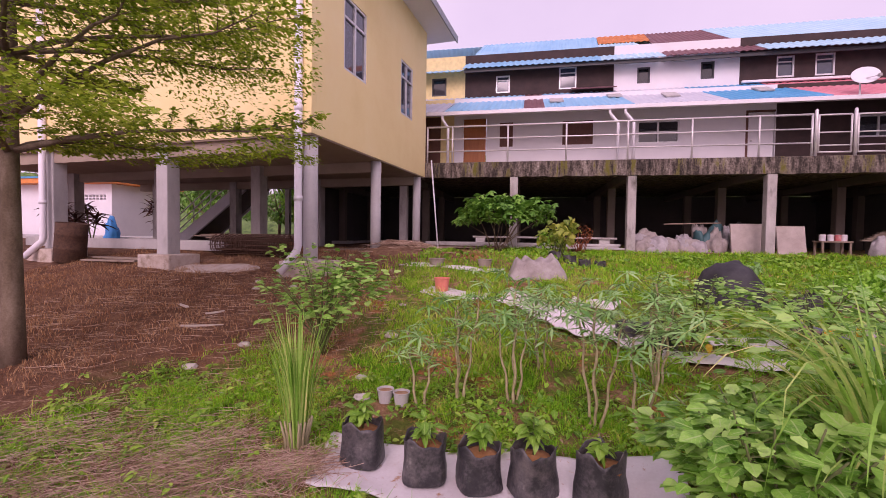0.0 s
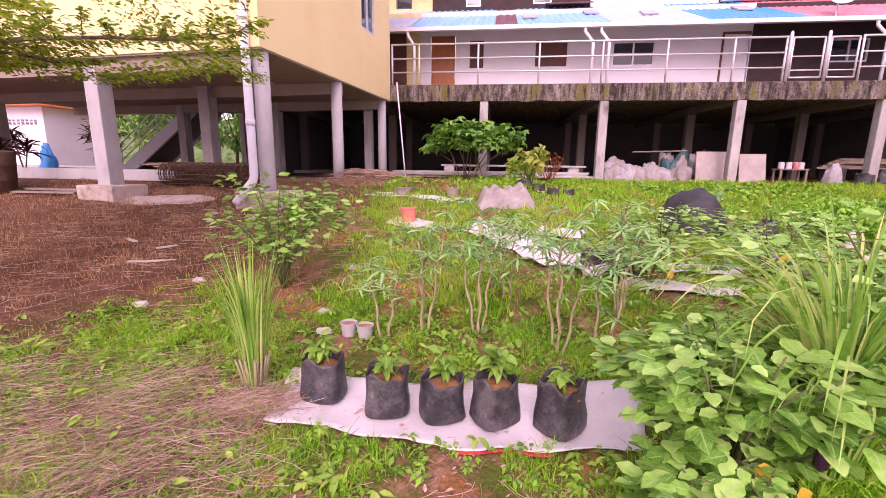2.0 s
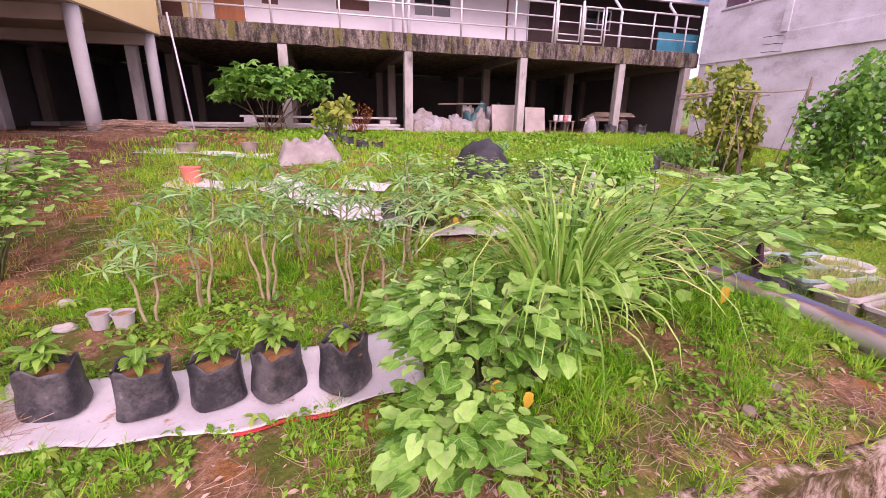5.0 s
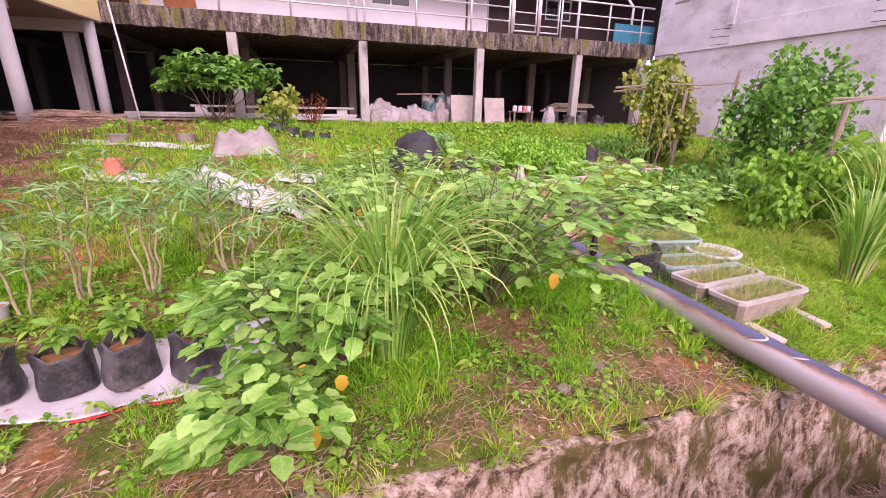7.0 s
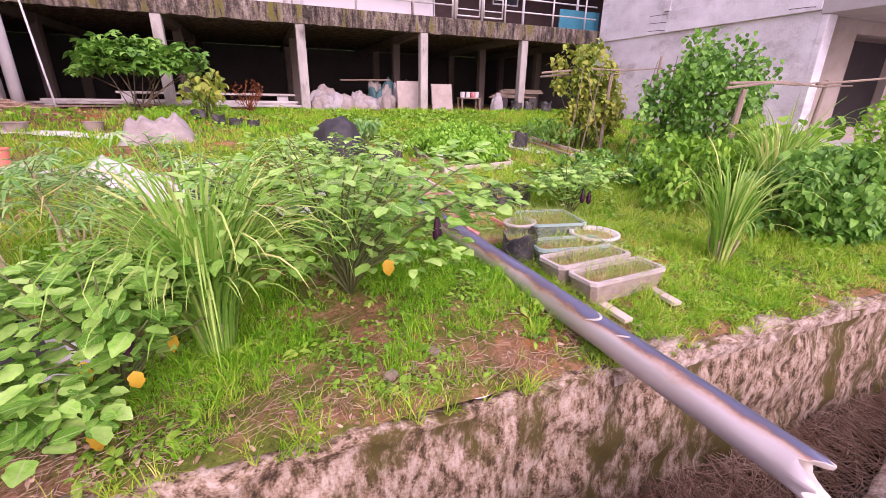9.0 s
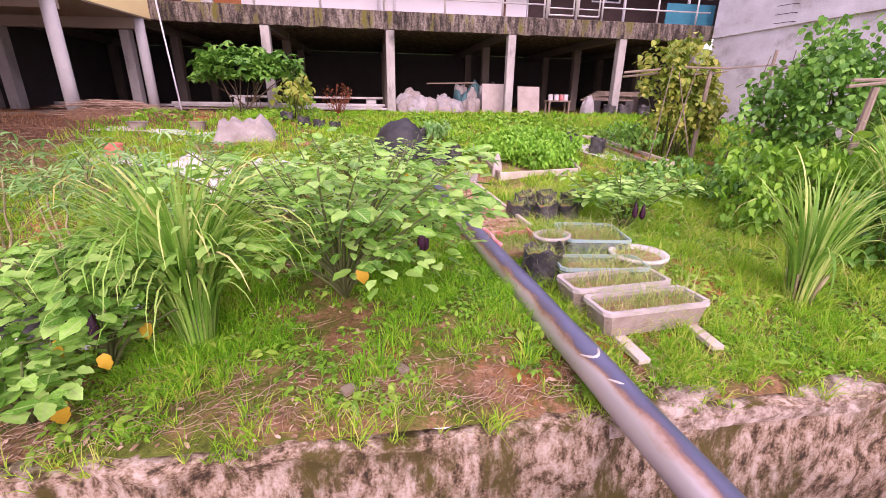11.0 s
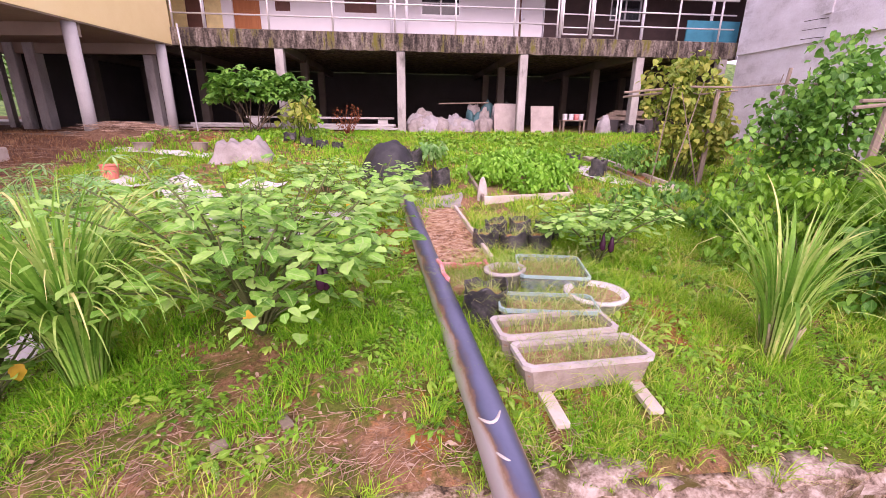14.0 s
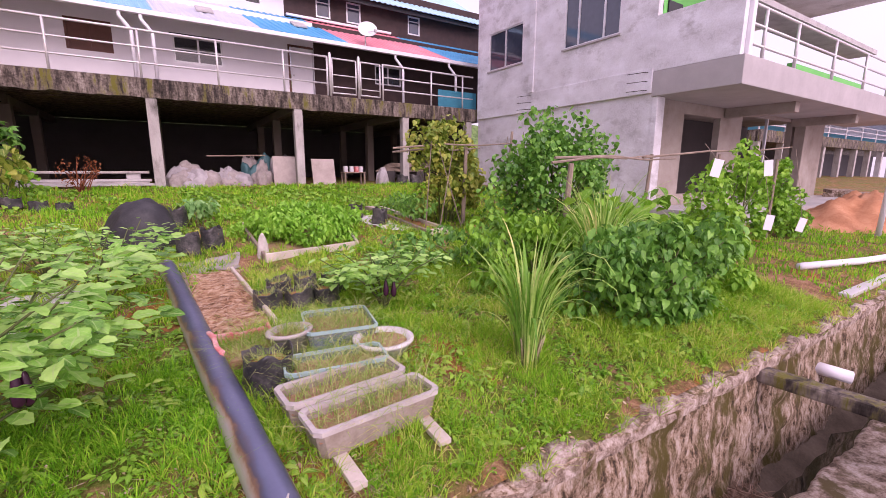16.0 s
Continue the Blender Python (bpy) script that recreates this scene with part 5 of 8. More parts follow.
def palmate_plant(x, y, height, seed, stems, label):
    rnd = np.random.default_rng(seed)
    t = thing("cassava_plant", label, "plant", pose(x, y, gz(x, y)), group="palmate garden plants")
    pos, az = [], []
    for k in range(stems):
        a, r = 2 * math.pi * k / stems + rnd.uniform(-0.5, 0.5), rnd.uniform(0.06, 0.2) * height
        h = height * rnd.uniform(0.62, 0.86)
        root = Vector((0.03 * math.cos(a), 0.03 * math.sin(a), -0.03))
        tip = Vector((math.cos(a) * r, math.sin(a) * r, h))
        pts = [root.lerp(tip, i / 12) + Vector((0.012 * math.sin(i * 1.3 + seed), 0.012 * math.cos(i * 1.7 + k), 0)) * min(1, i / 3) for i in range(13)]
        # swollen leaf scars along the bare stem
        part("stem", tube(bmesh.new(), pts, [(0.0115 - 0.0005 * i) * (1.22 if i % 2 else 0.9) for i in range(13)], 7), M_STEM_PALE, t, smooth=True)
        for j in range(12):
            b = j * 2.4 + rnd.uniform(-0.4, 0.4)
            q = rnd.uniform(0.08, 0.24)
            low = 0.34 * (j / 12) ** 1.4
            foot = tip + Vector((0, 0, -low))
            p = foot + Vector((math.cos(b) * q, math.sin(b) * q, rnd.uniform(-0.04, 0.16)))
            pos.append(p)
            az.append(b - math.pi / 2)
            part("leaf_stalk", tube(bmesh.new(), [foot, foot.lerp(p, 0.6) + Vector((0, 0, 0.02)), p], 0.0025, 4, cap=False), M_STEM, t)
    foliage("leaves", t, M_LEAF_BLUE, [palm_leaf(0.14, 7, 0.14, 0.3), palm_leaf(0.165, 7, 0.13, 0.6), palm_leaf(0.11, 6, 0.15, 0.2)], pos, rnd, (-12, 28), (0.65, 1.1), np.array(az))
    return t


for k, (x, y, h, n) in enumerate(((-0.50, 3.06, 0.88, 2), (-0.21, 3.17, 1.12, 3), (0.22, 3.2, 1.10, 4), (0.80, 2.95, 1.22, 4), (1.05, 2.75, 1.0, 2), (0.45, 3.9, 0.95, 3), (1.35, 3.5, 1.1, 3))):
    palmate_plant(x, y, h, 20 + k, n, "slender plant with pale stems and narrow-fingered leaves")

HEART = [leaf_shape(0.09, 0.075, 0, d, 0.15, 4) for d in (0.3, 0.7)]
BEAN = [leaf_shape(0.105, 0.062, 0, d, 0.2, 4) for d in (0.2, 0.6, 1.0)]
OVAL = [leaf_shape(0.085, 0.045, 0, d, 0.2, 4) for d in (0.3, 0.8)]
SMALL = [leaf_shape(0.045, 0.028, 0, d, 0.2, 3) for d in (0.3, 0.8)]


def canopy(rnd, n, rx, ry, lift, h):
    """Places of leaves in one broad rounded crown with an uneven skin and gaps."""
    a, u = rnd.uniform(0, 2 * np.pi, n), rnd.uniform(-0.35, 1.0, n)
    wob = 1 + 0.16 * np.sin(3 * a + 4 * u) + 0.12 * np.sin(7 * a - 5 * u) + 0.08 * np.sin(13 * a + 9 * u)
    r = wob * rnd.uniform(0.35, 1.0, n) ** 0.5
    side = np.sqrt(np.maximum(0, 1 - u * u))
    mid = lift + (h - lift) * 0.35
    z = np.where(u > 0, mid + u * r * (h - mid) * 0.95, mid + u * r * (mid - lift) * 2.6)
    keep = np.sin(a * 5 + u * 7) + np.sin(a * 11 - u * 13) > -1.35
    return np.stack([side * np.cos(a) * r * rx, side * np.sin(a) * r * ry, np.maximum(0.03, z)], 1)[keep]


def shrub(name, label, x, y, rx, ry, h, n, material, shapes, seed, stems=6, size=(0.7, 1.3), lumps=6, category="shrub", stem_m=None, tilt=(5, 60), lift=0.0, dome=False):
    rnd = np.random.default_rng(seed)
    z = gz(x, y)
    t = thing(name, label, category, pose(x, y, z))
    pos = canopy(rnd, n, rx, ry, lift, h) if dome else blob(rnd, n, 0, 0, lift, rx, ry, h - lift, lumps=lumps)
    foliage("foliage", t, material, shapes, pos, rnd, tilt, size, kind="stuff")
    for k in range(stems):
        q = pos[rnd.integers(len(pos))]
        b = Vector((rnd.uniform(-0.25, 0.25) * rx, rnd.uniform(-0.25, 0.25) * ry, -0.03))
        part("stem", tube(bmesh.new(), [b, b.lerp(Vector(q), 0.5) + Vector((0, 0, 0.08)), q], [0.013, 0.010, 0.004], 6), stem_m or M_STEM, t, smooth=True)
    return t


shrub("leafy_shrub", "dense dark green leafy shrub at the drain edge", 7.0, 1.85, 0.80, 0.48, 0.90, 3800, M_LEAF_DARK, BEAN, 31, 24, (0.5, 1.05), 28, tilt=(0, 70))
shrub("leafy_shrub", "bright green leafy shrub growing into its darker neighbour", 8.05, 2.05, 0.90, 0.48, 0.88, 2700, M_LEAF_MID, BEAN, 32, 18, (0.5, 1.1), 24, tilt=(0, 70))
shrub("leafy_shrub", "fresh green shrub behind the lemongrass", 6.55, 3.0, 0.8, 0.5, 0.9, 1700, M_LEAF_MID, OVAL, 33, 12, (0.7, 1.3), 16)
shrub("leafy_shrub", "low dark green shrub in rough grass", 6.35, 4.0, 0.9, 0.6, 0.5, 1100, M_LEAF_DARK, OVAL, 34, 8, (0.7, 1.3), 14)
shrub("squash_plant", "squash vine with broad leaves over the lawn", 8.1, 3.2, 1.0, 0.5, 1.0, 420, M_LEAF_MID, HEART, 35, 8, (1.2, 2.3), 7)
shrub("tomato_plant", "low leafy plants along the clay bed", 7.3, 6.9, 0.55, 1.1, 0.62, 700, M_LEAF_DARK, OVAL, 36, 10, (0.6, 1.2), 8)
shrub("yellow_bean_vine", "yellowing bean vine climbing sticks beside the grey house", 7.8, 6.5, 0.75, 0.45, 2.0, 2300, M_LEAF_LIME, HEART, 37, 20, (0.8, 1.5), 26, "vine")
shrub("bean_vine", "dense dark green bean vine over a stick trellis", 9.0, 4.9, 1.25, 0.6, 2.05, 5200, M_LEAF_DARK, HEART, 38, 26, (0.7, 1.3), 34, "vine", lift=0.12, dome=True)
shrub("gourd_vine", "green gourd vine hung with white paper cards", 11.3, 3.2, 1.25, 0.5, 1.75, 2600, M_LEAF_MID, HEART, 39, 14, (0.7, 1.2), 22, "vine")
shrub("gourd_vine", "lighter end of the gourd vine", 13.3, 3.2, 0.9, 0.5, 1.65, 1500, M_LEAF_MID, HEART, 40, 10, (0.7, 1.2), 14, "vine")
shrub("papaya_seedling", "small spreading tree with lobed leaves before the posts", -0.3, 11.3, 1.2, 0.7, 1.55, 620, M_LEAF_DARK, [palm_leaf(0.15, 5, 0.5, 0.5), palm_leaf(0.18, 5, 0.55, 0.8)], 41, 14, (0.7, 1.2), 13, "tree", M_BARK, (0, 45), lift=0.75, dome=True)
shrub("okra_plant", "leafy okra plant near the posts", 1.05, 9.7, 0.45, 0.4, 1.0, 120, M_LEAF_LIME, HEART, 42, 6, (1.2, 2.2), 5, "plant")
shrub("okra_plant", "pale leafy plant near the posts", 0.95, 11.4, 0.5, 0.4, 0.75, 160, M_LEAF_MID, HEART, 43, 6, (0.9, 1.5), 5, "plant")
shrub("dried_shrub", "dried reddish-brown shrub in front of the posts", 1.75, 12.2, 0.38, 0.3, 0.95, 260, M_DRY_LEAF, SMALL, 44, 14, (0.8, 1.4), 5, "shrub", M_DRY_LEAF)
shrub("cabbage_plant", "blue-green leafy plant beside the black boulder", 3.75, 7.6, 0.42, 0.35, 0.5, 150, M_LEAF_BLUE, OVAL, 45, 4, (1.1, 1.8), 5, "plant")
shrub("spinach_bed", "lush bright green leaf vegetables in a timber bed", 5.05, 6.25, 0.84, 0.80, 0.56, 7000, M_LEAF_SPIN, OVAL, 46, 6, (0.6, 1.15), 9, "vegetable bed", dome=True)


def carpet(name, label, x0, x1, y0, y1, h, n, material, shapes, seed, size=(0.7, 1.3), category="ground cover"):
    rnd = np.random.default_rng(seed)
    x, y = rnd.uniform(x0, x1, n), rnd.uniform(y0, y1, n)
    keep = (np.sin(x * 2.1 + 1.2 * np.sin(y * 1.3)) + np.sin(y * 2.7 + x) + rnd.uniform(-1.6, 1.6, n)) > -0.9
    ex, ey = (x - (x0 + x1) / 2) / (x1 - x0) * 2, (y - (y0 + y1) / 2) / (y1 - y0) * 2
    keep &= ex ** 4 + ey ** 4 + rnd.uniform(-0.3, 0.3, n) < 0.95
    x, y = x[keep], y[keep]
    z = land(x, y) + rnd.uniform(0.02, 1, len(x)) * h * (0.6 + 0.4 * np.sin(x * 3 + y * 2))
    ob = foliage(name, None, material, shapes, np.stack([x, y, z], 1), rnd, (0, 45), size, label=label, category=category, kind="stuff")
    return ob


carpet("sweet_potato_patch", "low sweet potato leaves covering the far plot", 3.6, 8.2, 7.4, 12.2, 0.2, 5200, M_LEAF_MID, HEART, 51)
carpet("weed_patch", "yellow-green weeds round the far plot", 2.2, 9.0, 6.4, 12.4, 0.12, 3000, M_LEAF_LIME, SMALL, 52, (0.9, 1.8))
carpet("weed_patch", "low green weeds near the grey sack", -2.4, 3.0, 8.6, 12.2, 0.2, 1900, M_LEAF_MID, HEART, 53)
carpet("weed_patch", "mixed low weeds under the eggplants", -1.2, 3.6, 2.7, 7.0, 0.14, 3800, M_LEAF_MID, SMALL, 54, (0.8, 2.0))
carpet("weed_patch", "leafy weeds beside the shrubs", 5.2, 9.5, 2.2, 6.6, 0.14, 2600, M_LEAF_DARK, SMALL, 55, (0.9, 2.0))


# ---- the tiered tree at the walk's start ----
def tiered_tree():
    rnd = np.random.default_rng(7)
    t = thing("tiered_tree", "young tree with flat tiers of fine small leaves", "tree", pose(-4.78, 3.2, gz(-4.78, 3.2)))
    part("trunk", tube(bmesh.new(), [(0, 0, -0.1), (0.02, 0, 0.5), (-0.01, 0.02, 1.2), (0.02, 0, 2.1), (0, 0.03, 3.2), (0.03, 0, 4.4)], [0.12, 0.095, 0.085, 0.075, 0.06, 0.04], 16), M_BARK, t, smooth=True)
    pos, az = [], []
    limbs = []
    for tier, (z, reach) in enumerate(((2.12, 3.1), (2.4, 3.0), (3.1, 2.9), (3.6, 2.6), (4.2, 2.0))):
        for k in range(7):
            a = 2 * math.pi * k / 7 + tier * 0.6 + rnd.uniform(-0.15, 0.15)
            if k == 0:
                a = (0.03, -0.12, 0.0, 0.1, 0.3)[tier]
            r = reach * rnd.uniform(0.8, 1.0) if k else reach
            if tier < 2 and 0.5 < a % (2 * math.pi) < 2.4:
                r *= 0.45
            rise = rnd.uniform(0.1, 0.3) if tier != 1 else 0.75
            limb = [Vector((math.cos(a + 0.12 * math.sin(3 * s)) * r * s, math.sin(a + 0.12 * math.sin(3 * s)) * r * s, z + rise * min(1, s * 1.8) - 0.06 * s + 0.04 * math.sin(6 * s))) for s in (0, 0.2, 0.4, 0.6, 0.8, 1.0)]
            part("limb", tube(bmesh.new(), limb, [0.034, 0.028, 0.02, 0.014, 0.009, 0.004], 7), M_BARK, t, smooth=True)
            bm = bmesh.new()
            for j in range(24):
                s = 0.18 + 0.82 * j / 23
                i = min(4, int(s * 5))
                p = limb[i].lerp(limb[i + 1], s * 5 - i)
                b = a + (0.75 if j % 2 else -0.75) * rnd.uniform(0.6, 1.3)
                ln = (0.28 + 0.5 * (1 - s)) * rnd.uniform(0.6, 1.2)
                e = p + Vector((math.cos(b) * ln, math.sin(b) * ln, rnd.uniform(-0.03, 0.12)))
                tube(bm, [p, p.lerp(e, 0.5) + Vector((0, 0, 0.02)), e], [0.006, 0.004, 0.002], 4, cap=False)
                for c in range(8):
                    q = p.lerp(e, 0.15 + 0.12 * c)
                    n = 7 if tier < 1 else 5
                    for m in range(n):
                        pos.append(q + Vector((rnd.uniform(-0.035, 0.035), rnd.uniform(-0.035, 0.035), rnd.uniform(-0.012, 0.03))))
                        az.append(b - 1.57 + rnd.uniform(-1.3, 1.3))
            part("twig_spray", bm, M_BARK, t, kind="stuff")
    for z, spread, n in ((2.24, 0.06, 9500), (2.5, 0.08, 2200), (3.35, 0.18, 11000), (3.9, 0.25, 9000)):
        for _ in range(n):
            a, r = rnd.uniform(-1.1, 0.8 if z < 3 else 1.6), 3.05 * rnd.uniform(0.05, 1.0) ** 0.6
            if math.sin(a * 9 + r * 2.3) + 0.6 * math.sin(a * 23 - r * 5) < -0.35 + (0.45 if z > 2.1 else 0):
                continue
            pos.append(Vector((math.cos(a) * r, math.sin(a) * r, z + 0.1 * math.sin(r * 2 + a * 3) + rnd.normal() * spread * 0.6)))
            az.append(a - 1.57 + rnd.uniform(-1.3, 1.3))
    foliage("crown", t, M_LEAF_TREE, [leaf_shape(0.05, 0.026, 0, 0.4, 0.2, 3), leaf_shape(0.06, 0.028, 0, 0.2, 0.1, 3)], pos, rnd, (-25, 30), (0.75, 1.3), np.array(az), kind="stuff")


tiered_tree()


# ---- things in the garden ----
M_BAG = mat("black_grow_bag_plastic", [(0.35, (0.012, 0.012, 0.014)), (0.6, (0.035, 0.034, 0.036)), (0.8, (0.11, 0.10, 0.10)), (0.95, (0.24, 0.22, 0.21))], scale=7, rough=0.42, bump=0.6, spot=(0.16, 0.14, 0.13), spot_at=(0.55, 0.8), spot_scale=5)
M_CLAY = mat("orange_potting_soil", [(0.35, (0.20, 0.08, 0.03)), (0.6, (0.36, 0.16, 0.06)), (0.9, (0.50, 0.25, 0.11))], scale=14, rough=0.97, bump=1.0)
M_BED_SOIL = mat("bare_bed_soil", [(0.35, (0.20, 0.11, 0.06)), (0.6, (0.36, 0.21, 0.12)), (0.9, (0.48, 0.32, 0.21))], scale=10, rough=0.97, bump=1.0)
M_SEED_SOIL = mat("dry_orange_seed_bed_soil", [(0.50, (0.13, 0.065, 0.03)), (0.60, (0.33, 0.17, 0.085)), (0.68, (0.48, 0.29, 0.17)), (0.80, (0.62, 0.46, 0.32))], scale=16, fine=90, rough=0.97, bump=1.4)
M_CLOTH = mat("white_woven_sack_cloth", [(0.35, (0.55, 0.50, 0.49)), (0.7, (0.66, 0.62, 0.62)), (0.9, (0.72, 0.69, 0.69))], scale=4, rough=0.65, bump=0.15, spot=(0.42, 0.22, 0.11), spot_at=(0.60, 0.68), spot_scale=9)
M_CLOTH_RED = plain("red_printed_edge", (0.62, 0.05, 0.05), rough=0.7)
M_PIPE = bpy.data.materials.new("worn_black_coated_pipe")
M_PIPE.use_nodes = True


def build_pipe_material(m):
    """A black coat along the top, worn off the flanks to pale metal with a rusty border; the pipe's own z runs along it and its y up."""
    n, l = m.node_tree.nodes, m.node_tree.links
    bs = n["Principled BSDF"]

    def calc(op, a, b=0.0, c=0.0):
        q = n.new("ShaderNodeMath")
        q.operation = op
        for i, v in enumerate((a, b, c)):
            if hasattr(v, "is_linked"):
                l.new(v, q.inputs[i])
            else:
                q.inputs[i].default_value = v
        return q.outputs[0]

    co, sp = n.new("ShaderNodeTexCoord"), n.new("ShaderNodeSeparateXYZ")
    l.new(co.outputs["Object"], sp.inputs[0])
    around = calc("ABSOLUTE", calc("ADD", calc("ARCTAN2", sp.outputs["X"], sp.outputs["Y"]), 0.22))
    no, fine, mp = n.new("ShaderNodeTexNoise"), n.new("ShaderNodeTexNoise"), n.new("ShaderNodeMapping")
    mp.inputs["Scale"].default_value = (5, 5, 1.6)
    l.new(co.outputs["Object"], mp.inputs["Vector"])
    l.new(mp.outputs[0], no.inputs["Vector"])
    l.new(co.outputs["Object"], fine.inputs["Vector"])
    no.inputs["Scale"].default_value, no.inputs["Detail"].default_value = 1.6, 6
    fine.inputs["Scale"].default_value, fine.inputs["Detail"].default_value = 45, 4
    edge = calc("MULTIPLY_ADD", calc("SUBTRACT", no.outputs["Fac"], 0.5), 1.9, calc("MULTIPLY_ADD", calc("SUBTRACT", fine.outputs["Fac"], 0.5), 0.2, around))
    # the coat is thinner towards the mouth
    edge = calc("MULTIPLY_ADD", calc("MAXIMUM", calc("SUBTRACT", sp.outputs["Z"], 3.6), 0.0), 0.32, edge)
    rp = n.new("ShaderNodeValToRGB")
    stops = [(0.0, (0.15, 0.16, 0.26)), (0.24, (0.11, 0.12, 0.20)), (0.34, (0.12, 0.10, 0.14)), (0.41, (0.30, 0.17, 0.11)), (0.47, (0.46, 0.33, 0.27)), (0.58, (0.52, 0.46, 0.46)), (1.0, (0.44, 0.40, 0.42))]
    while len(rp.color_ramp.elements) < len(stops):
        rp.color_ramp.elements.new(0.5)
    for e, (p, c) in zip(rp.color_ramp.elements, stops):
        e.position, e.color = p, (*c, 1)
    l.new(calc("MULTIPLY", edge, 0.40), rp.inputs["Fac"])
    l.new(rp.outputs["Color"], bs.inputs["Base Color"])
    bs.inputs["Metallic"].default_value, bs.inputs["Specular IOR Level"].default_value = 0.35, 0.7
    l.new(calc("MULTIPLY_ADD", fine.outputs["Fac"], 0.25, 0.22), bs.inputs["Roughness"])
    bp = n.new("ShaderNodeBump")
    bp.inputs["Strength"].default_value, bp.inputs["Distance"].default_value = 0.12, 0.004
    l.new(edge, bp.inputs["Height"])
    l.new(bp.outputs[0], bs.inputs["Normal"])


build_pipe_material(M_PIPE)
M_PIPE_IN = plain("pale_pipe_lining", (0.55, 0.50, 0.45), rough=0.7)
M_PLANTER = mat("stained_foam_planter", [(0.35, (0.17, 0.13, 0.10)), (0.6, (0.29, 0.235, 0.19)), (0.9, (0.42, 0.36, 0.32))], scale=6, rough=0.85, bump=0.3, spot=(0.22, 0.17, 0.10), spot_at=(0.55, 0.8))
M_PLANTER_RIM = mat("foam_planter_rim", [(0.35, (0.36, 0.31, 0.29)), (0.9, (0.58, 0.53, 0.51))], scale=8, rough=0.8, bump=0.2)
M_BASIN = mat("white_enamel_basin", [(0.40, (0.52, 0.48, 0.47)), (0.8, (0.74, 0.71, 0.71))], scale=9, rough=0.45, bump=0.05, spot=(0.36, 0.28, 0.2), spot_at=(0.6, 0.75), spot_scale=8)
M_BLUE_TUB = mat("pale_blue_plastic", [(0.35, (0.25, 0.42, 0.42)), (0.9, (0.45, 0.60, 0.60))], scale=5, rough=0.35, bump=0.05)
M_CLEAR_TUB = plain("clear_bluish_plastic", (0.55, 0.68, 0.68), rough=0.25, bump=0.02)
M_CLEAR_TUB.node_tree.nodes["Principled BSDF"].inputs["Transmission Weight"].default_value = 0.7
M_RED_PLASTIC = mat("red_sack_plastic", [(0.35, (0.50, 0.05, 0.07)), (0.6, (0.70, 0.20, 0.20)), (0.9, (0.80, 0.66, 0.64))], scale=5, rough=0.5, bump=0.2)
M_BOULDER = mat("black_sheeted_heap", [(0.35, (0.012, 0.012, 0.014)), (0.65, (0.032, 0.031, 0.034)), (0.9, (0.07, 0.068, 0.07))], scale=4, rough=0.6, bump=0.5)
M_GREY_SACK = mat("grey_sacking", [(0.35, (0.20, 0.17, 0.155)), (0.6, (0.31, 0.27, 0.25)), (0.9, (0.44, 0.40, 0.38))], scale=4, rough=0.9, bump=0.5)
M_STONE = mat("pale_stone", [(0.35, (0.38, 0.33, 0.29)), (0.9, (0.62, 0.57, 0.53))], scale=12, rough=0.9, bump=0.5)
M_SACK_WHITE = mat("dusty_white_sack", [(0.35, (0.24, 0.22, 0.22)), (0.9, (0.48, 0.45, 0.46))], scale=5, rough=0.8, bump=0.4)
M_REBAR = mat("rusted_rebar", [(0.35, (0.035, 0.02, 0.015)), (0.9, (0.12, 0.06, 0.035))], scale=20, rough=0.9, bump=0.4)
M_ORANGE_BOARD = mat("reddish_planks", [(0.35, (0.22, 0.08, 0.03)), (0.9, (0.40, 0.17, 0.07))], scale=4, rough=0.85, bump=0.2)


def crumpled(bm, amount, seed, scale=6.0, keep=lambda c: 1.0):
    for v in bm.verts:
        n = noise.noise_vector(v.co * scale + Vector((seed * 3.1, seed * 1.7, 0)))
        v.co += n * amount * keep(v.co)
    return bm


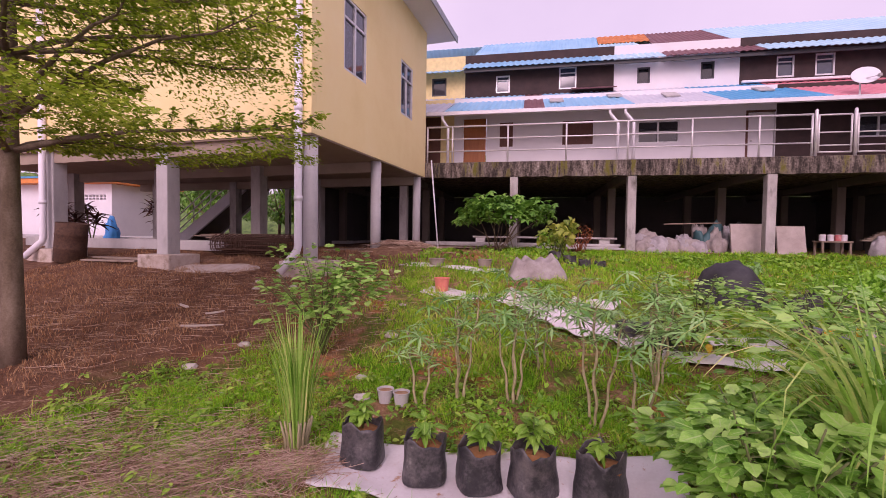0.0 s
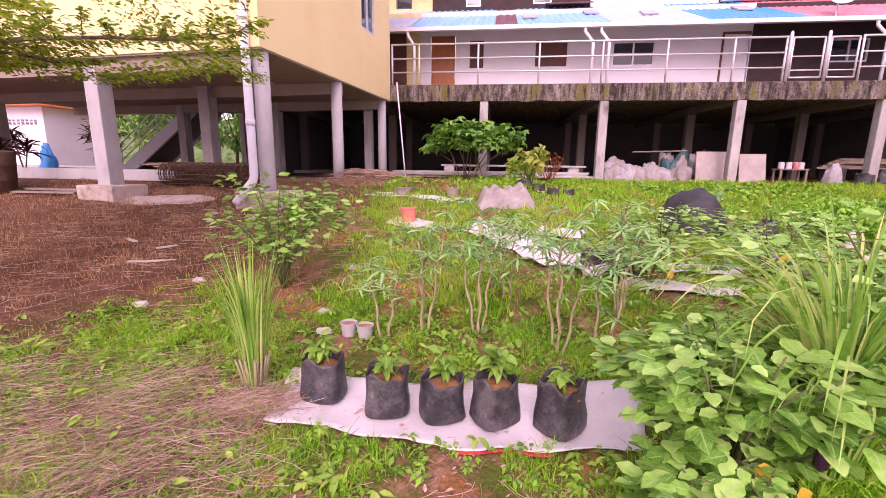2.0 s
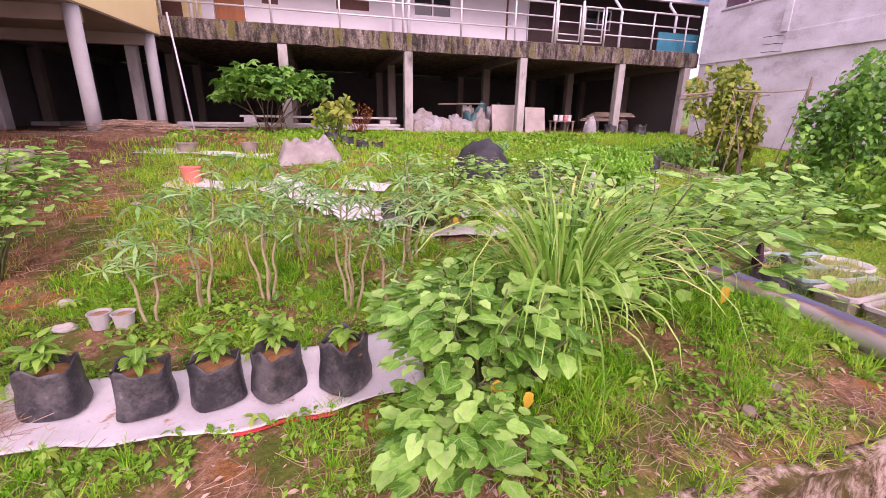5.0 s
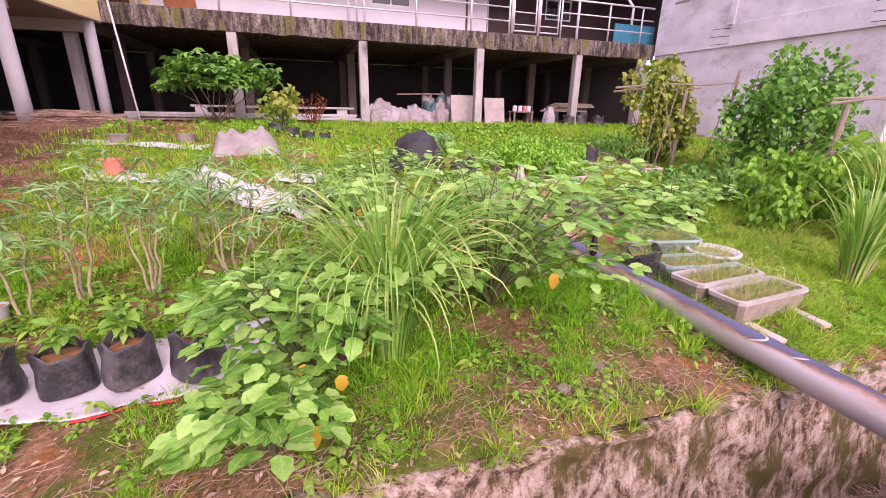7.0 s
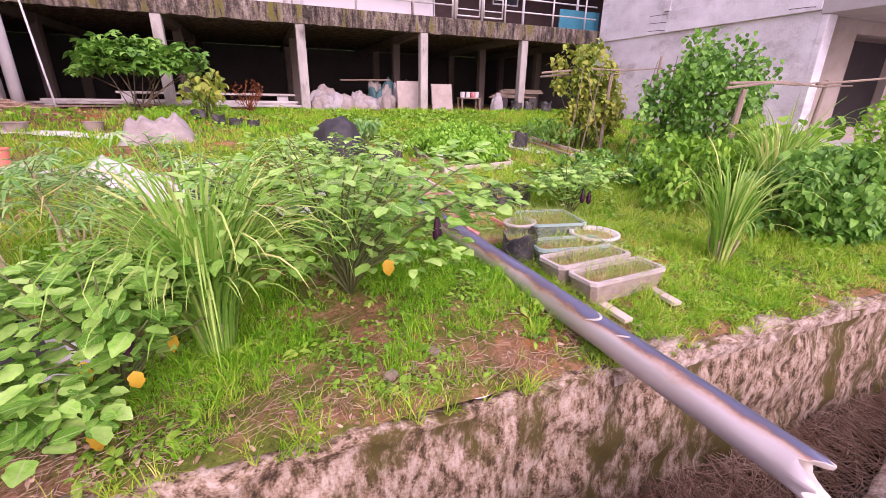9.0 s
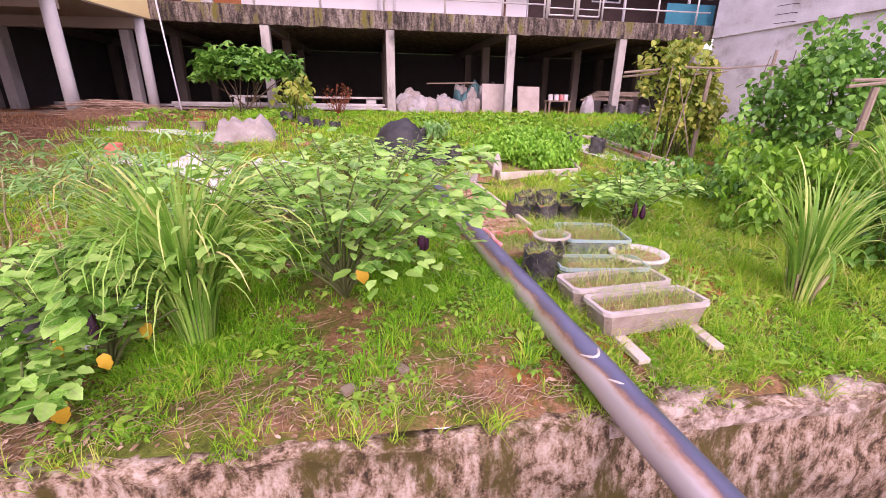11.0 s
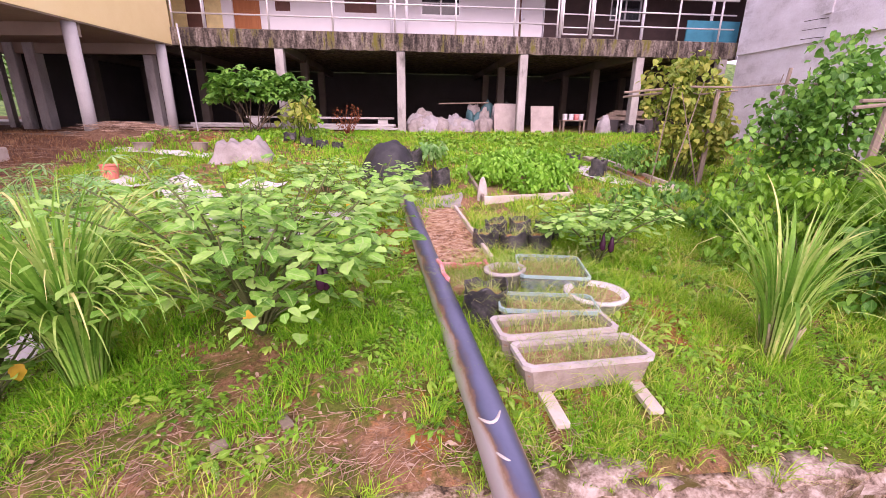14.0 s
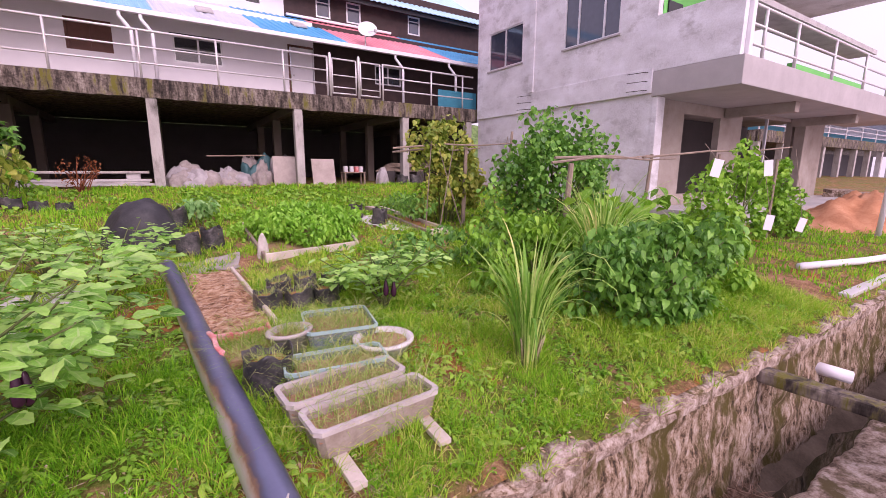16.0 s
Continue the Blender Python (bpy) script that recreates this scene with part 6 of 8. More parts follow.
def grow_bag(m, r, h, seed, label, plant=0, category="grow bag", group="", tall=0.5):
    """A black plastic grow bag, squarish and slumped, with soil and a seedling."""
    rnd = random.Random(seed)
    t = thing("grow_bag", label, category, m, group)
    bm = bmesh.new()
    seg = 28
    prof = [(0.55, 0.0), (0.98, 0.0), (1.04, 0.05), (1.0, 0.3), (0.97, 0.6), (0.98, 0.9), (1.0, 1.0), (0.97, 1.005), (0.94, 0.97), (0.93, 0.8), (0.9, 0.68), (0.5, 0.66)]
    rings = []
    for i, (q, z) in enumerate(prof):
        ring = []
        for k in range(seg):
            a = 2 * math.pi * k / seg
            sq = 1 / max(abs(math.cos(a)), abs(math.sin(a))) ** (0.55 if z < 0.5 else 0.3)
            top = z > 0.85
            lip = (0.09 * math.sin(3 * a + seed) + 0.05 * math.sin(7 * a + 2 * seed)) * h if top else 0
            ring.append(bm.verts.new((math.cos(a) * r * q * sq, math.sin(a) * r * q * sq * 0.9, z * h + lip)))
        rings.append(ring)
    for a, b in zip(rings, rings[1:]):
        for k in range(seg):
            bm.faces.new((a[k], a[(k + 1) % seg], b[(k + 1) % seg], b[k]))
    bm.faces.new(rings[0][::-1])
    crumpled(bm, 0.013, seed, 11, lambda c: 1 if c.z > 0.02 else 0.2)
    part("bag", bm, M_BAG, t, smooth=True)
    bm = lathe(bmesh.new(), [(r * 0.80, h * 0.62), (r * 0.84, h * 0.75), (r * 0.5, h * 0.78), (r * 0.1, h * 0.8)], 18)
    part("soil", crumpled(bm, 0.012, seed + 9, 20), M_CLAY, t, smooth=True)
    if plant:
        z0 = h * 0.76
        tops = []
        for b in range(3):
            a = b * 2.1 + seed
            e = Vector((math.cos(a) * 0.05 * (b > 0), math.sin(a) * 0.05 * (b > 0), z0 + tall * (1 if b == 0 else 0.7)))
            part("stem", tube(bmesh.new(), [(0, 0, z0 - 0.03), (0, 0, z0 + tall * 0.3), e], [0.005, 0.004, 0.002], 6), M_STEM, t, smooth=True)
            tops.append(e)
        for j in range(plant):
            e = tops[j % 3]
            a = j * 2.4 + rnd.uniform(-0.4, 0.4)
            p = Vector((0, 0, z0 + tall * 0.3)).lerp(e, 1.0 - 0.8 * (j // 3) / (plant / 3))
            leaf_part(t, CHILLI_LEAVES[rnd.randrange(3)], p, a, radians(rnd.uniform(-35, 22)), rnd.uniform(-0.4, 0.4), rnd.uniform(0.6, 1.15))
    return t


def cloth(name, label, pts, z_lift=0.012, seed=0, material=None, res=26, wave=0.012, category="cloth"):
    """A thin laid sheet over the ground between four corners, with uneven edges."""
    bm = bmesh.new()
    a, b, c, d = [Vector((*p, 0)) for p in pts]
    rows = []
    rnd = random.Random(seed)
    for i in range(res + 1):
        row = []
        for j in range(res + 1):
            u, v = i / res, j / res
            p = a.lerp(b, u).lerp(d.lerp(c, u), v)
            e = min(u, 1 - u, v, 1 - v)
            w = Vector((noise.noise(p * 3 + Vector((seed, 0, 0))), noise.noise(p * 3 + Vector((0, seed, 5))), 0)) * 0.07 * (1 - min(1, e * 6))
            p = p + w
            z = gz(p.x, p.y) + z_lift + wave * (1 + noise.noise(Vector((p.x * 5, p.y * 5, seed)))) + (0.02 * max(0, noise.noise(Vector((p.x * 9, p.y * 9, seed + 3)))) if e < 0.08 else 0)
            row.append(bm.verts.new((p.x, p.y, z)))
        rows.append(row)
    for r0, r1 in zip(rows, rows[1:]):
        for k in range(res):
            bm.faces.new((r0[k], r1[k], r1[k + 1], r0[k + 1]))
    ex = bmesh.ops.extrude_face_region(bm, geom=list(bm.faces))
    for v in ex["geom"]:
        if isinstance(v, bmesh.types.BMVert):
            v.co.z -= 0.004
    return part(name, bm, material or M_CLOTH, None, label, smooth=True, category=category)


cloth("sack_cloth", "white sack cloth stained with clay under the grow bags", ((-0.90, 1.96), (1.16, 1.93), (1.12, 2.50), (-0.95, 2.55)), seed=1)
cloth("sack_cloth_edge", "red printed border strip of the sack cloth", ((0.15, 1.925), (0.62, 1.92), (0.62, 1.94), (0.15, 1.945)), z_lift=0.004, seed=1, material=M_CLOTH_RED, res=10)
for k, (x, y, h, n, tall) in enumerate(((-0.665, 2.27, 0.25, 46, 0.19), (-0.26, 2.20, 0.24, 32, 0.17), (0.055, 2.22, 0.24, 36, 0.20), (0.355, 2.19, 0.25, 44, 0.25), (0.70, 2.14, 0.27, 24, 0.12))):
    grow_bag(pose(x, y, gz(x, y) + 0.03, 0, 0, 12 * k), 0.125, h, k + 1, "black plastic grow bag with clay and a chilli seedling", n, group="chilli bags on the cloth", tall=tall)

# cloths and sacks further back
cloth("sack_cloth", "white cloth strip lying in grass", ((-2.2, 8.1), (-0.2, 7.75), (-0.1, 8.05), (-2.1, 8.45)), seed=2)
cloth("sack_cloth", "white cloth piece beside a red bucket", ((-1.3, 6.2), (-0.3, 5.95), (-0.2, 6.3), (-1.2, 6.7)), seed=3)
cloth("sack_cloth", "long crumpled white cloth across the weeds", ((-0.1, 5.75), (1.35, 4.25), (1.75, 4.55), (0.1, 6.3)), seed=4, wave=0.07)
cloth("sack_cloth", "torn white cloth between the eggplants", ((1.5, 3.85), (2.35, 3.55), (2.5, 3.95), (1.6, 4.25)), seed=5, wave=0.03)
cloth("sack_cloth", "white cloth scrap under an eggplant", ((2.1, 4.45), (2.75, 4.3), (2.8, 4.6), (2.2, 4.75)), seed=6, wave=0.03)
cloth("sack_cloth", "white cloth under two potted plants", ((6.1, 7.75), (6.45, 6.0), (6.95, 6.1), (6.55, 7.85)), seed=7)
cloth("sack_cloth", "pale cloth piece in the grass", ((0.9, 6.0), (1.5, 5.8), (1.6, 6.1), (1.0, 6.35)), seed=8, wave=0.03)


def lump(name, label, x, y, rx, ry, h, seed, material, category, rough=0.12, m=None):
    bm = bmesh.new()
    bmesh.ops.create_icosphere(bm, subdivisions=4, radius=1)
    for v in bm.verts:
        n = noise.fractal(v.co * 1.6 + Vector((seed, seed, 0)), 0.9, 2.0, 4)
        v.co *= 1 + rough * n * 2
        v.co = Vector((v.co.x * rx, v.co.y * ry, max(-0.15, v.co.z) * h))
    ob = part(name, bm, material, None, label, smooth=True, category=category)
    ob.matrix_basis = pose(x, y, gz(x, y) - 0.0)
    return ob


lump("boulder", "rounded black boulder among the vegetables", 3.08, 6.4, 0.44, 0.40, 0.66, 3, M_BOULDER, "boulder", 0.055)


def draped(name, label, x0, x1, y0, y1, h, seed, material, category):
    """A cover sagging over a few humps down to the ground."""
    bm = bmesh.new()
    rows, nx, ny = [], 34, 18
    for i in range(nx + 1):
        row = []
        for j in range(ny + 1):
            u, v = i / nx, j / ny
            x, y = x0 + (x1 - x0) * u, y0 + (y1 - y0) * v
            e = min(1, min(u, 1 - u) * 7) * min(1, min(v, 1 - v) * 5)
            z = h * e * (0.86 + 0.10 * math.cos(u * 31 + 3 * v) + 0.12 * noise.noise(Vector((x * 5, y * 5, seed))))
            x += 0.05 * noise.noise(Vector((x * 5, y * 5, seed + 4)))
            row.append(bm.verts.new((x, y, gz(x, y) - 0.01 + z)))
        rows.append(row)
    for r0, r1 in zip(rows, rows[1:]):
        for k in range(ny):
            bm.faces.new((r0[k], r1[k], r1[k + 1], r0[k + 1]))
    return part(name, bm, material, None, label, smooth=True, category=category)


draped("sacking_cover", "grey sacking draped over a low heap", -0.02, 1.0, 7.3, 7.9, 0.36, 5, M_GREY_SACK, "covered heap")


def pail(name, label, x, y, r, h, material, category="bucket", soil=True):
    t = thing(name, label, category, pose(x, y, gz(x, y)))
    bm = lathe(bmesh.new(), [(r * 0.78, 0), (r * 0.8, 0.01), (r, h * 0.94), (r * 1.08, h * 0.95), (r * 1.08, h), (r * 0.95, h), (r * 0.9, h * 0.8), (r * 0.5, h * 0.78)], 22)
    part("body", bm, material, t, smooth=False)
    if soil:
        part("soil", lathe(bmesh.new(), [(r * 0.92, h * 0.7), (r * 0.9, h * 0.86), (r * 0.1, h * 0.9)], 14), M_BED_SOIL, t)
    return t


pail("bucket", "faded red plastic bucket on its cloth", -1.0, 6.45, 0.12, 0.22, plain("faded_red_plastic", (0.72, 0.22, 0.16), rough=0.45), soil=False)
pail("plant_pot", "beige plant pot on a white cloth", -1.45, 8.2, 0.16, 0.15, M_PLANTER, "plant pot")
pail("plant_pot", "beige plant pot in the grass", -0.5, 8.3, 0.14, 0.16, M_PLANTER, "plant pot")
for k, (x, y) in enumerate(((-0.80, 3.1), (-0.66, 3.08))):
    pail("plant_pot", "small grey concrete pot in the weeds", x, y, 0.065, 0.11, M_CONC, "plant pot")

# ---- the pipe that spans the drain ----
def long_pipe():
    a, b = Vector((3.32, 5.25, 0.425)), Vector((3.757, 0.18, 0.168))
    d = (b - a).normalized()
    t = thing("long_pipe", "long black pipe with rusty patches reaching over the drain", "pipe", None)
    side = d.cross(Vector((0, 0, 1))).normalized()
    up = side.cross(d)
    r, seg = 0.086, 40
    bm = bmesh.new()
    rings = []
    n = 46
    for i in range(n + 1):
        s = i / n
        rings.append([bm.verts.new(a.lerp(b, s) + (side * math.cos(q) + up * math.sin(q)) * (r + 0.0015 * math.sin(s * 40 + 3 * q))) for q in (2 * math.pi * k / seg for k in range(seg))])
    # torn mouth: some strips run on, bent outwards
    rnd = random.Random(3)
    lip = []
    for k in range(seg):
        q = 2 * math.pi * k / seg
        ln = 0.05 + 0.07 * max(0, math.sin(q * 1.0 + 2.6)) + 0.03 * math.sin(5 * q) + rnd.uniform(-0.012, 0.012)
        lip.append(bm.verts.new(b + d * ln + (side * math.cos(q) + up * math.sin(q)) * (r * (1 + 0.9 * ln))))
    rings.append(lip)
    inner = [bm.verts.new(v.co - (v.co - b - d * (v.co - b).dot(d)).normalized() * 0.008) for v in lip]
    rings.append(inner)
    for s in (0.0, 0.5, 1.6):
        rings.append([bm.verts.new(b - d * s + (side * math.cos(2 * math.pi * k / seg) + up * math.sin(2 * math.pi * k / seg)) * (r - 0.009)) for k in range(seg)])
    for x, y in zip(rings, rings[1:]):
        for k in range(seg):
            bm.faces.new((x[k], x[(k + 1) % seg], y[(k + 1) % seg], y[k]))
    for f in bm.faces:
        f.smooth = True
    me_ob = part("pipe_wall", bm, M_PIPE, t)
    me_ob.data.materials.append(M_PIPE_IN)
    axes = Matrix((side, up, d)).transposed().to_4x4()
    axes.translation = a
    me_ob.data.transform(axes.inverted())
    me_ob.matrix_basis = axes
    for f in me_ob.data.polygons:
        if f.index >= seg * (n + 1):
            f.material_index = 1
    part("far_cap", lathe(bmesh.new(), [(0.0855, 0), (0.09, 0.002), (0.09, 0.03), (0.05, 0.035)], 28, m=Matrix.Translation(a) @ (-d).to_track_quat("Z", "Y").to_matrix().to_4x4() @ Matrix.Translation((0, 0, -0.01))), M_PIPE, t)
    for at, q0, steps, w in ((0.795, 0.75, 9, 0.009), (0.835, 1.0, 4, 0.007), (0.12, 1.2, 4, 0.004)):
        bm = tube(bmesh.new(), [a.lerp(b, at + 0.012 * math.sin(k * 0.4)) + (side * math.cos(q0 + 0.15 * k) + up * math.sin(q0 + 0.15 * k)) * (r - 0.002) for k in range(steps)], [w * (0.35 + 0.65 * math.sin(math.pi * (k + 0.5) / steps)) for k in range(steps)], 6)
        part("scar", bm, M_PIPE_IN, t, "pale scraped scar on the pipe")
    return t


long_pipe()


# ---- planters, tubs and bags beside the pipe ----
def planter(x, y, z, yaw, w, d, h, label, body, rim, wall=0.019, soil=M_BED_SOIL):
    t = thing("planter_box", label, "planter", pose(x, y, z, 0, 0, yaw))
    bm = bmesh.new()

    def loop(sx, sy, zz):
        c = 0.03
        return [bm.verts.new(p) for p in ((-sx + c, -sy, zz), (sx - c, -sy, zz), (sx, -sy + c, zz), (sx, sy - c, zz), (sx - c, sy, zz), (-sx + c, sy, zz), (-sx, sy - c, zz), (-sx, -sy + c, zz))]
    W, D = w / 2, d / 2
    L = [loop(W * 0.9, D * 0.86, 0), loop(W * 0.97, D * 0.96, h * 0.86), loop(W * 0.97 - wall, D * 0.96 - wall, h * 0.86), loop(W * 0.9 - wall, D * 0.86 - wall, 0.02)]
    for a, b in zip(L, L[1:]):
        for k in range(8):
            bm.faces.new((a[k], a[(k + 1) % 8], b[(k + 1) % 8], b[k]))
    bm.faces.new(L[0][::-1])
    bm.faces.new(L[-1])
    part("body", bm, body, t)
    bm = bmesh.new()
    L = [loop(W, D, h * 0.84), loop(W, D, h), loop(W - wall * 1.3, D - wall * 1.3, h), loop(W - wall * 1.3, D - wall * 1.3, h * 0.84)]
    for a, b in zip(L, L[1:] + L[:1]):
        for k in range(8):
            bm.faces.new((a[k], a[(k + 1) % 8], b[(k + 1) % 8], b[k]))
    part("rim", bm, rim, t)
    bm = bmesh.new()
    n = 12
    g = [[bm.verts.new((-W * 0.93 + 1.86 * W * i / n, -D * 0.9 + 1.8 * D * j / n, h * 0.62 + 0.02 * noise.noise(Vector((i * 0.7, j * 0.7, x * 5))))) for j in range(n + 1)] for i in range(n + 1)]
    for p, q in zip(g, g[1:]):
        for k in range(n):
            bm.faces.new((p[k], q[k], q[k + 1], p[k + 1]))
    part("soil", bm, soil, t, smooth=True)
    tuft(t, W * 0.88, D * 0.84, h * 0.64, int(330 * w * d / 0.17), int(x * 100 + y * 10))
    return t


def tuft(t, W, D, z, n, seed, hmax=0.14, material=None, round_=False):
    """Thin grass-like chives growing in a container."""
    rnd = np.random.default_rng(seed)
    x, y = rnd.uniform(-W, W, n), rnd.uniform(-D, D, n)
    if round_:
        k = (x / W) ** 2 + (y / D) ** 2 < 1
        x, y = x[k], y[k]
    co, fa = blades(rnd, x, y, np.full(len(x), z), rnd.uniform(0.3, 1, len(x)) ** 1.5 * hmax * 1.5, rnd.uniform(0.0012, 0.0024, len(x)), 3.2)
    link("chive_tuft", np_mesh("chive_tuft", co, fa), material or M_CHIVE, t, kind="stuff")


def blades(rnd, x, y, z, h, w, bend=0.6, az=None):
    """Many curved three-triangle blades."""
    n = len(x)
    az = rnd.uniform(0, 2 * np.pi, n) if az is None else az
    dx, dy = np.cos(az), np.sin(az)
    ln = h * rnd.uniform(0.1, bend, n)
    fx = rnd.uniform(0, 2 * np.pi, n)
    sx, sy = np.cos(fx) * w, np.sin(fx) * w
    P = lambda ox, oy, oz: np.stack([x + ox, y + oy, z + oz], 1)
    v = np.stack([P(-sx, -sy, -0.01), P(sx, sy, -0.01), P(sx * .8 + dx * ln * .35, sy * .8 + dy * ln * .35, h * .6), P(-sx * .8 + dx * ln * .35, -sy * .8 + dy * ln * .35, h * .6), P(dx * ln, dy * ln, h * rnd.uniform(0.75, 1.0, n))], 1).reshape(-1, 3)
    b = (np.arange(n) * 5)[:, None]
    f = np.stack([b + np.array([0, 1, 2]), b + np.array([0, 2, 3]), b + np.array([3, 2, 4])], 1).reshape(-1, 3)
    return v, f


M_CHIVE = mat("chive_blades", [(0.3, (0.16, 0.32, 0.04)), (0.6, (0.32, 0.50, 0.09)), (0.9, (0.60, 0.58, 0.24))], scale=5, rough=0.5, bump=0, island=0.6, trans=0.3)

planter(4.215, 1.625, 0.185, 5, 0.71, 0.26, 0.155, "dirty white foam planter of wispy chives on planks", M_PLANTER, M_PLANTER_RIM)
planter(4.15, 1.885, 0.20, 5, 0.70, 0.26, 0.165, "foam planter of chives behind its twin", M_PLANTER, M_PLANTER_RIM)
planter(4.20, 2.16, 0.22, -8, 0.62, 0.28, 0.15, "clear plastic tray overgrown with chives", M_CLEAR_TUB, M_BLUE_TUB, 0.010)
planter(4.40, 2.70, gz(4.40, 2.70), -10, 0.50, 0.50, 0.14, "clear bluish plastic tub overgrown with grass", M_CLEAR_TUB, M_BLUE_TUB, 0.010)


def basin():
    x, y = 4.59, 2.31
    t = thing("round_basin", "white round basin filled with soil and grass", "basin", pose(x, y, gz(x, y)))
    part("body", lathe(bmesh.new(), [(0.14, 0), (0.15, 0.0), (0.195, 0.10), (0.212, 0.105), (0.212, 0.125), (0.18, 0.125), (0.168, 0.09), (0.06, 0.08)], 40), M_BASIN, t, smooth=True)
    part("soil", lathe(bmesh.new(), [(0.17, 0.07), (0.165, 0.095), (0.02, 0.1)], 24), M_BED_SOIL, t)
    tuft(t, 0.15, 0.15, 0.09, 180, 77, 0.11, round_=True)
    x, y = 4.03, 2.62
    t = thing("square_pot", "beige square pot of chives", "plant pot", pose(x, y, gz(x, y), 0, 0, 20))
    part("body", lathe(bmesh.new(), [(0.09, 0), (0.10, 0.0), (0.135, 0.17), (0.155, 0.172), (0.155, 0.195), (0.13, 0.195), (0.12, 0.15), (0.05, 0.14)], 24, 1.05, 0.85), M_PLANTER_RIM, t, smooth=True)
    part("soil", lathe(bmesh.new(), [(0.12, 0.12), (0.118, 0.155), (0.02, 0.16)], 20, 1.05, 0.85), M_BED_SOIL, t)
    tuft(t, 0.1, 0.09, 0.15, 240, 78, 0.16, round_=True)


basin()
for k, (x, y, w) in enumerate(((3.98, 1.65, 0.07), (4.475, 1.70, 0.07))):
    t = tagged(part("plank", newbox(-w / 2, w / 2, -0.38, 0.6, 0, 0.028, bevel=0.004), M_PALE_WOOD, None, "pale plank under the foam planters", category="plank"), group="planks under planters")
    t.matrix_basis = pose(x, y, 0.165 + 0.012 * k, 3, 0, 4 if k == 0 else 0)
crate = thing("red_sack", "torn red and white plastic sack holding grass", "sack", pose(3.77, 2.78, gz(3.77, 2.78), 0, 0, 4))
for nm, a in (("side", (-0.2, -0.17, -0.2, 0.2, 0, 0.15)), ("side", (0.17, 0.2, -0.2, 0.2, 0, 0.14)), ("side", (-0.168, 0.168, 0.17, 0.2, 0, 0.12))):
    bm = newbox(*a, bevel=0.012)
    bmesh.ops.subdivide_edges(bm, edges=bm.edges, cuts=3, use_grid_fill=True)
    part(nm, crumpled(bm, 0.03, 5, 12), M_RED_PLASTIC, crate, smooth=True)
part("soil", newbox(-0.168, 0.168, -0.2, 0.168, 0, 0.06), M_BED_SOIL, crate)
tuft(crate, 0.16, 0.18, 0.05, 420, 79, 0.12)
b = grow_bag(pose(3.83, 2.28, gz(3.83, 2.28), 0, 0, 30), 0.14, 0.245, 21, "open black plastic bag of chives beside the pipe")
tuft(b, 0.08, 0.08, 0.14, 200, 80, 0.14)
for k, (x, y) in enumerate(((4.05, 3.5), (4.3, 3.42), (4.55, 3.5), (4.2, 3.75), (4.45, 3.8), (4.7, 3.72))):
    b = grow_bag(pose(x, y, gz(x, y), 0, 0, 20 * k), 0.12, 0.18, 30 + k, "slumped black grow bag of grass", group="bags behind the tub")
    tuft(b, 0.08, 0.08, 0.13, 90, 90 + k, 0.12)
for k, (x, y, h) in enumerate(((3.55, 5.75, 0.27), (3.83, 5.98, 0.27), (3.5, 7.6, 0.3), (6.33, 7.35, 0.26), (6.52, 6.68, 0.28))):
    grow_bag(pose(x, y, gz(x, y), 0, 0, 33 * k), 0.13, h, 50 + k, "black grow bag with a small leafy plant", 14, tall=0.2)
for k, (x, y) in enumerate(((1.38, 4.62), (1.62, 4.35), (1.5, 4.5))):
    grow_bag(pose(x, y, gz(x, y) + 0.1 * (k == 2), 70 if k == 2 else 0, 0, 40 * k), 0.14, 0.2, 60 + k, "crumpled empty black grow bag on cloth")
for k in range(4):
    x, y = 0.9 + 0.32 * k, 9.3 + 0.05 * k
    grow_bag(pose(x, y, gz(x, y), 0, 0, 25 * k), 0.13, 0.17, 70 + k, "low black grow bag in a row near the posts", 6, tall=0.1, group="row of low bags")


def timber_bed(name, label, corners, w, h, soil, sides=(0, 1, 2, 3)):
    t = thing(name, label, "garden bed")
    bm = bmesh.new()
    c = [Vector((*p, gz(*p))) for p in corners]
    n = 14
    g = [[bm.verts.new((q := c[0].lerp(c[1], i / n).lerp(c[3].lerp(c[2], i / n), j / n)) + Vector((0, 0, 0.035 + 0.03 * noise.noise(q * 6)))) for j in range(n + 1)] for i in range(n + 1)]
    for p, q in zip(g, g[1:]):
        for k in range(n):
            bm.faces.new((p[k], q[k], q[k + 1], p[k + 1]))
    part("soil", bm, soil, t, smooth=True)
    for k in sides:
        a, b = c[k], c[(k + 1) % 4]
        d = (b - a).normalized()
        s = Vector((-d.y, d.x, 0)) * w / 2
        bm = bmesh.new()
        lo, hi = Vector((0, 0, -0.05)), Vector((0, 0, h))
        v = [bm.verts.new(p) for p in (a - s + lo, a + s + lo, a + s + hi, a - s + hi, b - s + lo, b + s + lo, b + s + hi, b - s + hi)]
        for q in ((0, 1, 2, 3), (7, 6, 5, 4), (0, 4, 5, 1), (1, 5, 6, 2), (2, 6, 7, 3), (3, 7, 4, 0)):
            bm.faces.new([v[i] for i in q])
        bmesh.ops.bevel(bm, geom=list(bm.edges), offset=0.006, segments=1, affect="EDGES")
        part("board", bm, M_PALE_WOOD if k != 3 else M_WOOD_OLD, t)
    return t


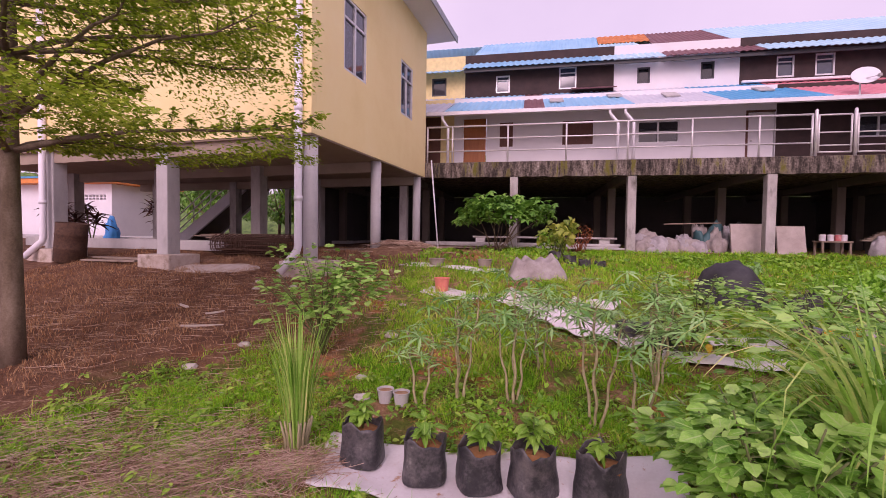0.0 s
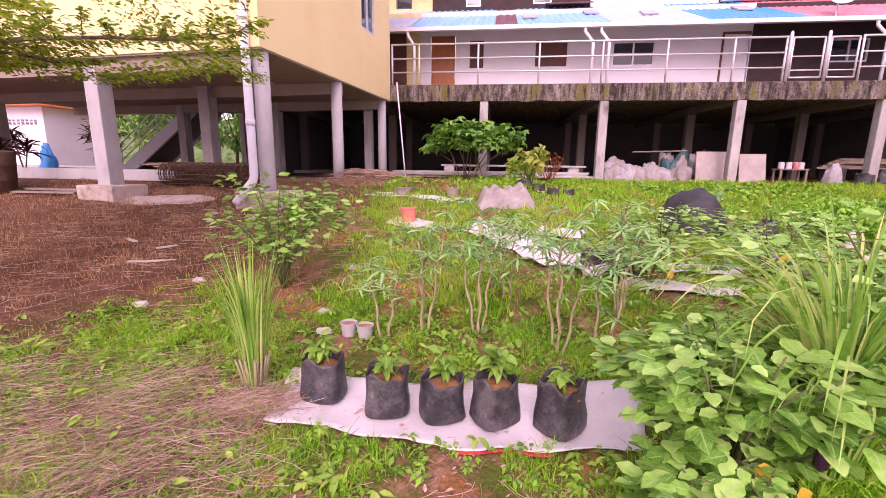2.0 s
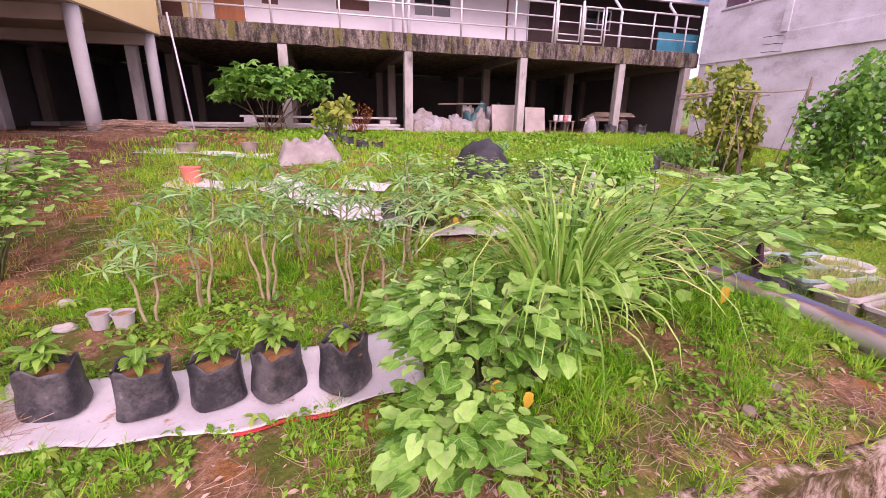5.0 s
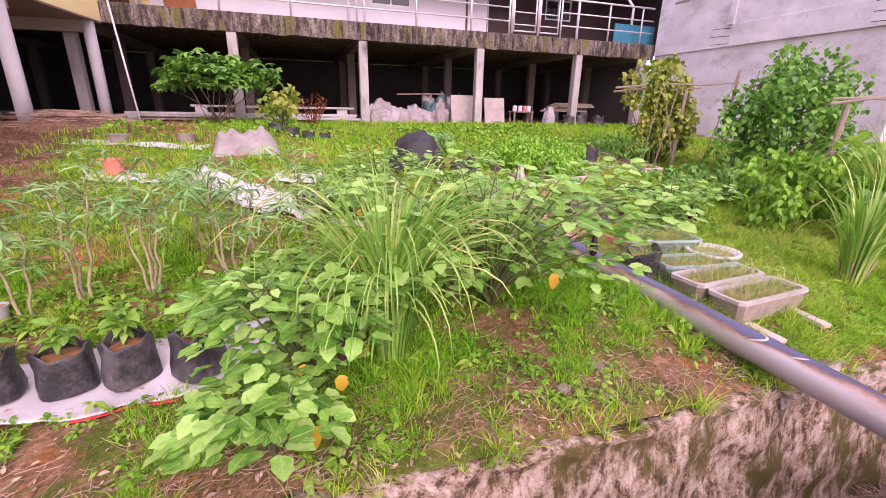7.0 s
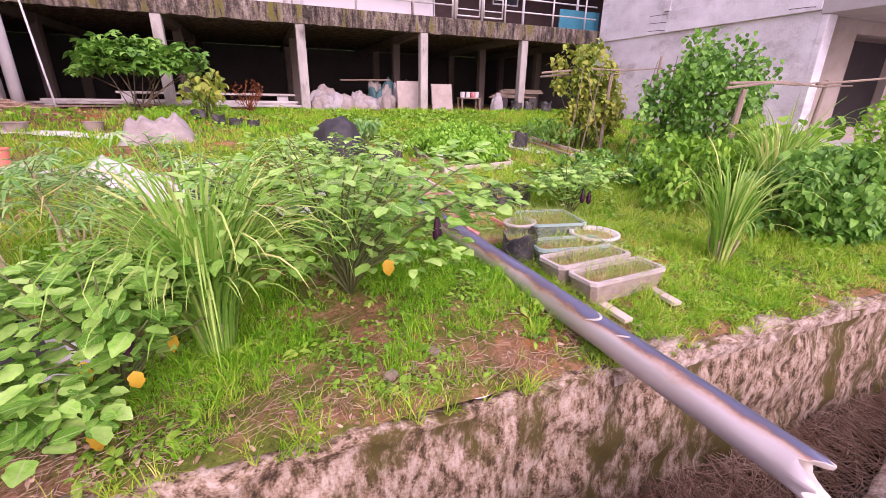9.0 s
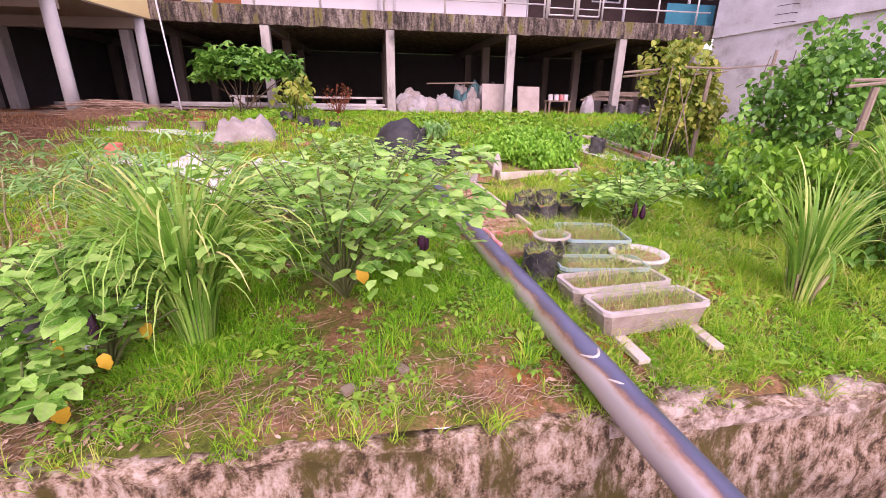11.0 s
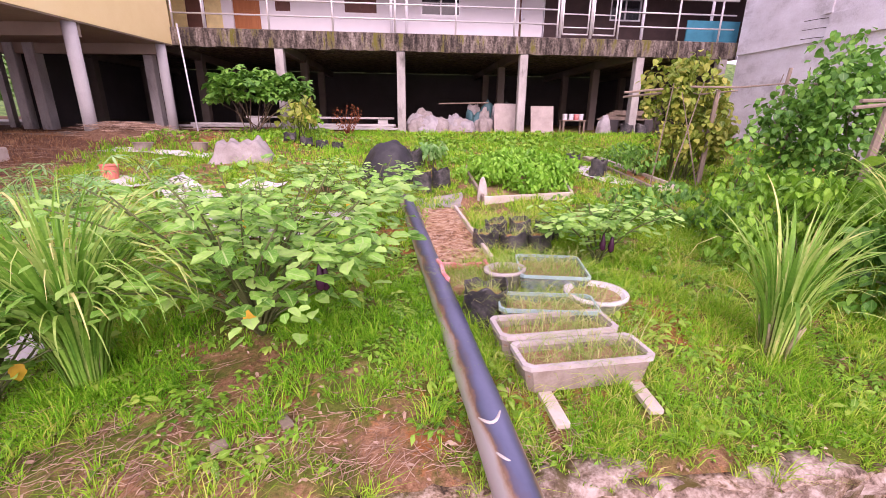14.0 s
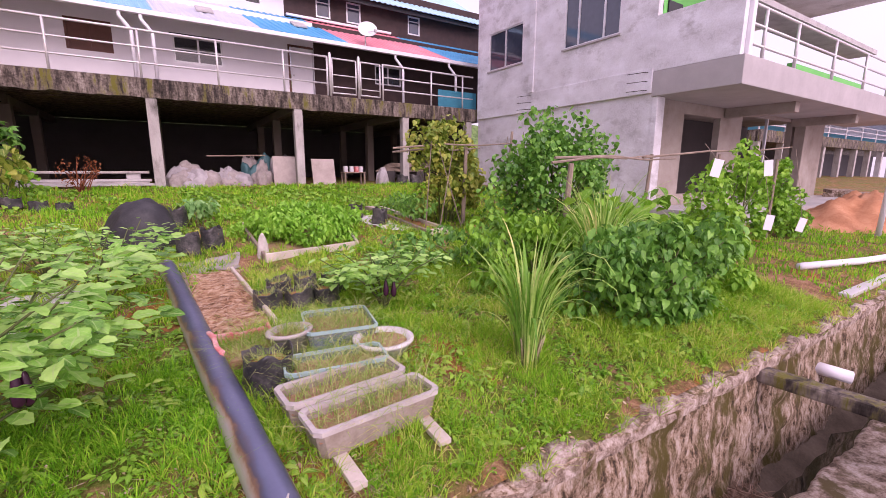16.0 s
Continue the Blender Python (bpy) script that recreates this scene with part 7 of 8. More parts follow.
timber_bed("seed_bed", "bare clay seed bed edged with planks beside the pipe", ((3.53, 3.02), (4.02, 3.06), (3.93, 4.95), (3.46, 4.85)), 0.035, 0.08, M_SEED_SOIL, (1, 3))
timber_bed("vegetable_bed", "plank-edged bed under the leaf vegetables", ((4.32, 5.12), (5.62, 5.45), (5.9, 6.9), (4.3, 6.9)), 0.04, 0.11, M_BED_SOIL)
timber_bed("clay_bed", "narrow orange clay bed edged with blocks", ((6.95, 5.75), (7.35, 5.75), (7.2, 8.1), (6.85, 8.1)), 0.06, 0.09, M_CLAY)
ob = lump("stone_slab", "pale oval stone slab propped on edge", 4.33, 5.3, 0.07, 0.05, 0.3, 6, M_STONE, "stone", 0.03)
lump("flat_stone", "flat pale stone on the drain coping", 4.15, 1.12, 0.17, 0.07, 0.03, 9, M_COPING, "stone", 0.08)
cloth("sack_cloth", "dusty pale cloth at the end of the seed bed", ((3.5, 5.0), (4.05, 5.1), (4.1, 5.5), (3.45, 5.45)), seed=12, material=M_GREY_SACK)
rs = random.Random(17)
for k in range(12):
    x, y = rs.uniform(-4.5, -1.0), rs.uniform(2.4, 7.5)
    if k == 0:
        x, y = -2.97, 3.5
    s = rs.uniform(0.02, 0.055)
    lump("stone", "small pale stone lying on the ground", x, y, s * 1.5, s, s * 0.8, k, M_STONE, "stone", 0.12)
for k, (x, y, ln, yaw) in enumerate(((-3.6, 4.4, 0.5, 20), (-4.6, 5.2, 0.35, -30), (-3.9, 5.0, 0.25, 60), (2.74, 1.42, 0.13, -55), (2.5, 1.3, 0.07, 30), (-3.0, 5.9, 0.3, 10))):
    ob = part("wood_scrap", crumpled(newbox(-ln / 2, ln / 2, -0.025, 0.025, 0, 0.02, bevel=0.004), 0.006, k, 15), M_PALE_WOOD if k < 3 else M_WOOD_OLD, None, "weathered wood scrap on the ground", category="wood scrap")
    ob.matrix_basis = pose(x, y, gz(x, y) + 0.005, 0, 0, yaw)

# ---- stick trellis ----
def trellis():
    t = thing("stick_trellis", "rough stick trellis of posts and thin poles", "trellis")
    for k, (x, y, h, lean) in enumerate(((7.98, 6.2, 1.42, 0.05), (7.58, 3.42, 1.32, 0.08), (9.5, 3.6, 1.45, 0.12), (8.75, 5.9, 1.75, 0.1), (9.9, 5.2, 1.6, -0.05), (11.0, 3.3, 1.5, 0.0), (12.6, 3.1, 1.45, 0.05), (8.4, 5.3, 1.5, 0.2))):
        z = gz(x, y)
        r = 0.04 if k in (1, 0) else 0.028
        part("post", tube(bmesh.new(), [(x, y, z - 0.1), (x + lean * 0.4, y, z + h * 0.5), (x + lean, y, z + h)], [r, r * 0.95, r * 0.85], 7), M_WOOD_OLD, t)
    for a, b in (((6.66, 6.4, 1.86), (8.9, 5.9, 2.0)), ((6.7, 6.5, 1.80), (8.3, 6.15, 1.9)), ((7.4, 3.45, 1.66), (10.3, 3.62, 1.70)), ((7.3, 3.4, 1.60), (9.6, 3.6, 1.74)), ((9.4, 3.6, 1.7), (13.2, 3.1, 1.95)), ((8.4, 5.3, 1.9), (10.0, 5.2, 2.05))):
        a, b = Vector(a), Vector(b)
        part("pole", tube(bmesh.new(), [a, a.lerp(b, 0.4) + Vector((0, 0, 0.03)), a.lerp(b, 0.7) - Vector((0, 0, 0.02)), b], [0.018, 0.016, 0.014, 0.010], 6), M_WOOD_OLD, t)
    for k in range(7):
        x = 7.0 + 0.42 * k + 0.15 * math.sin(k * 5)
        z = gz(x, 5.8)
        part("stake", tube(bmesh.new(), [(x, 5.9, z), (x + 0.45 * math.sin(k * 2.3), 5.7 + 0.3 * math.sin(k), z + 1.5 + 0.35 * math.sin(k * 3))], [0.012, 0.006], 5), M_WOOD_OLD, t)
    return t


trellis()
for k, (x, y, z, ry) in enumerate(((9.75, 2.72, 1.55, 12), (11.15, 2.65, 1.56, -6), (11.3, 2.6, 0.72, 8), (12.6, 2.6, 0.6, 14))):
    ob = thing("paper_card", "white paper card hung on the vine", "card", pose(x, y, z, 0, 0, -35), "cards on the vine")
    part("card", turned(newbox(-0.065, 0.065, -0.004, 0.004, -0.12, 0.12), pose(0, 0, 0, 0, ry, 0)), M_WHITE, ob)
    part("string", tube(bmesh.new(), [(0, 0, 0.11), (0.05, 0.45, 1.9 - z)], 0.004, 4), M_WOOD_OLD, ob)


# ---- under the houses and on the veranda ----
def tree_far(x, y, h, r, seed, material, label):
    rnd = np.random.default_rng(seed)
    z = gz(x, y)
    t = thing("garden_tree", label, "tree", pose(x, y, z))
    part("trunk", tube(bmesh.new(), [(0, 0, -0.1), (0.05, 0, h * 0.3), (0, 0.05, h * 0.7)], [0.09, 0.07, 0.03], 8), M_BARK, t, smooth=True)
    for k in range(5):
        a = k * 1.26
        part("limb", tube(bmesh.new(), [(0.03, 0, h * 0.35), (math.cos(a) * r * 0.4, math.sin(a) * r * 0.4, h * 0.55), (math.cos(a) * r * 0.75, math.sin(a) * r * 0.75, h * 0.8)], [0.04, 0.025, 0.01], 6), M_BARK, t)
    foliage("crown", t, material, [leaf_shape(0.26, 0.13, 0, 0.4, 0.2, 3), leaf_shape(0.22, 0.12, 0, 0.8, 0.2, 3)], blob(rnd, 1500, 0, 0, h * 0.2, r, r, h * 0.85, lumps=12), rnd, (0, 60), kind="stuff")


tree_far(-9.0, 16.5, 3.0, 1.3, 81, M_LEAF_MID, "bright green small tree behind the yellow house")
tree_far(-15.5, 21.0, 4.2, 2.0, 82, M_LEAF_DARK, "dark green tree behind the stairs")
tree_far(-19.5, 24.0, 5.0, 2.6, 83, M_LEAF_MID, "green tree beside the shed")
tree_far(-11.8, 23.0, 4.5, 2.2, 84, M_LEAF_MID, "green tree beyond the lane")
tree_far(-24.0, 30.0, 7.0, 4.0, 85, M_LEAF_DARK, "tall dark tree behind the shed")
tree_far(-33.0, 26.0, 7.0, 4.0, 86, M_LEAF_DARK, "tall dark tree beyond the pump shed")
tree_far(-9.6, 18.8, 3.2, 1.5, 181, M_LEAF_MID, "bright green small tree behind the yellow house")
tree_far(-12.6, 20.5, 3.6, 1.9, 182, M_LEAF_DARK, "dark leafy tree behind the stairs")
tree_far(-17.2, 20.8, 3.4, 1.8, 183, M_LEAF_DARK, "dark green tree beyond the lane")
tree_far(-20.5, 27.0, 6.0, 3.4, 184, M_LEAF_DARK, "tall dark tree on the hill foot")
tree_far(-14.0, 31.0, 6.0, 4.0, 87, M_LEAF_DARK, "tall dark tree on the hill foot")


def cordyline(x, y, h, seed):
    rnd = np.random.default_rng(seed)
    t = thing("cordyline", "dark red-leaved cordyline beside the lane", "plant", pose(x, y, gz(x, y)), group="red-leaved plants")
    pos, az = [], []
    for k in range(4):
        a = k * 1.6
        e = Vector((math.cos(a) * 0.2, math.sin(a) * 0.2, h * (0.5 + 0.12 * k)))
        part("stem", tube(bmesh.new(), [(0, 0, -0.05), e], [0.02, 0.012], 6), M_STEM, t)
        for j in range(16):
            pos.append(e + Vector((0, 0, rnd.uniform(-0.15, 0.1))))
            az.append(j * 2.4)
    foliage("foliage", t, M_LEAF_RED, [leaf_shape(0.5, 0.09, 0, 0.7, 0.3, 5), leaf_shape(0.42, 0.08, 0, 0.3, 0.3, 5)], pos, rnd, (-60, 20), (0.7, 1.2), np.array(az))


for k, (x, y, h) in enumerate(((-12.3, 9.6, 1.3), (-13.8, 11.5, 1.4), (-14.2, 14.5, 1.6), (-12.4, 13.0, 1.8), (-16.5, 13.2, 1.4))):
    cordyline(x, y, h, 90 + k)
lump("blue_tarpaulin", "crumpled blue tarpaulin standing beside the red plants", -17.0, 15.0, 0.35, 0.2, 0.9, 8, plain("blue_tarp", (0.02, 0.22, 0.55), rough=0.5), "tarpaulin", 0.2)


def drum():
    x, y = -9.7, 7.6
    t = thing("rusty_drum", "rusty brown metal drum leaning by the plinth", "drum", pose(x, y, gz(x, y), 0, 6, 0))
    part("body", lathe(bmesh.new(), [(0.28, 0), (0.29, 0.01), (0.29, 0.28), (0.3, 0.3), (0.29, 0.32), (0.29, 0.58), (0.3, 0.6), (0.29, 0.62), (0.29, 0.86), (0.27, 0.86), (0.26, 0.3)], 26), M_REBAR, t, smooth=True)


drum()


def mesh_roll():
    x, y = -5.9, 8.75
    t = thing("wire_mesh_roll", "rusty roll of steel reinforcing mesh on the ground", "mesh roll", pose(x, y, gz(x, y) + 0.25, 0, 0, -8))
    for r in (0.27, 0.22, 0.15):
        for i in range(15):
            xx = -1.05 + 2.1 * i / 14
            part("wire", tube(bmesh.new(), [(xx, math.cos(a) * r, math.sin(a) * r * 0.95) for a in (2 * math.pi * k / 14 for k in range(15))], 0.011, 4, cap=False), M_REBAR, t)
        bm = bmesh.new()
        for k in range(14):
            a = 2 * math.pi * k / 14
            tube(bm, [(-1.1, math.cos(a) * r, math.sin(a) * r * 0.95), (1.1, math.cos(a) * r, math.sin(a) * r * 0.95)], 0.011, 4)
        part("wire_lattice", bm, M_REBAR, t, kind="stuff")


mesh_roll()
rs = random.Random(5)
for k in range(26):
    ln = rs.uniform(1.4, 2.8)
    ob = part("plank", newbox(-ln / 2, ln / 2, -0.08, 0.08, 0, 0.035, bevel=0.005), M_ORANGE_BOARD if k % 3 else M_WOOD_OLD, None, "reddish timber plank in a low stack", category="plank", group="plank stack under the house")
    x, y = -7.0 + 0.25 * rs.uniform(-1, 1), 9.72 + 0.18 * (k % 3)
    ob.matrix_basis = pose(x, y, gz(x, y) + 0.01 + 0.037 * (k // 3) + 0.002 * k, 0, 0, rs.uniform(-4, 4))
for k, (x, y, ln, yaw) in enumerate(((-4.2, 10.2, 2.2, 5), (-3.9, 10.7, 2.0, -6), (-8.6, 7.6, 1.3, 4), (-8.8, 7.9, 1.6, -5), (-2.3, 13.1, 2.4, 2))):
    ob = part("plank", newbox(-ln / 2, ln / 2, -0.09, 0.09, 0, 0.04, bevel=0.005), M_WOOD_OLD, None, "grey weathered plank lying flat", category="plank")
    ob.matrix_basis = pose(x, y, gz(x, y) + 0.012 + 0.006 * k, 0, 0, yaw)
ob = part("concrete_kerb", newbox(-3.4, 3.4, -0.12, 0.12, 0, 0.26, bevel=0.02), M_CONC, None, "low concrete kerb under the yellow house", category="kerb")
ob.matrix_basis = pose(-10.3, 9.4, gz(-10, 9.4) - 0.02, 0, 0, -4)
heap("dry_brush", "mound of dry brown brush at the house corner", -2.7, 10.0, 1.1, 0.9, 0.27, 7, mat("dry_brush_litter", [(0.35, (0.07, 0.035, 0.02)), (0.6, (0.17, 0.09, 0.05)), (0.9, (0.32, 0.19, 0.11))], scale=14, rough=0.97, bump=1.0), "brush heap")
heap("clay_patch", "bare pinkish clay hump before the plinths", -5.9, 7.4, 1.3, 0.5, 0.10, 9, M_PLINTH, "earth mound")

# long white boards stacked between the posts
for k, (z, y, x0, x1) in enumerate(((1.10, 13.25, -3.2, 3.0), (1.162, 13.3, -2.9, 3.05), (1.36, 13.55, -1.4, 3.0), (1.06, 12.98, 0.4, 3.3))):
    part("long_board", newbox(x0, x1, y, y + 0.3, z, z + 0.06, bevel=0.012), M_CONC if k in (1, 3) else M_POST, None, "long pale board stacked between the posts", category="board", group="boards between the posts")
    if k == 0:
        for x in (-2.8, 0, 2.6):
            part("support_block", newbox(x, x + 0.2, 13.2, 13.7, 0.98, 1.10), M_CONC, None, "concrete block under the boards", category="block", group="board supports")
part("support_block", newbox(-1.3, -1.0, 13.56, 13.84, 0.98, 1.36), M_CONC, None, "concrete block under the boards", category="block", group="board supports")
part("support_block", newbox(2.5, 2.8, 13.61, 13.84, 0.98, 1.36), M_CONC, None, "concrete block under the boards", category="block", group="board supports")


def sack_pile():
    rs = random.Random(12)
    for k in range(11):
        x, y = 3.75 + 0.21 * (k % 8) + rs.uniform(-0.05, 0.05), 13.35 + 0.3 * (k // 4)
        lump("rubble_sack", "dusty white plastic sack slumped under the house", x, y, rs.uniform(0.25, 0.38), 0.28, rs.uniform(0.30, 0.48) + 0.08 * (k // 4), 30 + k, M_SACK_WHITE if k % 3 else M_GREY_SACK, "sack", 0.14)


sack_pile()
for k, (x0, x1, z1) in enumerate(((6.13, 7.06, 1.90), (7.30, 8.05, 1.84))):
    bm = newbox(-(x1 - x0) / 2, (x1 - x0) / 2, -0.03, 0.03, 0, z1 - 1.0, bevel=0.01)
    ob = part("leaning_board", bm, mat("stained_board", [(0.35, (0.34, 0.28, 0.25)), (0.9, (0.56, 0.49, 0.46))], scale=2.5, rough=0.85, bump=0.2, spot=(0.22, 0.17, 0.14), spot_at=(0.6, 0.85)), None, "stained beige board leaning upright at a post", category="board", group="upright boards")
    ob.matrix_basis = pose((x0 + x1) / 2, 13.55, gz(6, 13.6) - 0.02, -10, 0, 4 * k)
M_TARP_DULL = plain("dull_teal_sheeting", (0.05, 0.13, 0.14), rough=0.6)
junk = ((5.5, 14.1, 0.3, M_TARP_DULL), (5.85, 14.0, 0.28, M_GREY_SACK), (6.4, 14.3, 0.35, M_SACK_WHITE), (6.0, 14.5, 0.4, M_TARP_DULL), (6.8, 14.4, 0.35, M_BAG), (5.6, 14.5, 0.3, M_GREY_SACK))
for k, (x, y, r, m) in enumerate(junk):
    lump("plastic_bag", "bag of plastic sheeting and household junk", x, y, r, 0.3, 0.6 + 0.04 * k, 60 + k, m, "bag", 0.22)
part("long_stick", tube(bmesh.new(), [(4.4, 13.9, 1.85), (6.0, 14.0, 1.9)], 0.02, 6), M_WOOD_OLD, None, "thin stick laid over the sacks", category="stick")


def bench():
    x, y = 8.62, 13.5
    z = gz(x, y)
    t = thing("low_bench", "low wooden bench with tins under the house", "bench", pose(x, y, z))
    part("top", newbox(-0.38, 0.38, -0.2, 0.2, 0.36, 0.4, bevel=0.005), M_WOOD_OLD, t)
    for sx in (-0.33, 0.33):
        for sy in (-0.16, 0.16):
            part("leg", newbox(sx - 0.025, sx + 0.025, sy - 0.025, sy + 0.025, 0, 0.36), M_WOOD_OLD, t)
    for k, (dx, m) in enumerate(((-0.25, M_PVC), (-0.05, M_PVC), (0.12, M_RED_PLASTIC), (0.27, M_PVC))):
        tin = thing("paint_tin", "small paint tin on the bench", "tin", pose(x + dx, y, z + 0.4), group="tins on the bench")
        part("body", lathe(bmesh.new(), [(0.07, 0), (0.075, 0.01), (0.075, 0.15), (0.08, 0.155), (0.08, 0.17), (0.05, 0.17)], 16), m, tin, smooth=True)
        part("lid", lathe(bmesh.new(), [(0.06, 0.171), (0.06, 0.18), (0.02, 0.182)], 16), M_RAIL, tin)


bench()
lump("white_sack", "tied white sack standing on the ground", 9.55, 13.2, 0.22, 0.2, 0.55, 71, M_SACK_WHITE, "sack", 0.1)
for k in range(6):
    ob = part("plank", newbox(-0.9, 0.9, -0.06, 0.06, 0, 0.05, bevel=0.005), M_WOOD_OLD, None, "dark scrap plank in a pile under the house", category="plank", group="scrap planks")
    ob.matrix_basis = pose(10.6 + 0.1 * k, 14.0 + 0.1 * (k % 3), gz(10, 14) + 0.4 + 0.052 * k, 0, 0, 9 * (k % 3) - 9)
for k, x in enumerate((10.0, 11.2)):
    part("support_block", newbox(x, x + 0.3, 13.8, 14.4, 0.95, 1.43), M_SHADE_DARK, None, "dark block under scrap planks", category="block")
for k, (x, y) in enumerate(((10.2, 13.0), (10.7, 13.1), (11.3, 12.9))):
    grow_bag(pose(x, y, gz(x, y)), 0.2, 0.3, 90 + k, "black plastic tub bag near the posts")


def dish():
    t = thing("satellite_dish", "white satellite dish on the veranda roof", "satellite dish", pose(9.3, 13.8, 5.44))
    part("mast", tube(bmesh.new(), [(0, 0, -0.1), (0, 0, 0.35), (0.05, -0.05, 0.45)], 0.022, 8), M_RAIL, t)
    part("reflector", lathe(bmesh.new(), [(0.01, 0.0), (0.16, 0.025), (0.30, 0.09), (0.31, 0.095), (0.30, 0.10), (0.16, 0.035), (0.02, 0.012)], 28, m=pose(0.05, -0.08, 0.48, 60, 0, -20)), M_WHITE, t, smooth=True)
    part("arm", tube(bmesh.new(), [(0.05, -0.1, 0.45), (0.16, -0.42, 0.42)], 0.012, 6), M_RAIL, t)
    part("receiver", newbox(0.13, 0.2, -0.48, -0.4, 0.38, 0.46, bevel=0.01), M_CONC, t)


dish()


# ---- grass, straw and litter (last: many small pieces) ----
M_GRASS = mat("lawn_grass", [(0.28, (0.06, 0.25, 0.006)), (0.5, (0.155, 0.47, 0.012)), (0.76, (0.32, 0.66, 0.03)), (0.98, (0.60, 0.52, 0.12))], scale=1.2, rough=0.6, bump=0, island=0.5, trans=0.35, spec=0.2)
M_GRASS_SOFT = mat("soft_yellowish_grass", [(0.28, (0.10, 0.29, 0.008)), (0.5, (0.24, 0.50, 0.018)), (0.74, (0.42, 0.66, 0.05)), (0.95, (0.70, 0.64, 0.20))], scale=1.4, rough=0.6, bump=0, island=0.55, trans=0.35, spec=0.2)
M_LEAF_WEED = mat("weed_leaf", leaf_stops((0.09, 0.26, 0.015), (0.24, 0.46, 0.035), (0.44, 0.62, 0.09)), scale=3, rough=0.45, bump=0.15, island=0.5, trans=0.3, vein=(0.42, 0.60, 0.16))
M_DEAD = mat("dead_brown_grass", [(0.3, (0.15, 0.065, 0.028)), (0.6, (0.34, 0.16, 0.07)), (0.9, (0.58, 0.36, 0.19))], scale=1.5, rough=0.9, bump=0, island=0.6, trans=0.15)
M_STRAW = mat("dry_straw", [(0.3, (0.18, 0.10, 0.06)), (0.6, (0.40, 0.25, 0.165)), (0.9, (0.68, 0.50, 0.38))], scale=1.5, rough=0.85, bump=0, island=0.6, trans=0.1)


def patchy(x, y):
    return 0.5 + 0.16 * np.sin(x * 23 + 3 * np.sin(y * 17)) * np.sin(y * 21 + 2 * np.sin(x * 13)) + 0.22 * np.sin(x * 1.9 + 2.1 * np.sin(y * 1.3)) * np.sin(y * 2.3 + 1.1) + 0.2 * np.sin(x * 5.3 + y * 3.1 + 2 * np.sin(y * 2.2)) + 0.15 * np.sin(x * 11 - y * 9)


def brown_side(x, y):
    return ((-1.4 - x) + (y - 2.9) * 0.25) * 0.16 + 0.15 * np.sin(x * 1.3 + y * 0.9)


def bare(x, y):
    """Places without grass: cloth, beds, clay patches under the bushes, trodden earth by the drain."""
    b = ((x > -0.9) & (x < 1.15) & (y > 1.95) & (y < 2.5)) | ((np.abs(x - 4.0) < 0.06) & (y > 1.2) & (y < 1.7)) | ((np.abs(x - 4.475) < 0.06) & (y > 1.25) & (y < 1.7)) | ((x > 3.5) & (x < 4.0) & (y > 3.05) & (y < 4.9))
    for cx, cy, r in ((2.4, 1.85, 0.26), (1.0, 1.3, 0.3), (0.2, 1.55, 0.35), (3.0, 1.35, 0.15), (-0.9, 2.9, 0.3), (4.6, 3.1, 0.2), (1.9, 1.25, 0.2)):
        b |= (x - cx) ** 2 + (y - cy) ** 2 < (r * (0.8 + 0.3 * np.sin(7 * np.arctan2(y - cy, x - cx)))) ** 2
    return b


def lawn(name, label, n, x0, x1, y0, y1, hlo, hhi, w, material, keep, seed, bend=0.9):
    rnd = np.random.default_rng(seed)
    x, y = rnd.uniform(x0, x1, n), rnd.uniform(y0, y1, n)
    k = keep(x, y, rnd) & ~bare(x, y)
    x, y = x[k], y[k]
    h = rnd.uniform(hlo, hhi, len(x)) * (0.35 + 1.3 * np.clip(patchy(x * 1.7 + 3, y * 1.4), 0, 1) ** 1.5)
    co, fa = blades(rnd, x, y, land(x, y), h, rnd.uniform(0.6, 1.3, len(x)) * w, bend)
    return link(name, np_mesh(name, co, fa), material, None, label, category="grass", kind="stuff")


def tread(x, y):
    """Thin growth on the trodden strip along the drain, left of the pipe."""
    return 0.24 * (1 - step(1.1, 1.75, y)) * (1 - step(3.2, 3.9, x))


def tufts(name, label, n, per, x0, x1, y0, y1, hlo, hhi, w, material, keep, seed, bend=1.6):
    """Grass growing in small tussocks whose blades fall outwards."""
    rnd = np.random.default_rng(seed)
    cx, cy = rnd.uniform(x0, x1, n), rnd.uniform(y0, y1, n)
    k = keep(cx, cy, rnd) & ~bare(cx, cy)
    cx, cy = cx[k], cy[k]
    big = rnd.uniform(0.45, 1.25, len(cx)) ** 1.5
    az = rnd.uniform(0, 2 * np.pi, (len(cx), per))
    r = np.abs(rnd.normal(0, 0.014, (len(cx), per))) * big[:, None]
    x, y = (cx[:, None] + np.cos(az) * r).ravel(), (cy[:, None] + np.sin(az) * r).ravel()
    h = (rnd.uniform(hlo, hhi, (len(cx), per)) * big[:, None]).ravel()
    co, fa = blades(rnd, x, y, land(x, y), h, rnd.uniform(0.6, 1.3, len(x)) * w, bend, (az + rnd.normal(0, 0.5, az.shape)).ravel())
    return link(name, np_mesh(name, co, fa), material, None, label, category="grass", kind="stuff")


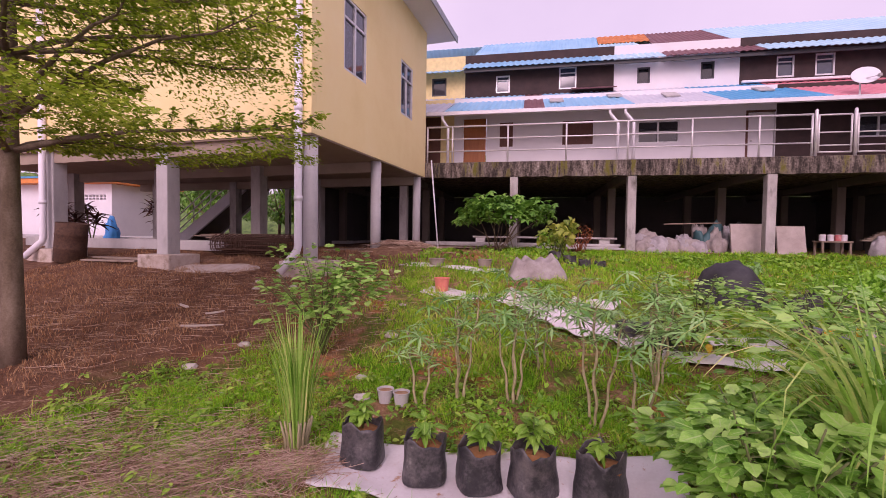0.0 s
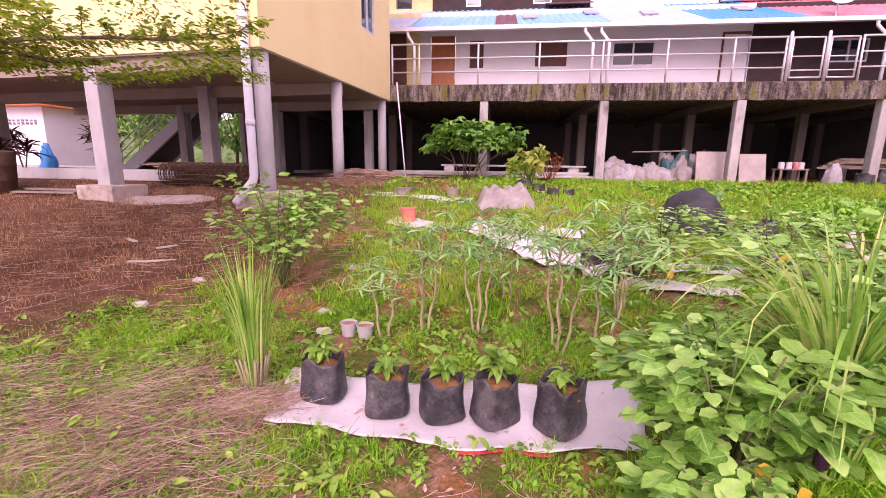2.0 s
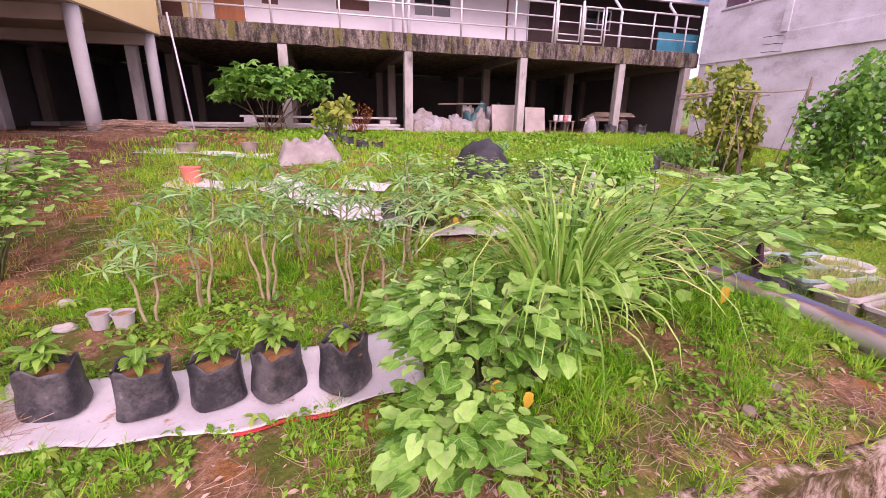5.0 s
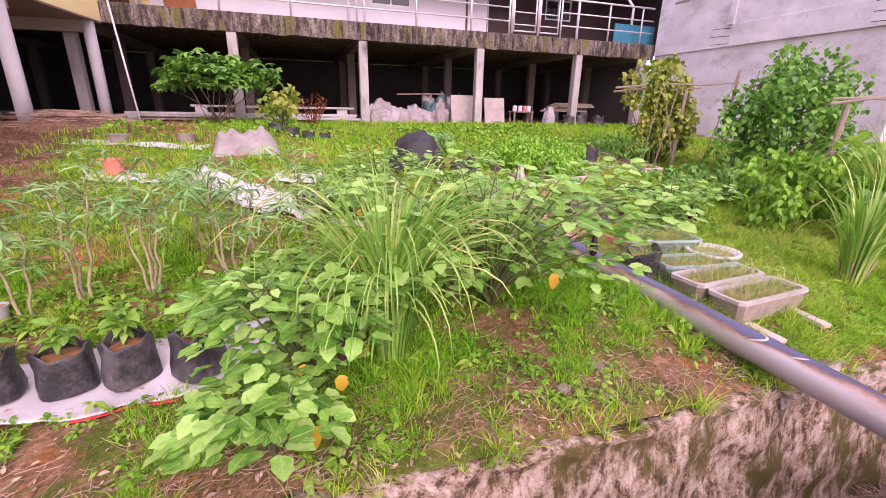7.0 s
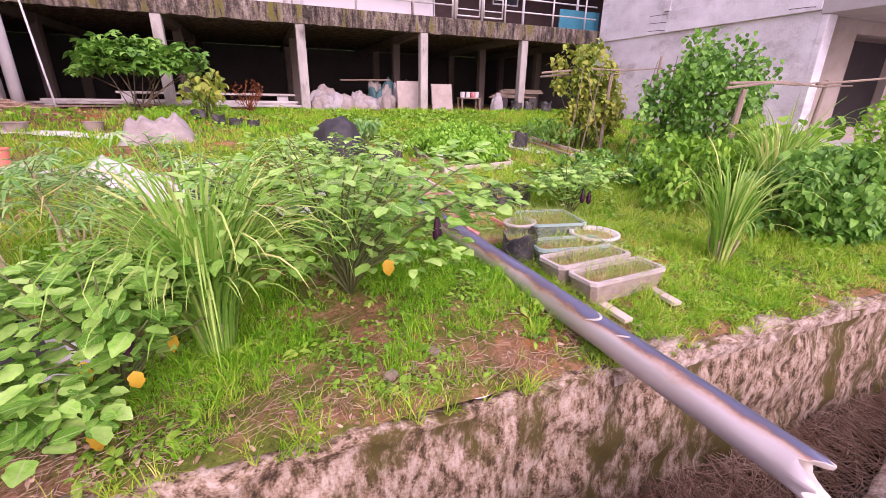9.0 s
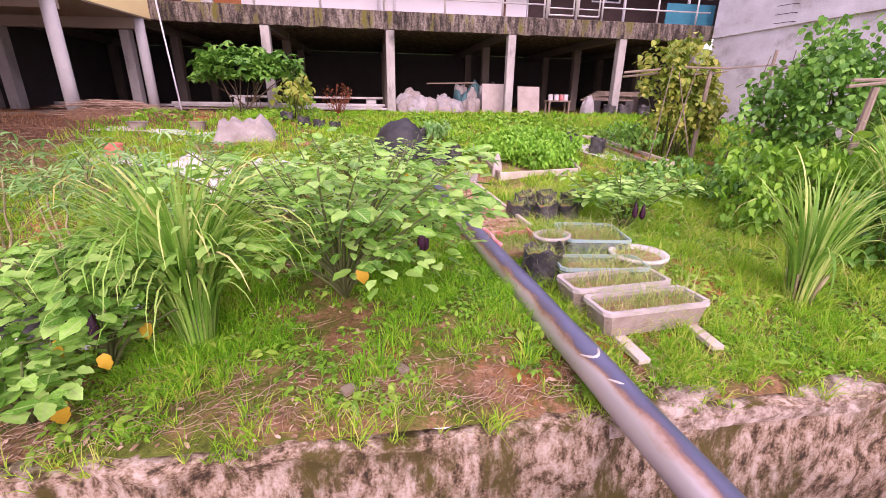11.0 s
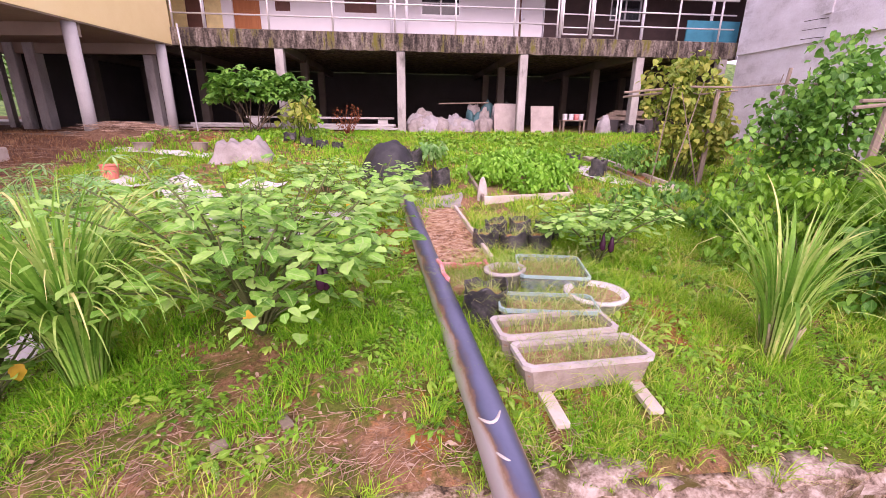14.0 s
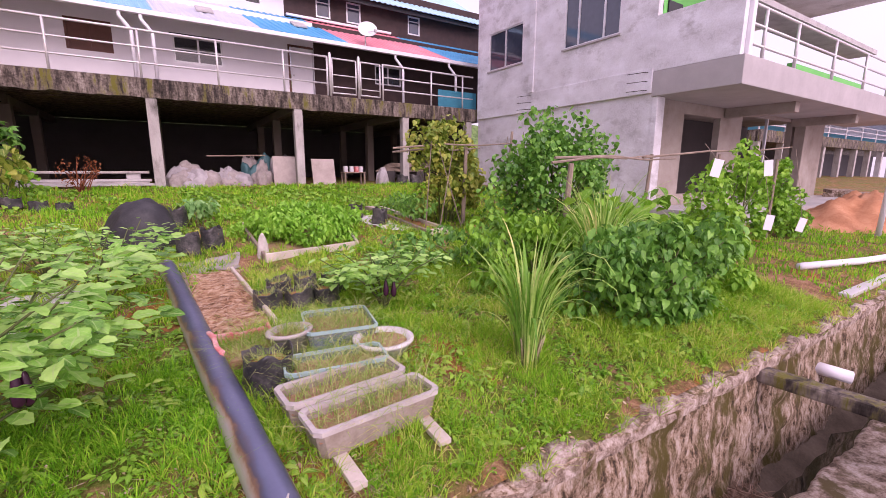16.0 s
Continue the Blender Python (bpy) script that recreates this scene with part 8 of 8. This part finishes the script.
def rosettes(name, label, n, per, x0, x1, y0, y1, shapes, material, keep, seed, size=(0.6, 1.4), rise=0.05):
    """Small broad-leaved weeds, each a whorl of leaves on a short stalk."""
    rnd = np.random.default_rng(seed)
    cx, cy = rnd.uniform(x0, x1, n), rnd.uniform(y0, y1, n)
    k = keep(cx, cy, rnd) & ~bare(cx, cy)
    cx, cy = cx[k], cy[k]
    top = rnd.uniform(0.15, 1.0, len(cx)) ** 1.6 * rise
    az = rnd.uniform(0, 2 * np.pi, (len(cx), per))
    z = land(cx, cy)[:, None] + 0.012 + top[:, None] * rnd.uniform(0.3, 1.0, az.shape)
    pos = np.stack([(cx[:, None] + np.cos(az) * 0.006).ravel(), (cy[:, None] + np.sin(az) * 0.006).ravel(), z.ravel()], 1)
    return foliage(name, None, material, shapes, pos, rnd, (-30, 25), size, az.ravel() - np.pi / 2, label=label, category="ground cover", kind="stuff")


green = lambda lim: (lambda x, y, r: (patchy(x, y) + r.uniform(-0.17, 0.17, len(x)) > lim + tread(x, y)) & (brown_side(x, y) + r.uniform(-0.12, 0.12, len(x)) < 0.22))
lush = lambda lim: (lambda x, y, r: patchy(x * 1.3 + 5, y * 1.3 + 2) + r.uniform(-0.15, 0.15, len(x)) > lim + tread(x, y))
lawn("grass", "short uneven green grass of the near garden", 120000, -3.4, 9.5, WALL_Y + 0.1, 3.6, 0.012, 0.05, 0.002, M_GRASS, green(0.47), 61, 2.2)
tufts("grass_tussocks", "small tussocks of bright grass in the near garden", 19000, 13, -3.0, 9.5, WALL_Y + 0.1, 3.8, 0.03, 0.095, 0.0022, M_GRASS, green(0.52), 60, 1.9)
tufts("grass_tussocks", "long soft grass tussocks between pipe and shrubs", 7000, 16, 3.7, 9.3, 1.18, 4.6, 0.05, 0.15, 0.0022, M_GRASS_SOFT, lush(0.45), 64, 2.0)
tufts("grass_tussocks", "bright grass tussocks between the pipe and the eggplants", 1500, 16, 1.5, 3.75, 1.3, 2.9, 0.05, 0.13, 0.0025, M_GRASS, lush(0.52), 74, 1.6)
tufts("grass_tussocks", "green tussocks coming up through the straw", 520, 14, -3.6, -0.2, 1.25, 2.5, 0.03, 0.10, 0.0025, M_GRASS, lambda x, y, r: patchy(x * 1.6, y * 1.9 + 4) > 0.5, 77, 1.5)
rosettes("broadleaf_weeds", "leafy weeds coming up through the straw", 330, 8, -3.6, -0.2, 1.2, 3.2, [leaf_shape(0.05, 0.03, 0, 0.5, 0.2, 3)], M_LEAF_WEED, lambda x, y, r: patchy(x * 1.4 + 2, y * 1.7 + 1) > 0.5, 78, (0.5, 1.2), 0.07)
rosettes("clover", "creeping clover and small weeds", 11000, 6, -3.2, 9.0, WALL_Y + 0.08, 3.4, [leaf_shape(0.026, 0.018, 0, 0.3, 0.2, 2), leaf_shape(0.042, 0.020, 0, 0.6, 0.2, 2)], M_LEAF_MID, lambda x, y, r: (patchy(x + 2, y + 5) + r.uniform(-0.25, 0.25, len(x)) > 0.47 + 0.6 * tread(x, y)) & (brown_side(x, y) < 0.2), 66)
rosettes("broadleaf_weeds", "larger broad-leaved weeds in the lawn", 1500, 8, -3.2, 9.0, WALL_Y + 0.12, 3.6, [leaf_shape(0.06, 0.034, 0, 0.5, 0.2, 3), leaf_shape(0.085, 0.03, 0, 0.8, 0.2, 3)], M_LEAF_WEED, lambda x, y, r: (patchy(x * 1.1 + 7, y * 1.2 + 1) + r.uniform(-0.2, 0.2, len(x)) > 0.52) & (brown_side(x, y) < 0.2), 76, (0.5, 1.2), 0.09)
lawn("grass", "uneven green grass of the middle garden", 90000, -3.0, 11.5, 3.6, 7.5, 0.03, 0.10, 0.004, M_GRASS, green(0.4), 62, 1.5)
tufts("grass_tussocks", "grass tussocks in the middle garden", 5200, 12, -2.6, 10.5, 3.6, 7.6, 0.06, 0.15, 0.004, M_GRASS_SOFT, green(0.45), 75, 1.6)
lawn("grass", "green grass of the far garden", 50000, -3.0, 12.5, 7.5, 12.9, 0.05, 0.14, 0.007, M_GRASS, green(0.25), 63)
tufts("grass_tussocks", "grass and weeds hanging over the drain edge", 900, 12, 0.2, 9.5, WALL_Y - 0.03, WALL_Y + 0.2, 0.03, 0.10, 0.0024, M_GRASS_SOFT, lambda x, y, r: patchy(x * 2.1, 1.0 + 0 * y) + r.uniform(-0.2, 0.2, len(x)) > 0.52, 79, 2.2)
lawn("dead_grass", "brown dead grass before the yellow house", 70000, -9.5, 0.8, 2.6, 11.5, 0.02, 0.09, 0.003, M_DEAD, lambda x, y, r: brown_side(x, y) + r.uniform(-0.15, 0.15, len(x)) > 0.2, 65, 1.4)
lawn("grass", "thin grass beside the dug earth", 26000, 9.5, 17.0, WALL_Y + 0.05, 6.5, 0.03, 0.12, 0.007, M_GRASS, green(0.4), 73)


def straw(name, label, n, places, lengths, seed, lift=0.03, zf=None, r=0.0016, material=None):
    rnd = np.random.default_rng(seed)
    vs, fs, base = [], [], 0
    px, py = places(rnd, n)
    for x, y in zip(px, py):
        a, ln, c = rnd.uniform(0, np.pi) if rnd.uniform() < 0.5 else rnd.normal(0.7, 0.6), rnd.uniform(*lengths), rnd.uniform(-0.5, 0.5)
        z0 = (zf(x, y) if zf else gz(x, y)) + rnd.uniform(0.003, lift)
        for i in range(5):
            s = i / 4 - 0.5
            q = a + c * s
            cx, cy, cz = x + np.cos(q) * ln * s, y + np.sin(q) * ln * s, z0 + rnd.uniform(-0.004, 0.006) + 0.02 * abs(s) * rnd.uniform(0, 1)
            nx, ny = -np.sin(q) * r, np.cos(q) * r
            vs += [(cx - nx, cy - ny, cz), (cx + nx, cy + ny, cz), (cx, cy, cz + 1.5 * r)]
        for i in range(4):
            b = base + 3 * i
            fs += [(b, b + 3, b + 5, b + 2), (b + 2, b + 5, b + 4, b + 1), (b + 1, b + 4, b + 3, b)]
        base += 15
    return link(name, np_mesh(name, vs, fs), material or M_STRAW, None, label, category="straw", kind="stuff")


def near_left(rnd, n):
    c = [(-1.9, 1.85, 0.75), (-1.35, 1.75, 0.6), (-2.6, 2.1, 0.8), (-1.0, 2.08, 0.22), (-1.2, 1.45, 0.6), (-2.2, 1.35, 0.7), (-1.7, 2.1, 0.5), (-2.9, 1.5, 0.6)]
    i = rnd.integers(0, len(c), n)
    q = np.array(c)[i]
    return q[:, 0] + rnd.normal(0, 0.5, n) * q[:, 2], np.maximum(WALL_Y + 0.15, q[:, 1] + rnd.normal(0, 0.35, n) * q[:, 2])


straw("straw", "heap of dry cut straw on the ground", 5200, near_left, (0.08, 0.36), 67, 0.07, r=0.0012)
straw("straw", "scattered dry stalks in the grass", 900, lambda r, n: (r.uniform(-4, 6, n), r.uniform(1.15, 3.2, n)), (0.05, 0.22), 68, 0.02, r=0.0012)
straw("straw", "dry reed litter on the drain bed", 3600, lambda r, n: (r.uniform(2.2, 7.0, n), 0.95 - np.abs(r.normal(0, 0.3, n))), (0.12, 0.45), 69, 0.14, lambda x, y: -1.0, 0.002)
straw("straw", "dry stalks scattered over the seed bed", 260, lambda r, n: (r.uniform(3.5, 4.0, n), r.uniform(3.05, 4.85, n)), (0.04, 0.16), 167, 0.02, lambda x, y: gz(x, y) + 0.05, 0.0018)
straw("straw", "dry twigs lying over the brush mound", 420, lambda r, n: (-2.7 + r.normal(0, 0.42, n), 10.0 + r.normal(0, 0.34, n)), (0.15, 0.5), 168, 0.10, lambda x, y: gz(x, y) + 0.21 * max(0, 1 - ((x + 2.7) / 1.1) ** 2 - ((y - 10) / 0.9) ** 2), 0.004)
straw("straw", "dry brown stalks in the dead grass", 1600, lambda r, n: (r.uniform(-7, -1.2, n), r.uniform(3.0, 8.5, n)), (0.1, 0.35), 70, 0.03, r=0.002)

straw("straw", "dry stalks and leaf litter along the drain edge", 1500, lambda r, n: (r.uniform(-0.5, 4.2, n), 1.14 + np.abs(r.normal(0, 0.24, n))), (0.03, 0.17), 71, 0.025, r=0.0015)
rnd = np.random.default_rng(72)
n = 2600
x, y = rnd.uniform(-3.2, 6.0, n), WALL_Y + 0.05 + rnd.uniform(0, 1, n) ** 1.5 * 1.9
foliage("leaf_litter", None, M_STRAW, [leaf_shape(0.035, 0.014, 0, 0.5, 0.4, 3), leaf_shape(0.025, 0.012, 0, -0.6, 0.3, 3)], np.stack([x, y, land(x, y) + 0.012], 1), rnd, (-15, 15), (0.5, 1.5), label="withered brown leaves scattered over the soil", category="leaf litter", kind="stuff")
